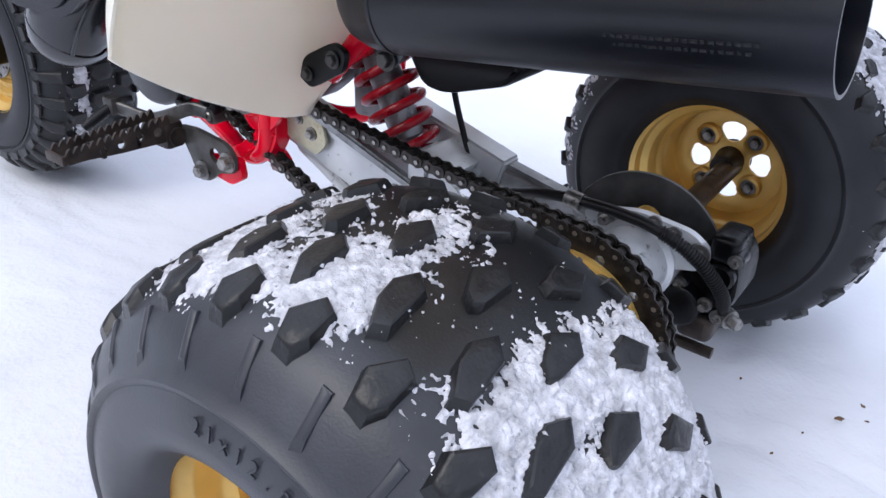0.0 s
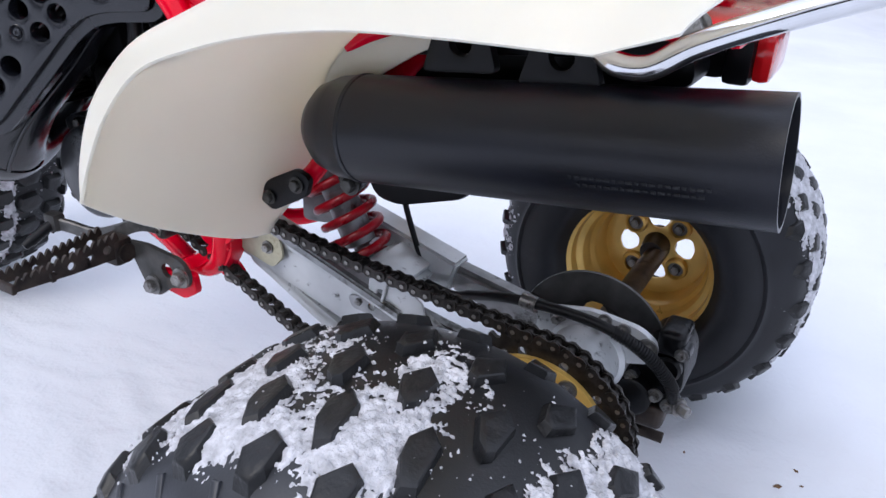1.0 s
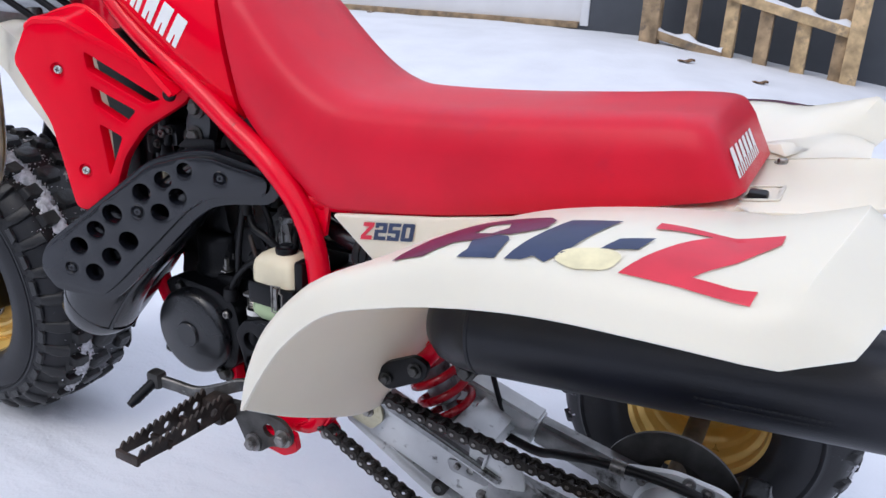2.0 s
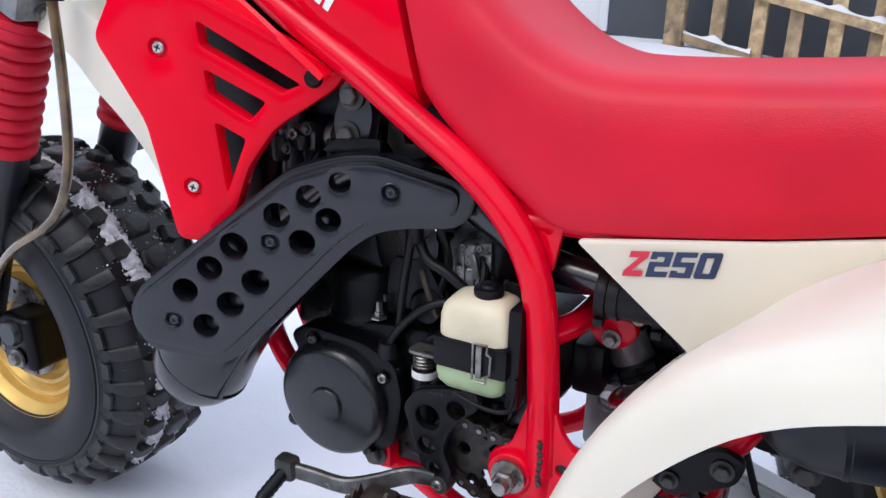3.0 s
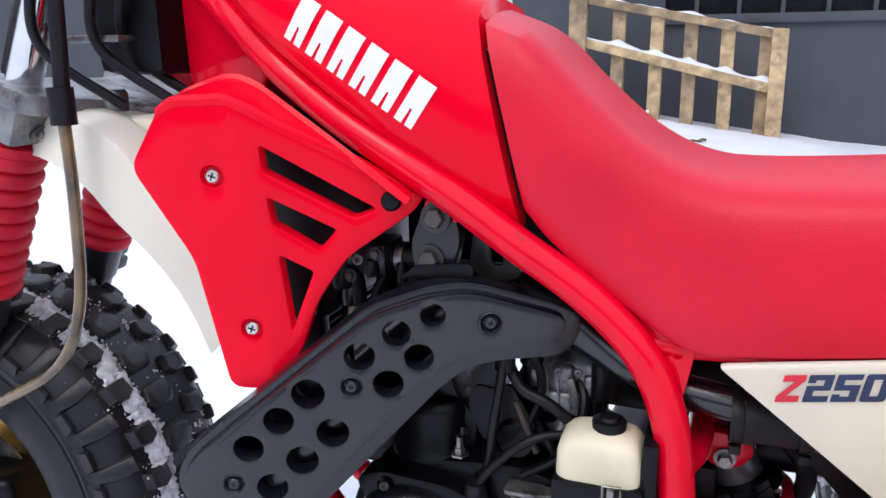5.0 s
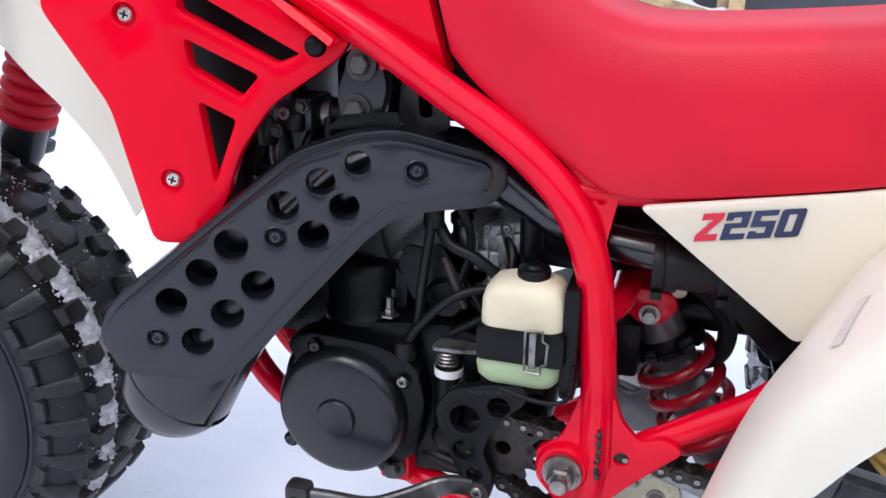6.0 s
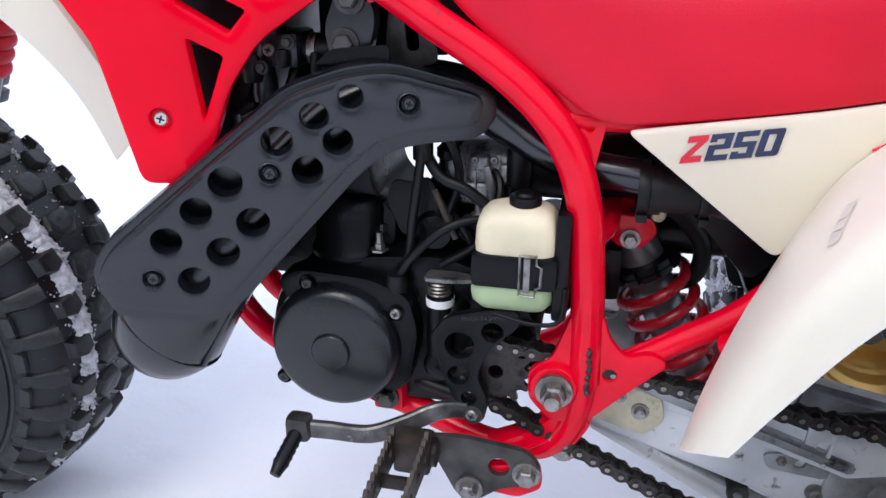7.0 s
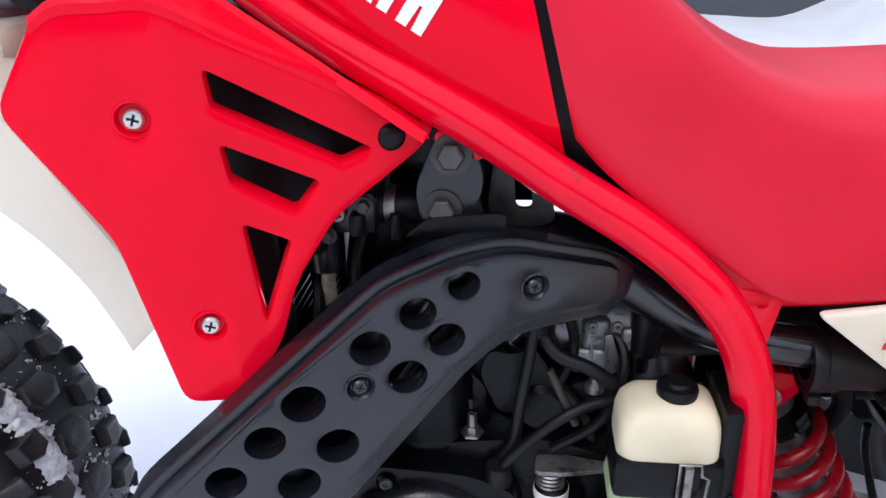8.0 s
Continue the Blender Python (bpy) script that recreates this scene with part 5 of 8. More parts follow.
def make_shock():
    a, b = Vector((-0.415, 0.010, 0.508)), Vector((-0.285, 0.012, 0.246))
    L = (b - a).length
    turn = (b - a).to_track_quat("Z", "Y").to_matrix().to_4x4()
    m = Matrix.Translation(a) @ turn
    bm = revolve(bmesh.new(), [(0, 0.012), (0.022, 0.012)] + [(0.0245 + 0.0004 * (k % 2), 0.006 + 0.0016 * k) for k in range(24)] + [(0.0235, 0.054), (0.0235, 0.11), (0.021, 0.12), (0, 0.12)], axis="z", seg=32)
    shock = part("shock_absorber", bm, DAMPER, ATV, "black shock absorber with a red coil spring")
    shock.matrix_basis = m
    bm = bmesh.new()
    teeth = []
    for k in range(12):
        for f, rr in ((0.0, 0.039), (0.25, 0.039), (0.3, 0.035), (0.45, 0.035), (0.5, 0.039)):
            an = 2 * math.pi * (k + f) / 12
            teeth.append((rr * math.cos(an), rr * math.sin(an)))
    for z in (0.036, 0.044):
        plate(bm, teeth, 0.0072, [ring2d(0, 0, 0.022, 24)], lambda x, y, z=z: Vector((x, y, z)), Vector((0, 0, 1)), bevel=0.001)
    part("adjuster_ring", bm, BLACK_PLASTIC, shock)
    turns, z0, z1 = 7.6, 0.058, L - 0.030
    pts = []
    for i in range(int(turns * 24) + 1):
        t = i / (turns * 24)
        pts.append(Vector((0.0385 * math.cos(2 * math.pi * turns * t), 0.0385 * math.sin(2 * math.pi * turns * t), z0 + (z1 - z0) * t)))
    part("spring", sweep(bmesh.new(), pts, 0.0064, 12), SPRING_RED, shock, "red coil spring")
    bm = revolve(bmesh.new(), [(0, 0.11), (0.0232, 0.11), (0.0232, L - 0.10), (0.012, L - 0.095), (0.010, L - 0.03), (0.03, L - 0.028), (0.034, L - 0.02), (0.02, L - 0.008), (0, L - 0.008)], axis="z", seg=28)
    part("damper_body", bm, ALU, shock, "grey damper body")
    bm = revolve(bmesh.new(), [(0, -0.02), (0.016, -0.02), (0.018, -0.015), (0.018, 0.015), (0, 0.02)], seg=24)
    e = part("upper_eye", bm, ALU, shock)
    bolt("shock_bolt", (-0.415, -0.034, 0.513), 0.0068, 0.010, ATV, BOLT)
    # red mount
    bm = plate(bmesh.new(), round_poly([(-0.446, 0.540), (-0.394, 0.535), (-0.388, 0.520), (-0.402, 0.502), (-0.424, 0.500), (-0.440, 0.516)], 0.010), 0.012, (), in_plane(-0.020), bevel=0.002)
    part("shock_mount", bm, RED_PAINT, ATV, "red painted shock mount")
    bm = plate(bmesh.new(), round_poly([(-0.446, 0.540), (-0.394, 0.535), (-0.388, 0.520), (-0.402, 0.502), (-0.424, 0.500), (-0.440, 0.516)], 0.010), 0.012, (), in_plane(0.034), bevel=0.002)
    part("shock_mount", bm, RED_PAINT, ATV)
    tube("cross_tube", [(-0.455, -0.125, 0.545), (-0.440, -0.06, 0.540), (-0.440, 0.06, 0.540), (-0.455, 0.125, 0.545)], 0.013, RED_PAINT, ATV)
    bm = bmesh.new()
    box(bm, (-0.455, -0.035, 0.440), (-0.420, 0.03, 0.500), 0.008)
    part("linkage_casting", bm, SHADED_OILY_CAST, ATV)
    bm = revolve(bmesh.new(), [(0, -0.05), (0.02, -0.05), (0.022, -0.045), (0.022, 0.06), (0, 0.065)], axis="x", center=(-0.335, 0.028, 0.50), seg=24)
    part("gas_reservoir", bm, BLACK_PLASTIC, ATV, "black gas reservoir")
    tube("reservoir_hose", [(-0.402, -0.022, 0.540), (-0.380, -0.020, 0.545), (-0.358, -0.012, 0.528), (-0.340, -0.004, 0.498), (-0.343, 0.006, 0.462), (-0.372, 0.016, 0.440)], 0.0095, CABLE, ATV, "black rubber hose bent round the shock", sides=16)
    bm = plate(bmesh.new(), round_poly([(-0.456, 0.475), (-0.428, 0.462), (-0.400, 0.415), (-0.385, 0.362), (-0.402, 0.336), (-0.456, 0.330)], 0.012), 0.010, [ring2d(-0.428, 0.395, 0.014, 20)], in_plane(0.050), bevel=0.002)
    part("linkage_arm", bm, DAMPER, ATV, "grey cast suspension linkage arm")
    bm = revolve(bmesh.new(), [(0.0, -0.012), (0.006, -0.012), (0.008, -0.008), (0.0085, 0.0), (0.006, 0.004), (0, 0.004)], center=(-0.390, -0.024, 0.540), seg=16)
    part("gas_valve", bm, BRASS, ATV, "tarnished brass gas valve")


make_shock()


# ---- lower frame, footpeg and shifter ----
def make_lower_frame():
    for s in (1, -1):
        lab = "glossy red painted frame tube" if s > 0 else ""
        tube("cradle_tube", [(-0.448, -0.130 * s, 0.41), (-0.452, -0.128 * s, 0.365), (-0.468, -0.122 * s, 0.325), (-0.50, -0.115 * s, 0.302), (-0.55, -0.10 * s, 0.293), (-0.62, -0.08 * s, 0.305), (-0.72, -0.062 * s, 0.328), (-0.83, -0.040 * s, 0.368), (-0.872, -0.035 * s, 0.45), (-0.868, -0.032 * s, 0.60), (-0.880, -0.03 * s, 0.75)], 0.0140, RED_PAINT, ATV, lab, sides=14)
        tube("subframe_tube", [(-0.408, -0.1195 * s, 0.4195), (-0.394, -0.118 * s, 0.428), (-0.365, -0.116 * s, 0.446), (-0.307, -0.112 * s, 0.485), (-0.24, -0.105 * s, 0.56), (-0.15, -0.10 * s, 0.66)], 0.0125, RED_PAINT, ATV, lab, sides=14)
        tube("seat_tube", [(-0.50, -0.112 * s, 0.650), (-0.36, -0.10 * s, 0.655), (-0.15, -0.095 * s, 0.685), (0.10, -0.09 * s, 0.715)], 0.011, RED_PAINT, ATV, lab)
    # pivot gusset
    bm = plate(bmesh.new(), round_poly([(-0.464, 0.475), (-0.436, 0.475), (-0.428, 0.450), (-0.412, 0.432), (-0.388, 0.440), (-0.372, 0.428), (-0.405, 0.396), (-0.440, 0.358), (-0.478, 0.350), (-0.502, 0.376), (-0.503, 0.406), (-0.480, 0.424)], 0.008), 0.008, [ring2d(-0.425, 0.411, 0.0068, 14)], in_plane(-0.128), bevel=0.002)
    g = part("pivot_gusset", bm, RED_PAINT, ATV, "red painted pivot gusset, rubbed at the weld")
    bm = revolve(bmesh.new(), [(0, -0.144), (0.022, -0.144), (0.0245, -0.141), (0.0245, -0.11), (0, -0.11)], center=(-0.477, 0, 0.394), seg=28)
    part("pivot_boss", bm, RED_PAINT, g)
    bolt("pivot_nut", (-0.476, -0.145, 0.394), 0.0125, 0.018, g, BOLT, washer=1.45)
    bm = revolve(bmesh.new(), [(0.0, -0.171), (0.0075, -0.171), (0.008, -0.168), (0.008, -0.150)], center=(-0.476, 0, 0.394), seg=20)
    part("pivot_stud", bm, BOLT, g)
    bead = [Vector((-0.4455 + 0.0012 * math.sin(i * 1.7), -0.1445, 0.392 + i * 0.0018)) for i in range(30)]
    bm = sweep(bmesh.new(), bead, lambda t: 0.0022 + 0.0010 * math.sin(t * 38), 8)
    part("weld_scar", bm, DARK_METAL, g, "rubbed dark weld")
    # welded foot where the frame tube meets the cradle
    bm = plate(bmesh.new(), round_poly([(-0.462, 0.410), (-0.436, 0.392), (-0.437, 0.345), (-0.452, 0.318), (-0.481, 0.296), (-0.525, 0.290), (-0.548, 0.304), (-0.512, 0.322), (-0.482, 0.345), (-0.470, 0.372)], 0.010), 0.026, (), in_plane(-0.104), bevel=0.007)
    part("frame_foot", bm, RED_PAINT, ATV, "red painted welded frame foot, rubbed and scuffed")
    bead = [Vector((-0.441 - 0.0042 * i, -0.1305 + 0.0006 * math.sin(i * 2.1), 0.352 - 0.0030 * i)) for i in range(16)]
    part("weld_bead", sweep(bmesh.new(), bead, lambda t: 0.0024 + 0.0008 * math.sin(t * 40), 8), RED_PAINT, ATV)
    # tab with a bolt below
    bm = plate(bmesh.new(), round_poly([(-0.500, 0.318), (-0.462, 0.318), (-0.446, 0.302), (-0.450, 0.283), (-0.470, 0.280), (-0.50, 0.296)], 0.008), 0.008, (), in_plane(-0.096), bevel=0.002)
    t = part("lower_tab", bm, RED_PAINT, ATV)
    bolt("tab_bolt", (-0.464, -0.105, 0.295), 0.0085, 0.011, t)
    bm = plate(bmesh.new(), round_poly([(-0.560, 0.300), (-0.485, 0.312), (-0.480, 0.284), (-0.505, 0.268), (-0.540, 0.272)], 0.008), 0.010, (), in_plane(-0.148), bevel=0.002)
    part("peg_tab", bm, RED_PAINT, ATV, "red peg mounting tab")
    # engine mount bracket at the cradle
    bm = bmesh.new()
    box(bm, (-0.672, -0.108, 0.318), (-0.638, -0.06, 0.352), 0.006)
    t = part("engine_mount_lower", bm, RED_PAINT, ATV)
    bolt("mount_bolt", (-0.655, -0.110, 0.337), 0.009, 0.012, t, DARK_METAL)


make_lower_frame()


def make_footpeg():
    bm = plate(bmesh.new(), round_poly([(-0.602, 0.336), (-0.560, 0.340), (-0.497, 0.333), (-0.482, 0.316), (-0.486, 0.293), (-0.520, 0.285), (-0.546, 0.264), (-0.566, 0.268), (-0.580, 0.295)], 0.010), 0.007, [ring2d(-0.524, 0.310, 0.0105, 18)], in_plane(-0.160), bevel=0.0015)
    br = part("peg_bracket", bm, DARK_METAL, ATV, "dark steel footpeg bracket")
    bolt("bracket_bolt", (-0.496, -0.167, 0.308), 0.0095, 0.013, br)
    bolt("bracket_bolt", (-0.553, -0.167, 0.281), 0.0095, 0.013, br, STEEL)
    peg = new("footpeg")
    peg.parent = ATV
    peg["label"] = "rusty serrated steel footpeg"

    def wall(x, name, tip_cut):
        teeth, n = [], 14
        for k in range(n):
            y = -0.185 - (0.150 - tip_cut) * k / n
            z = 0.354 - 0.008 * k / n
            teeth += [(y, z - 0.004), (y - 0.003, z + 0.004), (y - 0.006, z + 0.003)]
        outline = teeth + [(-0.335 + tip_cut, 0.342), (-0.335 + tip_cut, 0.333), (-0.26, 0.325), (-0.185, 0.320)]
        holes = [ring2d(-0.205 - 0.027 * k, 0.338 - 0.0008 * k, 0.0064 - 0.0004 * k, 12) for k in range(4)]
        bm = plate(bmesh.new(), outline, 0.004, holes, lambda y, z: Vector((x + 0.0 * y, y, z)), Vector((-1, 0, 0)))
        return part(name, bm, RUST, peg)

    wall(-0.590, "serrated_plate", 0.0)
    wall(-0.624, "serrated_plate", 0.0)
    bm = bmesh.new()
    box(bm, (-0.629, -0.341, 0.331), (-0.588, -0.335, 0.344), 0.002)
    part("peg_end", bm, RUST, peg)
    for y in (-0.235, -0.285):
        bm = bmesh.new()
        box(bm, (-0.625, y - 0.003, 0.325), (-0.590, y + 0.003, 0.338), 0.001)
        part("peg_rib", bm, RUST, peg)
    bm = revolve(bmesh.new(), [(0, -0.022), (0.013, -0.022), (0.013, 0.022), (0, 0.022)], axis="x", center=(-0.606, -0.178, 0.325), seg=20)
    part("peg_pivot", bm, RUST, peg)
    bm = bmesh.new()
    box(bm, (-0.626, -0.195, 0.308), (-0.588, -0.165, 0.346), 0.006)
    part("peg_clevis", bm, RUST, peg)


make_footpeg()


def make_shifter():
    pts = spline([(-0.555, -0.135, 0.352), (-0.585, -0.150, 0.358), (-0.62, -0.162, 0.344), (-0.655, -0.172, 0.333), (-0.695, -0.180, 0.337), (-0.722, -0.186, 0.340)], 8)
    bm = bmesh.new()
    rings = []
    for i, p in enumerate(pts):
        d = (pts[min(i + 1, len(pts) - 1)] - pts[max(i - 1, 0)]).normalized()
        side = Vector((0, -1, 0)) - d * -d.y
        side.normalize()
        up = d.cross(side)
        rings.append([bm.verts.new(p + side * a * 0.0045 + up * b * 0.0095) for a, b in ((-1, -0.8), (-0.6, -1), (0.6, -1), (1, -0.8), (1, 0.8), (0.6, 1), (-0.6, 1), (-1, 0.8))])
    for r0, r1 in zip(rings, rings[1:]):
        for k in range(8):
            bm.faces.new((r0[k], r0[(k + 1) % 8], r1[(k + 1) % 8], r1[k]))
    bm.faces.new(rings[0][::-1])
    bm.faces.new(rings[-1])
    lev = part("shift_lever", bm, RUBBED_STEEL, ATV, "worn flat steel gear shift lever", smooth=30)
    bm = revolve(bmesh.new(), [(0, 0.0)] + [(0.0075 + 0.001 * (k % 2), 0.004 + 0.0035 * k) for k in range(12)] + [(0.0070, 0.047), (0.0055, 0.056), (0, 0.057)], axis="z", seg=16)
    o = part("lever_rubber", bm, BLACK_PLASTIC, lev, "ribbed black rubber")
    o.matrix_basis = look((-0.724, -0.184, 0.342), (-0.715, -0.135, 0.368))
    bm = bmesh.new()
    box(bm, (-0.737, -0.196, 0.328), (-0.712, -0.176, 0.355), 0.006)
    part("lever_knuckle", bm, DARK_METAL, lev)
    bm = revolve(bmesh.new(), [(0, -0.145), (0.010, -0.145), (0.012, -0.140), (0.012, -0.08), (0, -0.08)], center=(-0.555, 0, 0.352), seg=20)
    part("lever_boss", bm, DARK_METAL, lev)


make_shifter()


# ---- engine ----
def make_engine():
    bm = plate(bmesh.new(), round_poly([(-0.800, 0.372), (-0.785, 0.440), (-0.745, 0.482), (-0.66, 0.495), (-0.60, 0.500), (-0.535, 0.480), (-0.495, 0.430), (-0.505, 0.365), (-0.56, 0.322), (-0.66, 0.322), (-0.76, 0.325)], 0.02), 0.19, (), in_plane(0.10), bevel=0.014)
    case = part("crankcase", bm, SHADED_OILY_CAST, ATV, "black crankcase with webs and bosses", smooth=35)
    bm = plate(bmesh.new(), round_poly([(-0.772, 0.468), (-0.745, 0.482), (-0.668, 0.478), (-0.628, 0.462), (-0.618, 0.420), (-0.628, 0.360), (-0.655, 0.338), (-0.70, 0.330)], 0.012), 0.03, (), in_plane(-0.085), bevel=0.006)
    part("case_rim", bm, SHADED_OILY_CAST, case)
    for x, z in ((-0.735, 0.468), (-0.641, 0.444), (-0.662, 0.342), (-0.769, 0.352)):
        bm = revolve(bmesh.new(), [(0.0085, -0.118), (0.0095, -0.09), (0, -0.09), (0, -0.118)], center=(x, 0, z), seg=16)
        part("screw_boss", bm, SHADED_OILY_CAST, case)
        cross_screw("cover_screw", (x, -0.118, z), 0.0058, case, BOLT if z > 0.44 and x > -0.7 else DARK_METAL)
    # cylinder and head
    bm = plate(bmesh.new(), round_poly([(-0.740, 0.48), (-0.655, 0.49), (-0.652, 0.530), (-0.676, 0.552), (-0.688, 0.615), (-0.770, 0.610), (-0.768, 0.54)], 0.012), 0.13, (), in_plane(0.065), bevel=0.010)
    cyl = part("cylinder", bm, SHADED_OILY_CAST, ATV, "black water-cooled cylinder")
    bm = plate(bmesh.new(), round_poly([(-0.775, 0.615), (-0.660, 0.622), (-0.655, 0.665), (-0.69, 0.690), (-0.765, 0.680)], 0.012), 0.12, (), in_plane(0.06), bevel=0.008)
    part("cylinder_head", bm, SHADED_OILY_CAST, cyl)
    for x, z in ((-0.671, 0.511), (-0.735, 0.505)):
        bm = bmesh.new()
        revolve(bm, [(0, 0.022), (0.005, 0.022), (0.005, 0), (0, 0)], axis="z", center=(x, -0.062, z), seg=12)
        revolve(bm, [(0, 0.0), (0.009, 0.0), (0.009, 0.009), (0, 0.009)], axis="z", center=(x, -0.062, z), seg=6)
        part("cylinder_nut", bm, DARK_METAL, cyl, smooth=30)
    bm = plate(bmesh.new(), round_poly([(-0.835, 0.430), (-0.820, 0.505), (-0.775, 0.562), (-0.720, 0.570), (-0.715, 0.430)], 0.014), 0.095, (), in_plane(0.070), bevel=0.010)
    part("exhaust_port", bm, SHADED_OILY_CAST, cyl, "oily black exhaust port casting, darkened for bay shade")
    # round water jacket with a seam and the studs at its foot
    bm = revolve(bmesh.new(), [(0, 0.478), (0.046, 0.478), (0.048, 0.484), (0.046, 0.490), (0.043, 0.494), (0.043, 0.535), (0.040, 0.545), (0.034, 0.550), (0, 0.550)], axis="z", center=(-0.705, -0.045, 0), seg=40)
    part("water_jacket", bm, SHADED_OILY_CAST, cyl, "oily black water jacket, darkened for bay shade", smooth=50)
    bm = revolve(bmesh.new(), [(0, 0.0), (0.010, 0.0), (0.010, 0.002), (0.0055, 0.002), (0.0055, 0.008), (0.004, 0.008), (0.0036, 0.020), (0, 0.020)], axis="z", center=(-0.666, -0.085, 0.498), seg=6)
    part("stud_nut", bm, BOLT, cyl, "bright stud and nut", smooth=20)
    # clutch lever with its spring
    bm = revolve(bmesh.new(), [(0, 0.395), (0.0143, 0.395), (0.0143, 0.459), (0.011, 0.4615), (0, 0.4615)], axis="z", center=(-0.599, -0.098, 0), seg=20)
    part("clutch_shaft", bm, SHADED_OILY_CAST, case)
    bm = revolve(bmesh.new(), [(0.0145, 0.4505), (0.0148, 0.4505), (0.0148, 0.4590), (0.0145, 0.4590)], axis="z", center=(-0.599, -0.098, 0), seg=20)
    part("white_tag", bm, WHITE_DECAL, case, "small white paper tag")
    bm = bmesh.new()
    for k in range(4):
        ring = [Vector((-0.600 + 0.011 * math.cos(a), -0.098 + 0.011 * math.sin(a), 0.463 + 0.004 * k)) for a in np.arange(0, 6.28, math.pi / 8)]
        sweep(bm, ring, 0.0016, 6, closed=True)
    part("return_spring", bm, BOLT, case)
    bm = plate(bmesh.new(), round_poly([(-0.614, -0.112), (-0.590, -0.112), (-0.555, -0.104), (-0.553, -0.096), (-0.590, -0.088), (-0.612, -0.088)], 0.006), 0.004, (), lambda x, y: Vector((x, y, 0.480)), Vector((0, 0, 1)), bevel=0.001)
    part("clutch_arm", bm, STEEL, case, "worn steel clutch arm")
    bm = revolve(bmesh.new(), [(0, -0.115), (0.0085, -0.115), (0.009, -0.11), (0.009, -0.085)], center=(-0.578, 0, 0.445), seg=16)
    b = part("case_boss", bm, SHADED_OILY_CAST, case)
    cross_screw("case_screw", (-0.578, -0.116, 0.445), 0.0065, case)
    # drive sprocket guard
    bm = plate(bmesh.new(), round_poly([(-0.600, 0.425), (-0.585, 0.448), (-0.548, 0.460), (-0.514, 0.464), (-0.513, 0.444), (-0.530, 0.430), (-0.545, 0.410), (-0.552, 0.385), (-0.540, 0.360), (-0.546, 0.340), (-0.565, 0.335), (-0.582, 0.372)], 0.008),
               0.010, [ring2d(-0.570, 0.419, 0.0145, 20), ring2d(-0.538, 0.437, 0.0105, 18), ring2d(-0.571, 0.385, 0.0105, 18), ring2d(-0.560, 0.360, 0.0075, 14)], lambda x, z: Vector((x, -0.134, z + 0.011)), bevel=0.002)
    gd = part("sprocket_guard", bm, BLACK_PLASTIC, ATV, "black plastic sprocket guard with round holes")
    cross_screw("guard_screw", (-0.556, -0.145, 0.353), 0.0062, gd)
    words = text_mesh("MADE IN JAPAN", 0.0062, 0.0004)
    words.materials.append(BLACK_SATIN)
    o = new("casting_text", words)
    o.parent = gd
    o.matrix_basis = pose(-0.546, -0.1445, 0.4635, 90, -8, 0)
    # black plate added to fill the bright gap behind the reservoir
    bm = plate(bmesh.new(), round_poly([(-0.535, 0.405), (-0.535, 0.500), (-0.500, 0.515), (-0.462, 0.500), (-0.455, 0.440), (-0.475, 0.405)], 0.012), 0.09, (), in_plane(0.075), bevel=0.008)
    part("gearbox_end", bm, SHADED_OILY_CAST, case, "black plate added to darken the gap behind the reservoir")
    # gearbox clutter behind the guard
    for x, z, r, y in ((-0.545, 0.405, 0.020, -0.100), (-0.512, 0.425, 0.012, -0.098), (-0.52, 0.452, 0.007, -0.1), (-0.60, 0.375, 0.018, -0.10), (-0.50, 0.395, 0.010, -0.1)):
        bm = revolve(bmesh.new(), [(0, y), (r * 0.7, y), (r, y + 0.004), (r, -0.07)], center=(x, 0, z), seg=20)
        part("case_boss", bm, SHADED_OILY_CAST, case)
    tube("drain_pipe", [(-0.66, -0.07, 0.352), (-0.62, -0.085, 0.345), (-0.58, -0.09, 0.338)], 0.008, CABLE, ATV)
    # carburettor
    bm = bmesh.new()
    revolve(bm, [(0, -0.035), (0.024, -0.035), (0.027, -0.03), (0.027, 0.03), (0, 0.035)], axis="x", center=(-0.565, -0.035, 0.585), seg=28)
    carb = part("carburettor", bm, CARB, ATV, "grimy cast carburettor")
    for lo, hi, r in (((-0.588, -0.066, 0.548), (-0.548, -0.01, 0.572), 0.006), ((-0.579, -0.068, 0.572), (-0.556, -0.015, 0.600), 0.007), ((-0.548, -0.066, 0.560), (-0.524, -0.04, 0.592), 0.005)):
        bm = bmesh.new()
        box(bm, lo, hi, r, 3)
        part("carburettor_bowl", bm, CARB, carb)
    for k in range(4):
        bm = bmesh.new()
        box(bm, (-0.5835 + 0.0115 * k, -0.0695, 0.553), (-0.5810 + 0.0115 * k, -0.060, 0.590 - 0.004 * k), 0.0008)
        part("casting_rib", bm, CARB, carb)
    for x, z, r in ((-0.571, 0.596, 0.0036), (-0.552, 0.597, 0.0040), (-0.556, 0.566, 0.0042), (-0.582, 0.560, 0.0034)):
        cross_screw("carburettor_screw", (x, -0.069, z), r, carb, STEEL)
    bm = revolve(bmesh.new(), [(0, 0.570), (0.013, 0.570), (0.014, 0.574), (0.014, 0.590), (0.0165, 0.592), (0.0165, 0.600), (0.012, 0.604), (0.012, 0.622), (0, 0.625)], axis="z", center=(-0.598, -0.045, 0), seg=24)
    part("slide_cap", bm, SHADED_OILY_CAST, carb, "black carburettor slide cap")
    bm = revolve(bmesh.new(), [(0, 0.535), (0.008, 0.535), (0.0085, 0.540), (0.005, 0.544), (0.005, 0.552), (0, 0.552)], axis="z", center=(-0.566, -0.068, 0), seg=18)
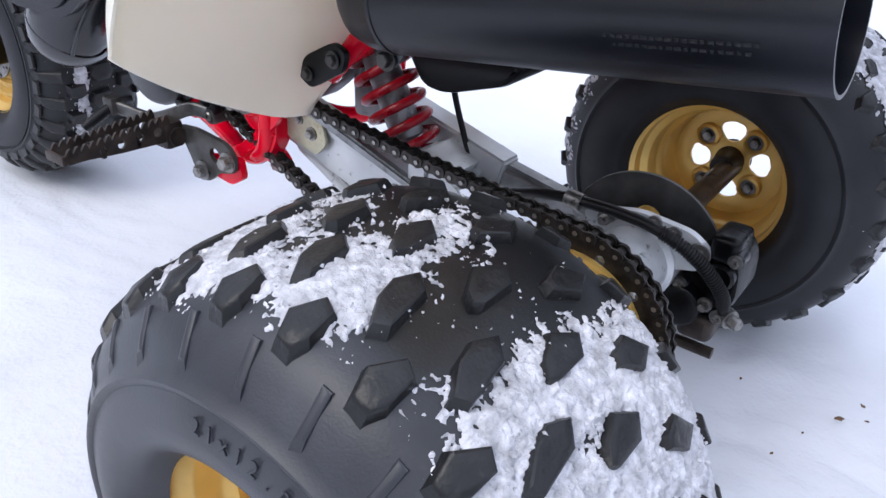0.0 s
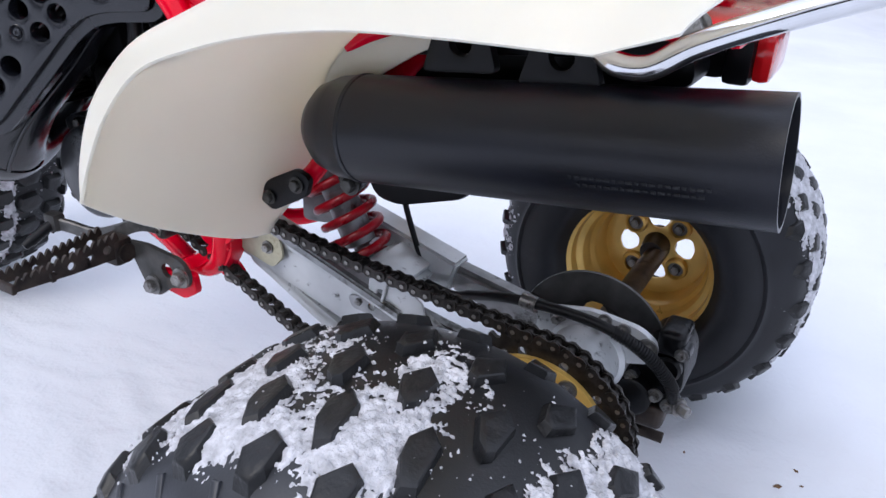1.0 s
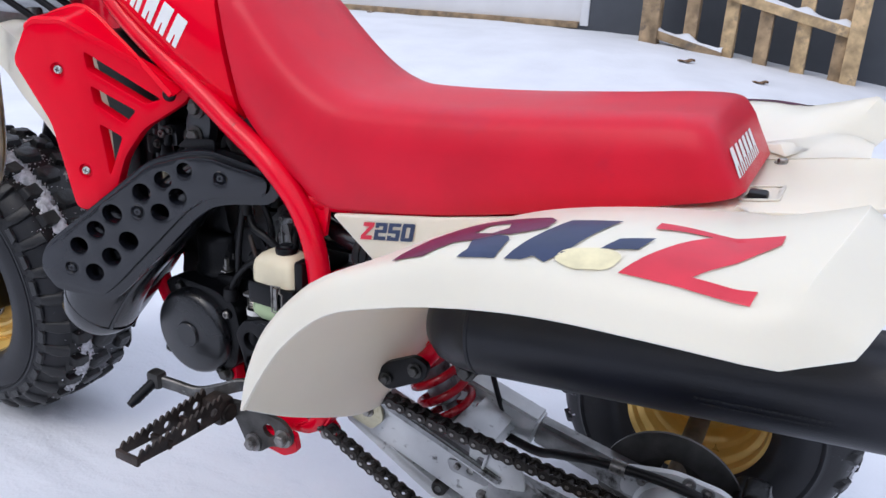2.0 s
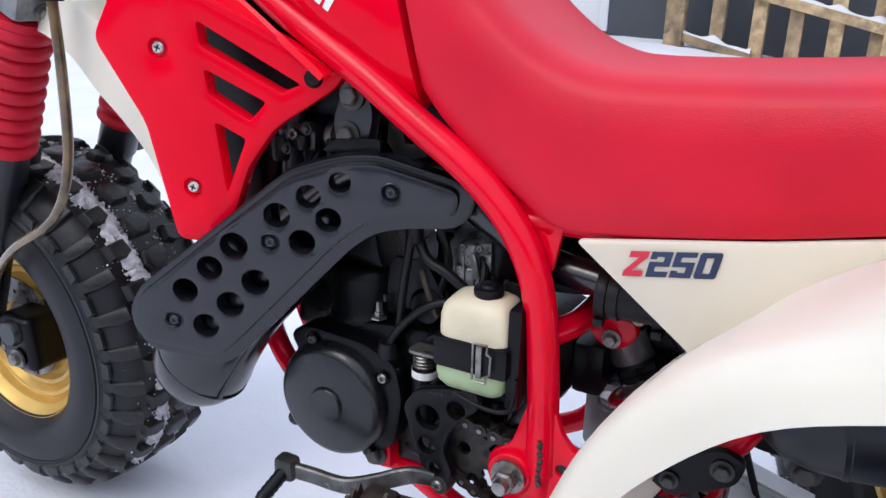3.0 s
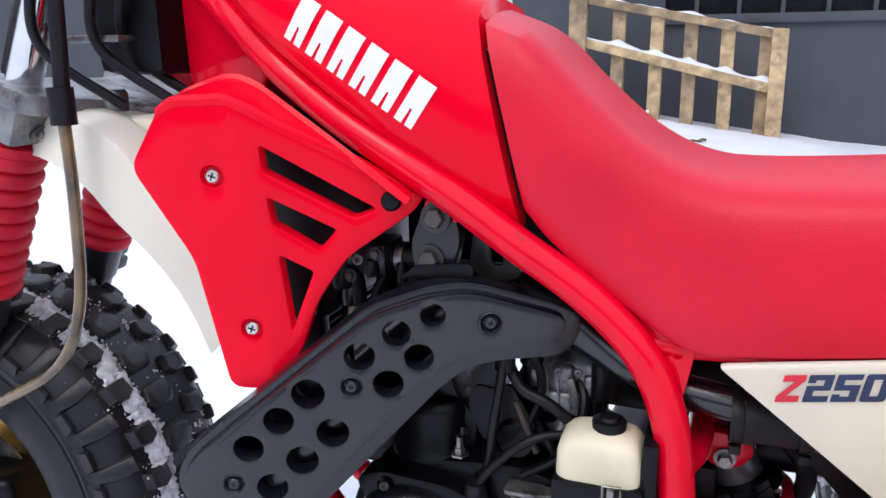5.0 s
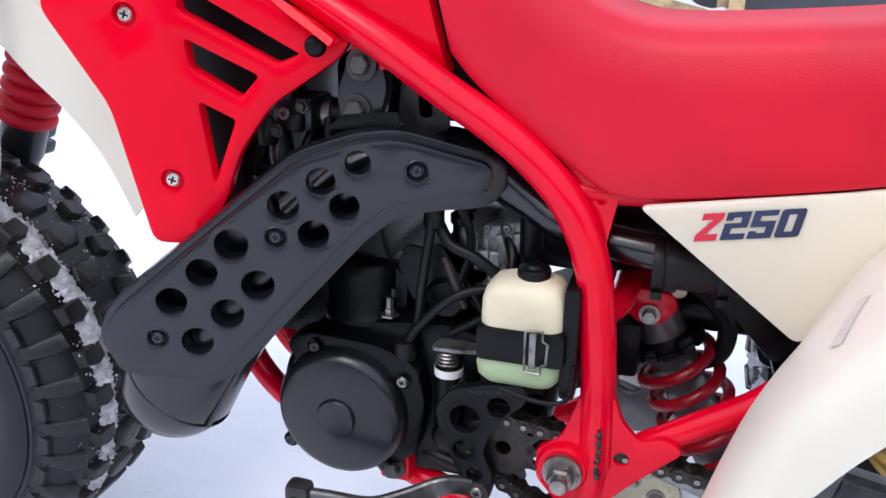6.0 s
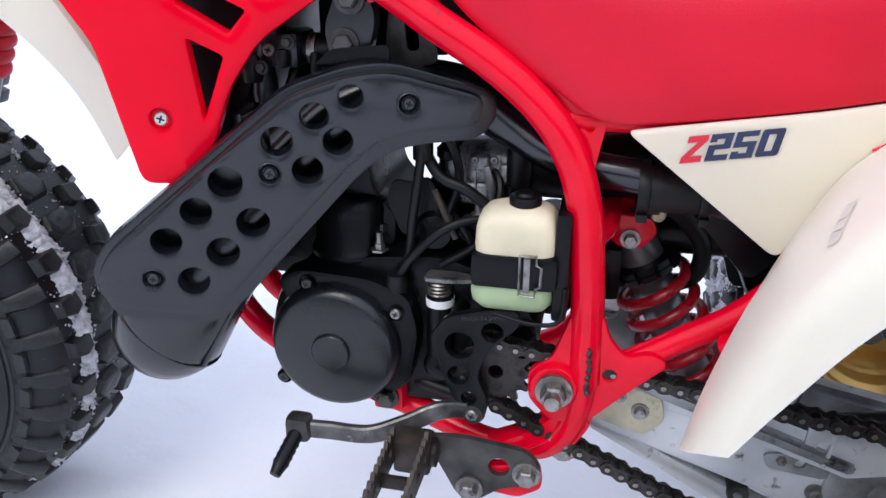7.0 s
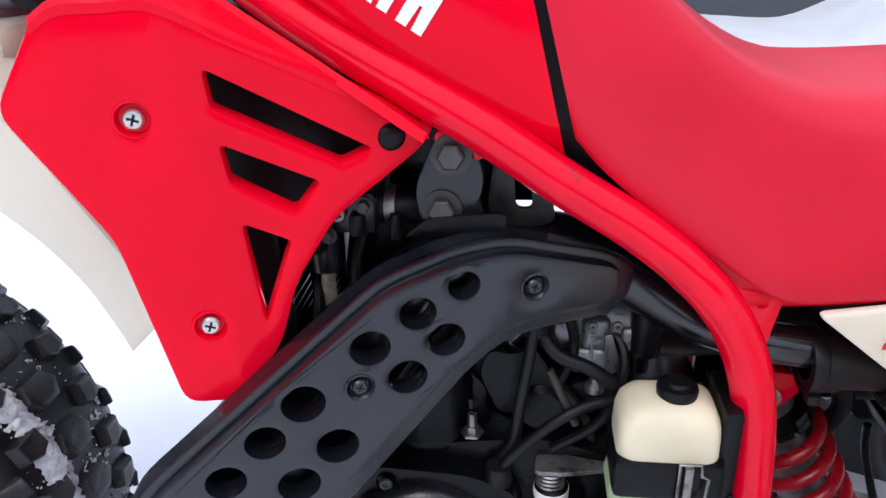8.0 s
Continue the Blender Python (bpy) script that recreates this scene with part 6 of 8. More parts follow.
    part("drain_screw", bm, STEEL, carb)
    bm = revolve(bmesh.new(), [(0, 0.556), (0.008, 0.556), (0.0085, 0.560), (0.0085, 0.572), (0.0060, 0.574), (0.0055, 0.596), (0, 0.598)], axis="z", center=(-0.533, -0.066, 0), seg=18)
    part("choke_plunger", bm, SHADED_OILY_CAST, carb)
    bm = plate(bmesh.new(), round_poly([(-0.562, 0.590), (-0.556, 0.592), (-0.549, 0.566), (-0.556, 0.564)], 0.002), 0.003, (), in_plane(-0.071), bevel=0.0005)
    part("throttle_lever", bm, STEEL, carb)
    bm = revolve(bmesh.new(), [(0, -0.03), (0.012, -0.03), (0.013, -0.02), (0.013, 0.02), (0.009, 0.022), (0, 0.022)], axis="z", center=(-0.528, -0.062, 0.600), seg=18)
    part("choke_knob", bm, BLACK_PLASTIC, carb)
    tube("intake_boot", [(-0.53, -0.03, 0.585), (-0.48, -0.02, 0.58), (-0.42, -0.01, 0.585), (-0.33, 0.0, 0.60)], 0.032, CABLE, ATV, "black rubber intake boot", sides=20)
    tube("intake_stub", [(-0.598, -0.03, 0.575), (-0.612, -0.02, 0.548), (-0.630, -0.01, 0.522)], 0.018, CABLE, ATV, sides=16)
    # hoses and cables beside the cylinder
    tube("breather_hose", [(-0.620, -0.06, 0.66), (-0.617, -0.090, 0.630), (-0.620, -0.098, 0.590), (-0.627, -0.100, 0.540), (-0.632, -0.098, 0.500), (-0.650, -0.09, 0.470)], 0.0048, CABLE, ATV, "black rubber hose")
    tube("breather_hose", [(-0.617, -0.085, 0.605), (-0.60, -0.095, 0.585), (-0.575, -0.098, 0.575), (-0.555, -0.095, 0.560)], 0.0058, CABLE, ATV, "black rubber hose")
    tube("clutch_cable", [(-0.642, -0.104, 0.478), (-0.625, -0.110, 0.505), (-0.595, -0.110, 0.535), (-0.565, -0.10, 0.545), (-0.53, -0.09, 0.54)], 0.0045, CABLE, ATV, "black cable")
    bm = revolve(bmesh.new(), [(0, 0), (0.010, 0), (0.012, 0.006), (0.010, 0.020), (0, 0.022)], axis="z", center=(-0.643, -0.104, 0.462), seg=18)
    part("cable_grommet", bm, CABLE, ATV)
    bm = revolve(bmesh.new(), [(0, 0), (0.010, 0), (0.010, 0.022), (0, 0.022)], axis="z", center=(-0.618, -0.090, 0.600), seg=18)
    part("hose_joint", bm, CABLE, ATV)
    tube("plug_lead", [(-0.70, -0.03, 0.70), (-0.66, -0.05, 0.74), (-0.60, -0.05, 0.735), (-0.55, -0.03, 0.70)], 0.004, CABLE, ATV)
    tube("wire_harness", [(-0.605, -0.098, 0.572), (-0.592, -0.102, 0.545), (-0.583, -0.102, 0.525)], 0.0035, RUST, ATV, "brown wire harness")
    bm = plate(bmesh.new(), round_poly([(-0.653, 0.573), (-0.632, 0.569), (-0.617, 0.578), (-0.589, 0.533), (-0.612, 0.512), (-0.645, 0.512), (-0.661, 0.550)], 0.008), 0.004, (), in_plane(-0.07), bevel=0.001)
    part("coil_bracket", bm, SHADED_OILY_CAST, ATV)
    for x, y, z, r in ((-0.61, -0.05, 0.52, 0.022), (-0.575, -0.03, 0.52, 0.02), (-0.63, 0.0, 0.62, 0.02)):
        bm = revolve(bmesh.new(), [(0, -0.03), (r * 0.8, -0.03), (r, -0.025), (r, 0.03), (0, 0.03)], center=(x, y, z), seg=20)
        part("engine_boss", bm, SHADED_OILY_CAST, case)


make_engine()


def make_upper_mount():
    bm = plate(bmesh.new(), round_poly([(-0.705, 0.722), (-0.690, 0.758), (-0.665, 0.764), (-0.655, 0.730), (-0.664, 0.695), (-0.700, 0.694)], 0.010), 0.016, (), in_plane(-0.094), bevel=0.003)
    m = part("engine_mount_upper", bm, BLACK_CASE, ATV, "dark grey cast engine mount")
    bolt("mount_bolt", (-0.678, -0.112, 0.748), 0.0095, 0.010, m, DARK_METAL)
    bolt("mount_bolt", (-0.685, -0.110, 0.708), 0.0095, 0.010, m, DARK_METAL)
    bm = plate(bmesh.new(), round_poly([(-0.690, 0.764), (-0.655, 0.768), (-0.640, 0.752), (-0.662, 0.742), (-0.690, 0.745)], 0.006), 0.010, (), in_plane(-0.100), bevel=0.002)
    part("mount_tab", bm, RED_PAINT, ATV)
    bm = plate(bmesh.new(), round_poly([(-0.650, 0.745), (-0.612, 0.735), (-0.605, 0.690), (-0.640, 0.680), (-0.655, 0.700)], 0.006), 0.005, [round_poly([(-0.636, 0.728), (-0.624, 0.728), (-0.622, 0.700), (-0.634, 0.700)], 0.005)], in_plane(-0.080), bevel=0.001)
    part("mount_bracket", bm, DARK_METAL, ATV, "grey steel bracket with a slot")
    # thermostat housing and hose with a clamp
    bm = revolve(bmesh.new(), [(0, 0.0), (0.013, 0.0), (0.014, 0.01), (0.012, 0.035), (0.016, 0.04), (0.016, 0.055), (0, 0.058)], axis="z", center=(-0.778, -0.085, 0.648), seg=22)
    th = part("thermostat_housing", bm, BLACK_CASE, ATV, "dark cast thermostat housing")
    bm = bmesh.new()
    box(bm, (-0.775, -0.10, 0.682), (-0.735, -0.05, 0.715), 0.006)
    part("housing_body", bm, BLACK_CASE, th)
    cross_screw("housing_screw", (-0.762, -0.102, 0.699), 0.006, th)
    # black backing plate added to fill the bright gap beside the bracket
    bm = plate(bmesh.new(), round_poly([(-0.735, 0.690), (-0.735, 0.745), (-0.690, 0.775), (-0.645, 0.745), (-0.600, 0.722), (-0.600, 0.690)], 0.010), 0.012, (), in_plane(-0.030), bevel=0.003)
    part("head_stay", bm, SHADED_OILY_CAST, ATV, "black plate added to darken the gap over the cylinder head")
    for x, y, z, r, h in ((-0.783, -0.098, 0.668, 0.0105, 0.026), (-0.748, -0.104, 0.684, 0.006, 0.016), (-0.722, -0.090, 0.676, 0.005, 0.020), (-0.758, -0.100, 0.712, 0.008, 0.014)):
        bm = revolve(bmesh.new(), [(0, 0.0), (r * 0.85, 0.0), (r, h * 0.15), (r, h * 0.8), (r * 0.8, h), (0, h)], axis="z", center=(x, y, z), seg=18)
        part("housing_stub", bm, CABLE, th)
    for x, z in ((-0.742, 0.707), (-0.770, 0.683)):
        bolt("housing_bolt", (x, -0.104, z), 0.0045, 0.006, th, DARK_METAL)
    for k in range(4):
        bm = revolve(bmesh.new(), [(0.0140, -0.0006), (0.0157, -0.0006), (0.0157, 0.0006), (0.0140, 0.0006)], axis="x", center=(-0.7305 + 0.0023 * k, -0.074, 0.697), seg=20)
        part("clamp_thread", bm, BOLT, th)
    tube("coolant_hose", [(-0.745, -0.075, 0.697), (-0.715, -0.072, 0.696), (-0.68, -0.06, 0.690)], 0.014, CABLE, ATV, "black coolant hose", sides=16)
    bm = revolve(bmesh.new(), [(0.014, -0.004), (0.0152, -0.004), (0.0152, 0.004), (0.014, 0.004)], axis="x", center=(-0.727, -0.074, 0.697), seg=24)
    part("hose_clamp", bm, BOLT, th, "bright worm-drive hose clamp")
    tube("brass_fitting", [(-0.778, -0.085, 0.650), (-0.778, -0.085, 0.620), (-0.772, -0.08, 0.60)], 0.006, BRASS, ATV)
    bm = plate(bmesh.new(), round_poly([(-0.895, 0.80), (-0.875, 0.838), (-0.835, 0.840), (-0.715, 0.768), (-0.765, 0.715), (-0.795, 0.640), (-0.845, 0.610)], 0.012), 0.20, (), in_plane(0.10), bevel=0.006)
    part("cooling_duct", bm, BLACK_PLASTIC, ATV, "black air duct")


make_upper_mount()


def make_radiator():
    # dark radiator with a finned core behind the shroud
    bm = bmesh.new()
    box(bm, (-0.866, -0.108, 0.47), (-0.806, -0.084, 0.70), 0.006)
    rad = part("radiator", bm, BLACK_PLASTIC, ATV, "black radiator behind the shroud")
    bm = bmesh.new()
    box(bm, (-0.866, 0.084, 0.47), (-0.806, 0.108, 0.70), 0.006)
    part("side_tank", bm, BLACK_PLASTIC, rad)
    bm = bmesh.new()
    box(bm, (-0.842, -0.084, 0.47), (-0.838, 0.084, 0.70))
    part("core", bm, SHADED_OILY_CAST, rad)
    for k in range(26):
        z = 0.478 + 0.0086 * k
        bm = bmesh.new()
        box(bm, (-0.858, -0.084, z), (-0.814, 0.084, z + 0.0022))
        part("cooling_fin", bm, SHADED_OILY_CAST, rad)
    # steel bridge over the heat shield and wiring in the bay
    bm = plate(bmesh.new(), round_poly([(-0.712, 0.690), (-0.694, 0.705), (-0.640, 0.710), (-0.640, 0.694), (-0.66, 0.692)], 0.006), 0.003, (), in_plane(-0.118), bevel=0.0008)
    part("shield_bracket", bm, SHADED_OILY_CAST, ATV, "flat black steel bracket")
    # black box added behind the slotted bracket so the slot looks dark
    bm = bmesh.new()
    box(bm, (-0.668, -0.02, 0.688), (-0.598, 0.05, 0.752), 0.010)
    part("ignition_coil", bm, BLACK_PLASTIC, ATV, "black box added to darken the bracket slot")
    for pts in ([(-0.66, -0.05, 0.70), (-0.64, -0.075, 0.66), (-0.60, -0.08, 0.625), (-0.585, -0.075, 0.58), (-0.60, -0.07, 0.53)],
                [(-0.74, -0.06, 0.70), (-0.755, -0.085, 0.655), (-0.75, -0.08, 0.61), (-0.72, -0.06, 0.58)],
                [(-0.80, -0.05, 0.66), (-0.785, -0.095, 0.62), (-0.795, -0.09, 0.56)],
                [(-0.62, -0.06, 0.72), (-0.585, -0.085, 0.70), (-0.55, -0.085, 0.675), (-0.51, -0.08, 0.65)],
                [(-0.57, -0.04, 0.60), (-0.545, -0.07, 0.57), (-0.56, -0.085, 0.52), (-0.60, -0.09, 0.49)],
                [(-0.64, -0.03, 0.55), (-0.60, -0.06, 0.54), (-0.57, -0.07, 0.50), (-0.565, -0.08, 0.45)]):
        tube("wiring", pts, 0.0045, CABLE, ATV, "black wiring in the engine bay", sides=8)
    bm = plate(bmesh.new(), round_poly([(-0.66, 0.49), (-0.645, 0.522), (-0.605, 0.532), (-0.578, 0.572), (-0.54, 0.56), (-0.535, 0.49)], 0.015), 0.09, (), in_plane(0.05), bevel=0.006)
    part("reed_block", bm, SHADED_OILY_CAST, ATV, "black intake casting")
    # red gusset under the saddle where the frame tube bends
    bm = plate(bmesh.new(), round_poly([(-0.515, 0.690), (-0.448, 0.650), (-0.456, 0.605), (-0.478, 0.640)], 0.005), 0.006, [ring2d(-0.462, 0.646, 0.004, 12)], in_plane(-0.112), bevel=0.001)
    part("frame_gusset", bm, RED_PAINT, ATV)


make_radiator()


def make_under_tank():
    """A black plate added between tank and frame tubes to darken the gap there."""
    bm = plate(bmesh.new(), round_poly([(-0.60, 0.765), (-0.66, 0.800), (-0.86, 0.945), (-0.90, 0.925), (-0.71, 0.775), (-0.60, 0.722), (-0.53, 0.672), (-0.485, 0.640), (-0.45, 0.65), (-0.54, 0.72)], 0.008), 0.17, (), in_plane(0.085), bevel=0.004)
    part("under_tank_tray", bm, BLACK_PLASTIC, ATV, "black plate added to darken the gap under the tank")


make_under_tank()


def make_exhaust():
    pts = [(-0.745, 0.0, 0.56), (-0.82, -0.01, 0.535), (-0.885, -0.04, 0.450), (-0.899, -0.100, 0.412), (-0.874, -0.150, 0.424), (-0.824, -0.138, 0.498), (-0.754, -0.100, 0.580), (-0.691, -0.084, 0.640), (-0.63, -0.070, 0.660), (-0.575, -0.062, 0.654), (-0.53, -0.068, 0.628), (-0.48, -0.084, 0.605), (-0.40, -0.09, 0.594)]
    radii = [0.022, 0.026, 0.036, 0.050, 0.060, 0.052, 0.046, 0.037, 0.031, 0.027, 0.020, 0.016, 0.016]

    def r(t):
        f = t * (len(radii) - 1)
        i = min(int(f), len(radii) - 2)
        return radii[i] + (radii[i + 1] - radii[i]) * (f - i)

    ex = part("expansion_chamber", sweep(bmesh.new(), spline(pts, 7), r, 36), BLACK_PIPE, ATV, "satin black exhaust expansion chamber")
    bm = bmesh.new()
    ring = [Vector((-0.876, -0.150, 0.422)) + (Vector((0.5, 0.15, 0.6)).normalized().orthogonal().normalized() * math.cos(a) + Vector((0.5, 0.15, 0.6)).normalized().cross(Vector((0.5, 0.15, 0.6)).normalized().orthogonal().normalized()) * math.sin(a)) * 0.0600 for a in np.arange(0, 6.28, math.pi / 20)]
    sweep(bm, ring, 0.0022, 6, closed=True)
    part("weld_seam", bm, BLACK_PIPE, ex)
    # folded seam along the chamber's rear edge
    line, way = spline(pts, 7), Vector((0.66, -0.42, -0.62)).normalized()
    bm = sweep(bmesh.new(), [p + way * (r(i / (len(line) - 1)) + 0.002) for i, p in enumerate(line) if 29 <= i <= 60], 0.0032, 8)
    part("seam_flange", bm, BLACK_PIPE, ex)
    bm = bmesh.new()
    for a0, a1, rr in ((-0.415, -0.345, 0.0215), (-0.405, -0.395, 0.0240), (-0.362, -0.352, 0.0240)):
        revolve(bm, [(rr - 0.006, a0), (rr, a0), (rr, a1), (rr - 0.006, a1)], axis="x", center=(0, -0.09, 0.586), seg=28)
    joint = part("rubber_joint", bm, CABLE, ex, "black rubber joint with two clamps")
    for x in (-0.411, -0.357):
        bm = revolve(bmesh.new(), [(0.022, -0.005), (0.0252, -0.005), (0.0258, -0.003), (0.0258, 0.003), (0.0252, 0.005), (0.022, 0.005)], axis="x", center=(x, -0.09, 0.586), seg=28)
        box(bm, (x - 0.005, -0.112, 0.559), (x + 0.005, -0.100, 0.567), 0.002)
        part("joint_clamp", bm, CABLE, joint, "dark steel band clamp")
    tube("tail_stub", [(-0.36, -0.09, 0.584), (-0.315, -0.092, 0.572), (-0.27, -0.104, 0.560), (-0.228, -0.130, 0.558)], 0.016, BLACK_SATIN, ATV, sides=18)
    # bracket that carries the muffler
    bm = plate(bmesh.new(), round_poly([(-0.250, 0.535), (-0.195, 0.530), (-0.198, 0.505), (-0.216, 0.486), (-0.236, 0.492)], 0.008), 0.006, (), in_plane(-0.150), bevel=0.0015)
    t = part("muffler_tab", bm, BLACK_SATIN, ATV)
    bolt("muffler_bolt", (-0.221, -0.157, 0.498), 0.0085, 0.010, t, DARK_METAL)
    for x in (-0.10, 0.0):
        bm = plate(bmesh.new(), round_poly([(x - 0.035, 0.632), (x + 0.045, 0.640), (x + 0.03, 0.685), (x - 0.02, 0.682)], 0.008), 0.012, [ring2d(x + 0.006, 0.664, 0.012, 16)], in_plane(-0.145), bevel=0.002)
        part("muffler_hanger", bm, BLACK_PLASTIC, ATV, "black muffler hanger")
    # black stay between fender and frame
    bm = plate(bmesh.new(), round_poly([(-0.338, 0.462), (-0.318, 0.450), (-0.268, 0.478), (-0.262, 0.500), (-0.282, 0.508), (-0.325, 0.486)], 0.008), 0.008, (), in_plane(-0.168), bevel=0.0015)
    st = part("fender_stay", bm, BLACK_PLASTIC, ATV, "black steel fender stay")
    bolt("stay_bolt", (-0.320, -0.177, 0.467), 0.0055, 0.007, st, DARK_METAL)
    bolt("stay_bolt", (-0.280, -0.177, 0.490), 0.0065, 0.007, st, DARK_METAL)
    tube("stay_tube", [(-0.326, -0.132, 0.455), (-0.305, -0.146, 0.470), (-0.275, -0.15, 0.50), (-0.24, -0.12, 0.56)], 0.011, RED_PAINT, ATV)
    bm = plate(bmesh.new(), round_poly([(-0.30, 0.468), (-0.125, 0.482), (-0.150, 0.452), (-0.24, 0.424), (-0.275, 0.428)], 0.014), 0.10, (), in_plane(0.07), bevel=0.008)
    part("air_box", bm, BLACK_PLASTIC, ATV, "black plastic air box")
    bm = plate(bmesh.new(), round_poly([(-0.43, 0.645), (-0.29, 0.66), (-0.255, 0.60), (-0.275, 0.52), (-0.302, 0.49), (-0.325, 0.515), (-0.385, 0.580)], 0.012), 0.010, (), in_plane(-0.055), bevel=0.002)
    part("inner_liner", bm, BLACK_PLASTIC, ATV, "black plastic inner liner")
    # the front end is drawn out to darken the space behind the shock mount
    bm = plate(bmesh.new(), round_poly([(-0.455, 0.60), (-0.25, 0.61), (-0.235, 0.47), (-0.262, 0.428), (-0.296, 0.428), (-0.308, 0.468), (-0.348, 0.470), (-0.375, 0.490), (-0.425, 0.455), (-0.455, 0.455)], 0.012), 0.010, (), in_plane(0.07), bevel=0.002)
    part("air_box_front", bm, BLACK_PLASTIC, ATV, "black plastic air box wall, stretched to darken the space behind the shock")
    tube("vent_hose", [(-0.285, 0.05, 0.43), (-0.281, 0.05, 0.398), (-0.264, 0.05, 0.346), (-0.25, 0.05, 0.31)], 0.0042, CABLE, ATV, "black vent hose")


make_exhaust()


def make_muffler_print():
    """Worn stamped lines on the muffler's flank, too faint to read."""
    muf = [o for o in ATV.children if o.name == "muffler"][0]
    for row, (a, start, count) in enumerate(((-12, 0.311, 19), (-19, 0.318, 17))):
        ang = radians(a)
        for k in range(count):
            w = 0.0028 + 0.0012 * ((k * 7 + row * 3) % 3)
            x = start + 0.0063 * k
            bm = bmesh.new()
            box(bm, (-w / 2, -0.0004, -0.0014), (w / 2, 0.0004, 0.0014))
            o = part("stamped_line", bm, WORN_PRINT, muf)
            o.matrix_basis = Matrix.Translation((x, 0, 0)) @ Matrix.Rotation(-ang, 4, "X") @ Matrix.Translation((0, -0.0557, 0))


make_muffler_print()


def make_reservoir():
    def body(levels, mat, name, parent, lab):
        """A blow-moulded shell over rounded rectangles: x0, x1, y0, y1, z, corner."""
        rings = []
        for x0, x1, y0, y1, z, r in levels:
            rings.append([Vector((x, y, z)) for x, y in round_poly([(x0, y0), (x1, y0), (x1, y1), (x0, y1)], r, 6)])
        return part(name, loft(bmesh.new(), rings), mat, parent, lab, smooth=60)

    rv = body([(-0.5545, -0.4835, -0.1535, -0.100, 0.508, 0.014), (-0.5555, -0.4830, -0.1545, -0.100, 0.520, 0.015), (-0.5565, -0.4825, -0.155, -0.100, 0.540, 0.015), (-0.5560, -0.4830, -0.155, -0.100, 0.556, 0.016),
               (-0.5540, -0.4845, -0.1535, -0.101, 0.564, 0.016), (-0.5485, -0.4880, -0.149, -0.104, 0.5705, 0.015), (-0.538, -0.4950, -0.142, -0.110, 0.5745, 0.012), (-0.530, -0.500, -0.138, -0.116, 0.5755, 0.010)],
              TANK_CREAM, "coolant_reservoir", ATV, "translucent cream plastic coolant reservoir, green below")
    body([(-0.543, -0.498, -0.144, -0.106, 0.4755, 0.010), (-0.552, -0.490, -0.150, -0.101, 0.4780, 0.013), (-0.5585, -0.4845, -0.1545, -0.100, 0.4850, 0.015), (-0.5600, -0.4835, -0.1555, -0.100, 0.4940, 0.015),
          (-0.5585, -0.4835, -0.1550, -0.100, 0.5010, 0.015), (-0.5560, -0.4840, -0.1535, -0.100, 0.5075, 0.014)], FLUID_GREEN, "coolant", rv, "green coolant showing through the plastic")
    bm = bmesh.new()
    revolve(bm, [(0.0122, 0.566), (0.0118, 0.579), (0.0, 0.579)], axis="z", center=(-0.514, -0.127, 0), seg=24)
    part("filler_neck", bm, TANK_CREAM, rv)
    bm = bmesh.new()
    box(bm, (-0.5585, -0.1585, 0.502), (-0.4795, -0.098, 0.535), 0.006, 2)
    st = part("rubber_strap", bm, BLACK_PLASTIC, rv, "black rubber strap")
    bm = bmesh.new()
    wire = [Vector(p) for p in ((-0.513, -0.1615, 0.500), (-0.499, -0.1615, 0.499), (-0.498, -0.1635, 0.508), (-0.494, -0.164, 0.510), (-0.4935, -0.164, 0.529), (-0.498, -0.1635, 0.531), (-0.4985, -0.1615, 0.539), (-0.513, -0.1615, 0.5385))]
    sweep(bm, wire, 0.0013, 6, closed=True)
    box(bm, (-0.5095, -0.1630, 0.503), (-0.5035, -0.1590, 0.536), 0.001)
    part("buckle", bm, BOLT, rv, "bright wire buckle")
    bm = revolve(bmesh.new(), [(0, 0.5865), (0.008, 0.5865), (0.0095, 0.584), (0.0140, 0.583), (0.0150, 0.581), (0.0146, 0.575), (0.0122, 0.573), (0.0122, 0.566)], axis="z", center=(-0.514, -0.127, 0), seg=24)
    part("reservoir_cap", bm, BLACK_PLASTIC, rv, "black screw cap")
    bm = bmesh.new()
    box(bm, (-0.484, -0.150, 0.470), (-0.470, -0.095, 0.575), 0.004)
    part("reservoir_bracket", bm, BLACK_PLASTIC, rv)
    tube("bracket_wire", [(-0.535, -0.156, 0.476), (-0.50, -0.158, 0.470), (-0.476, -0.155, 0.474), (-0.472, -0.150, 0.505)], 0.0022, BLACK_PLASTIC, rv)


make_reservoir()


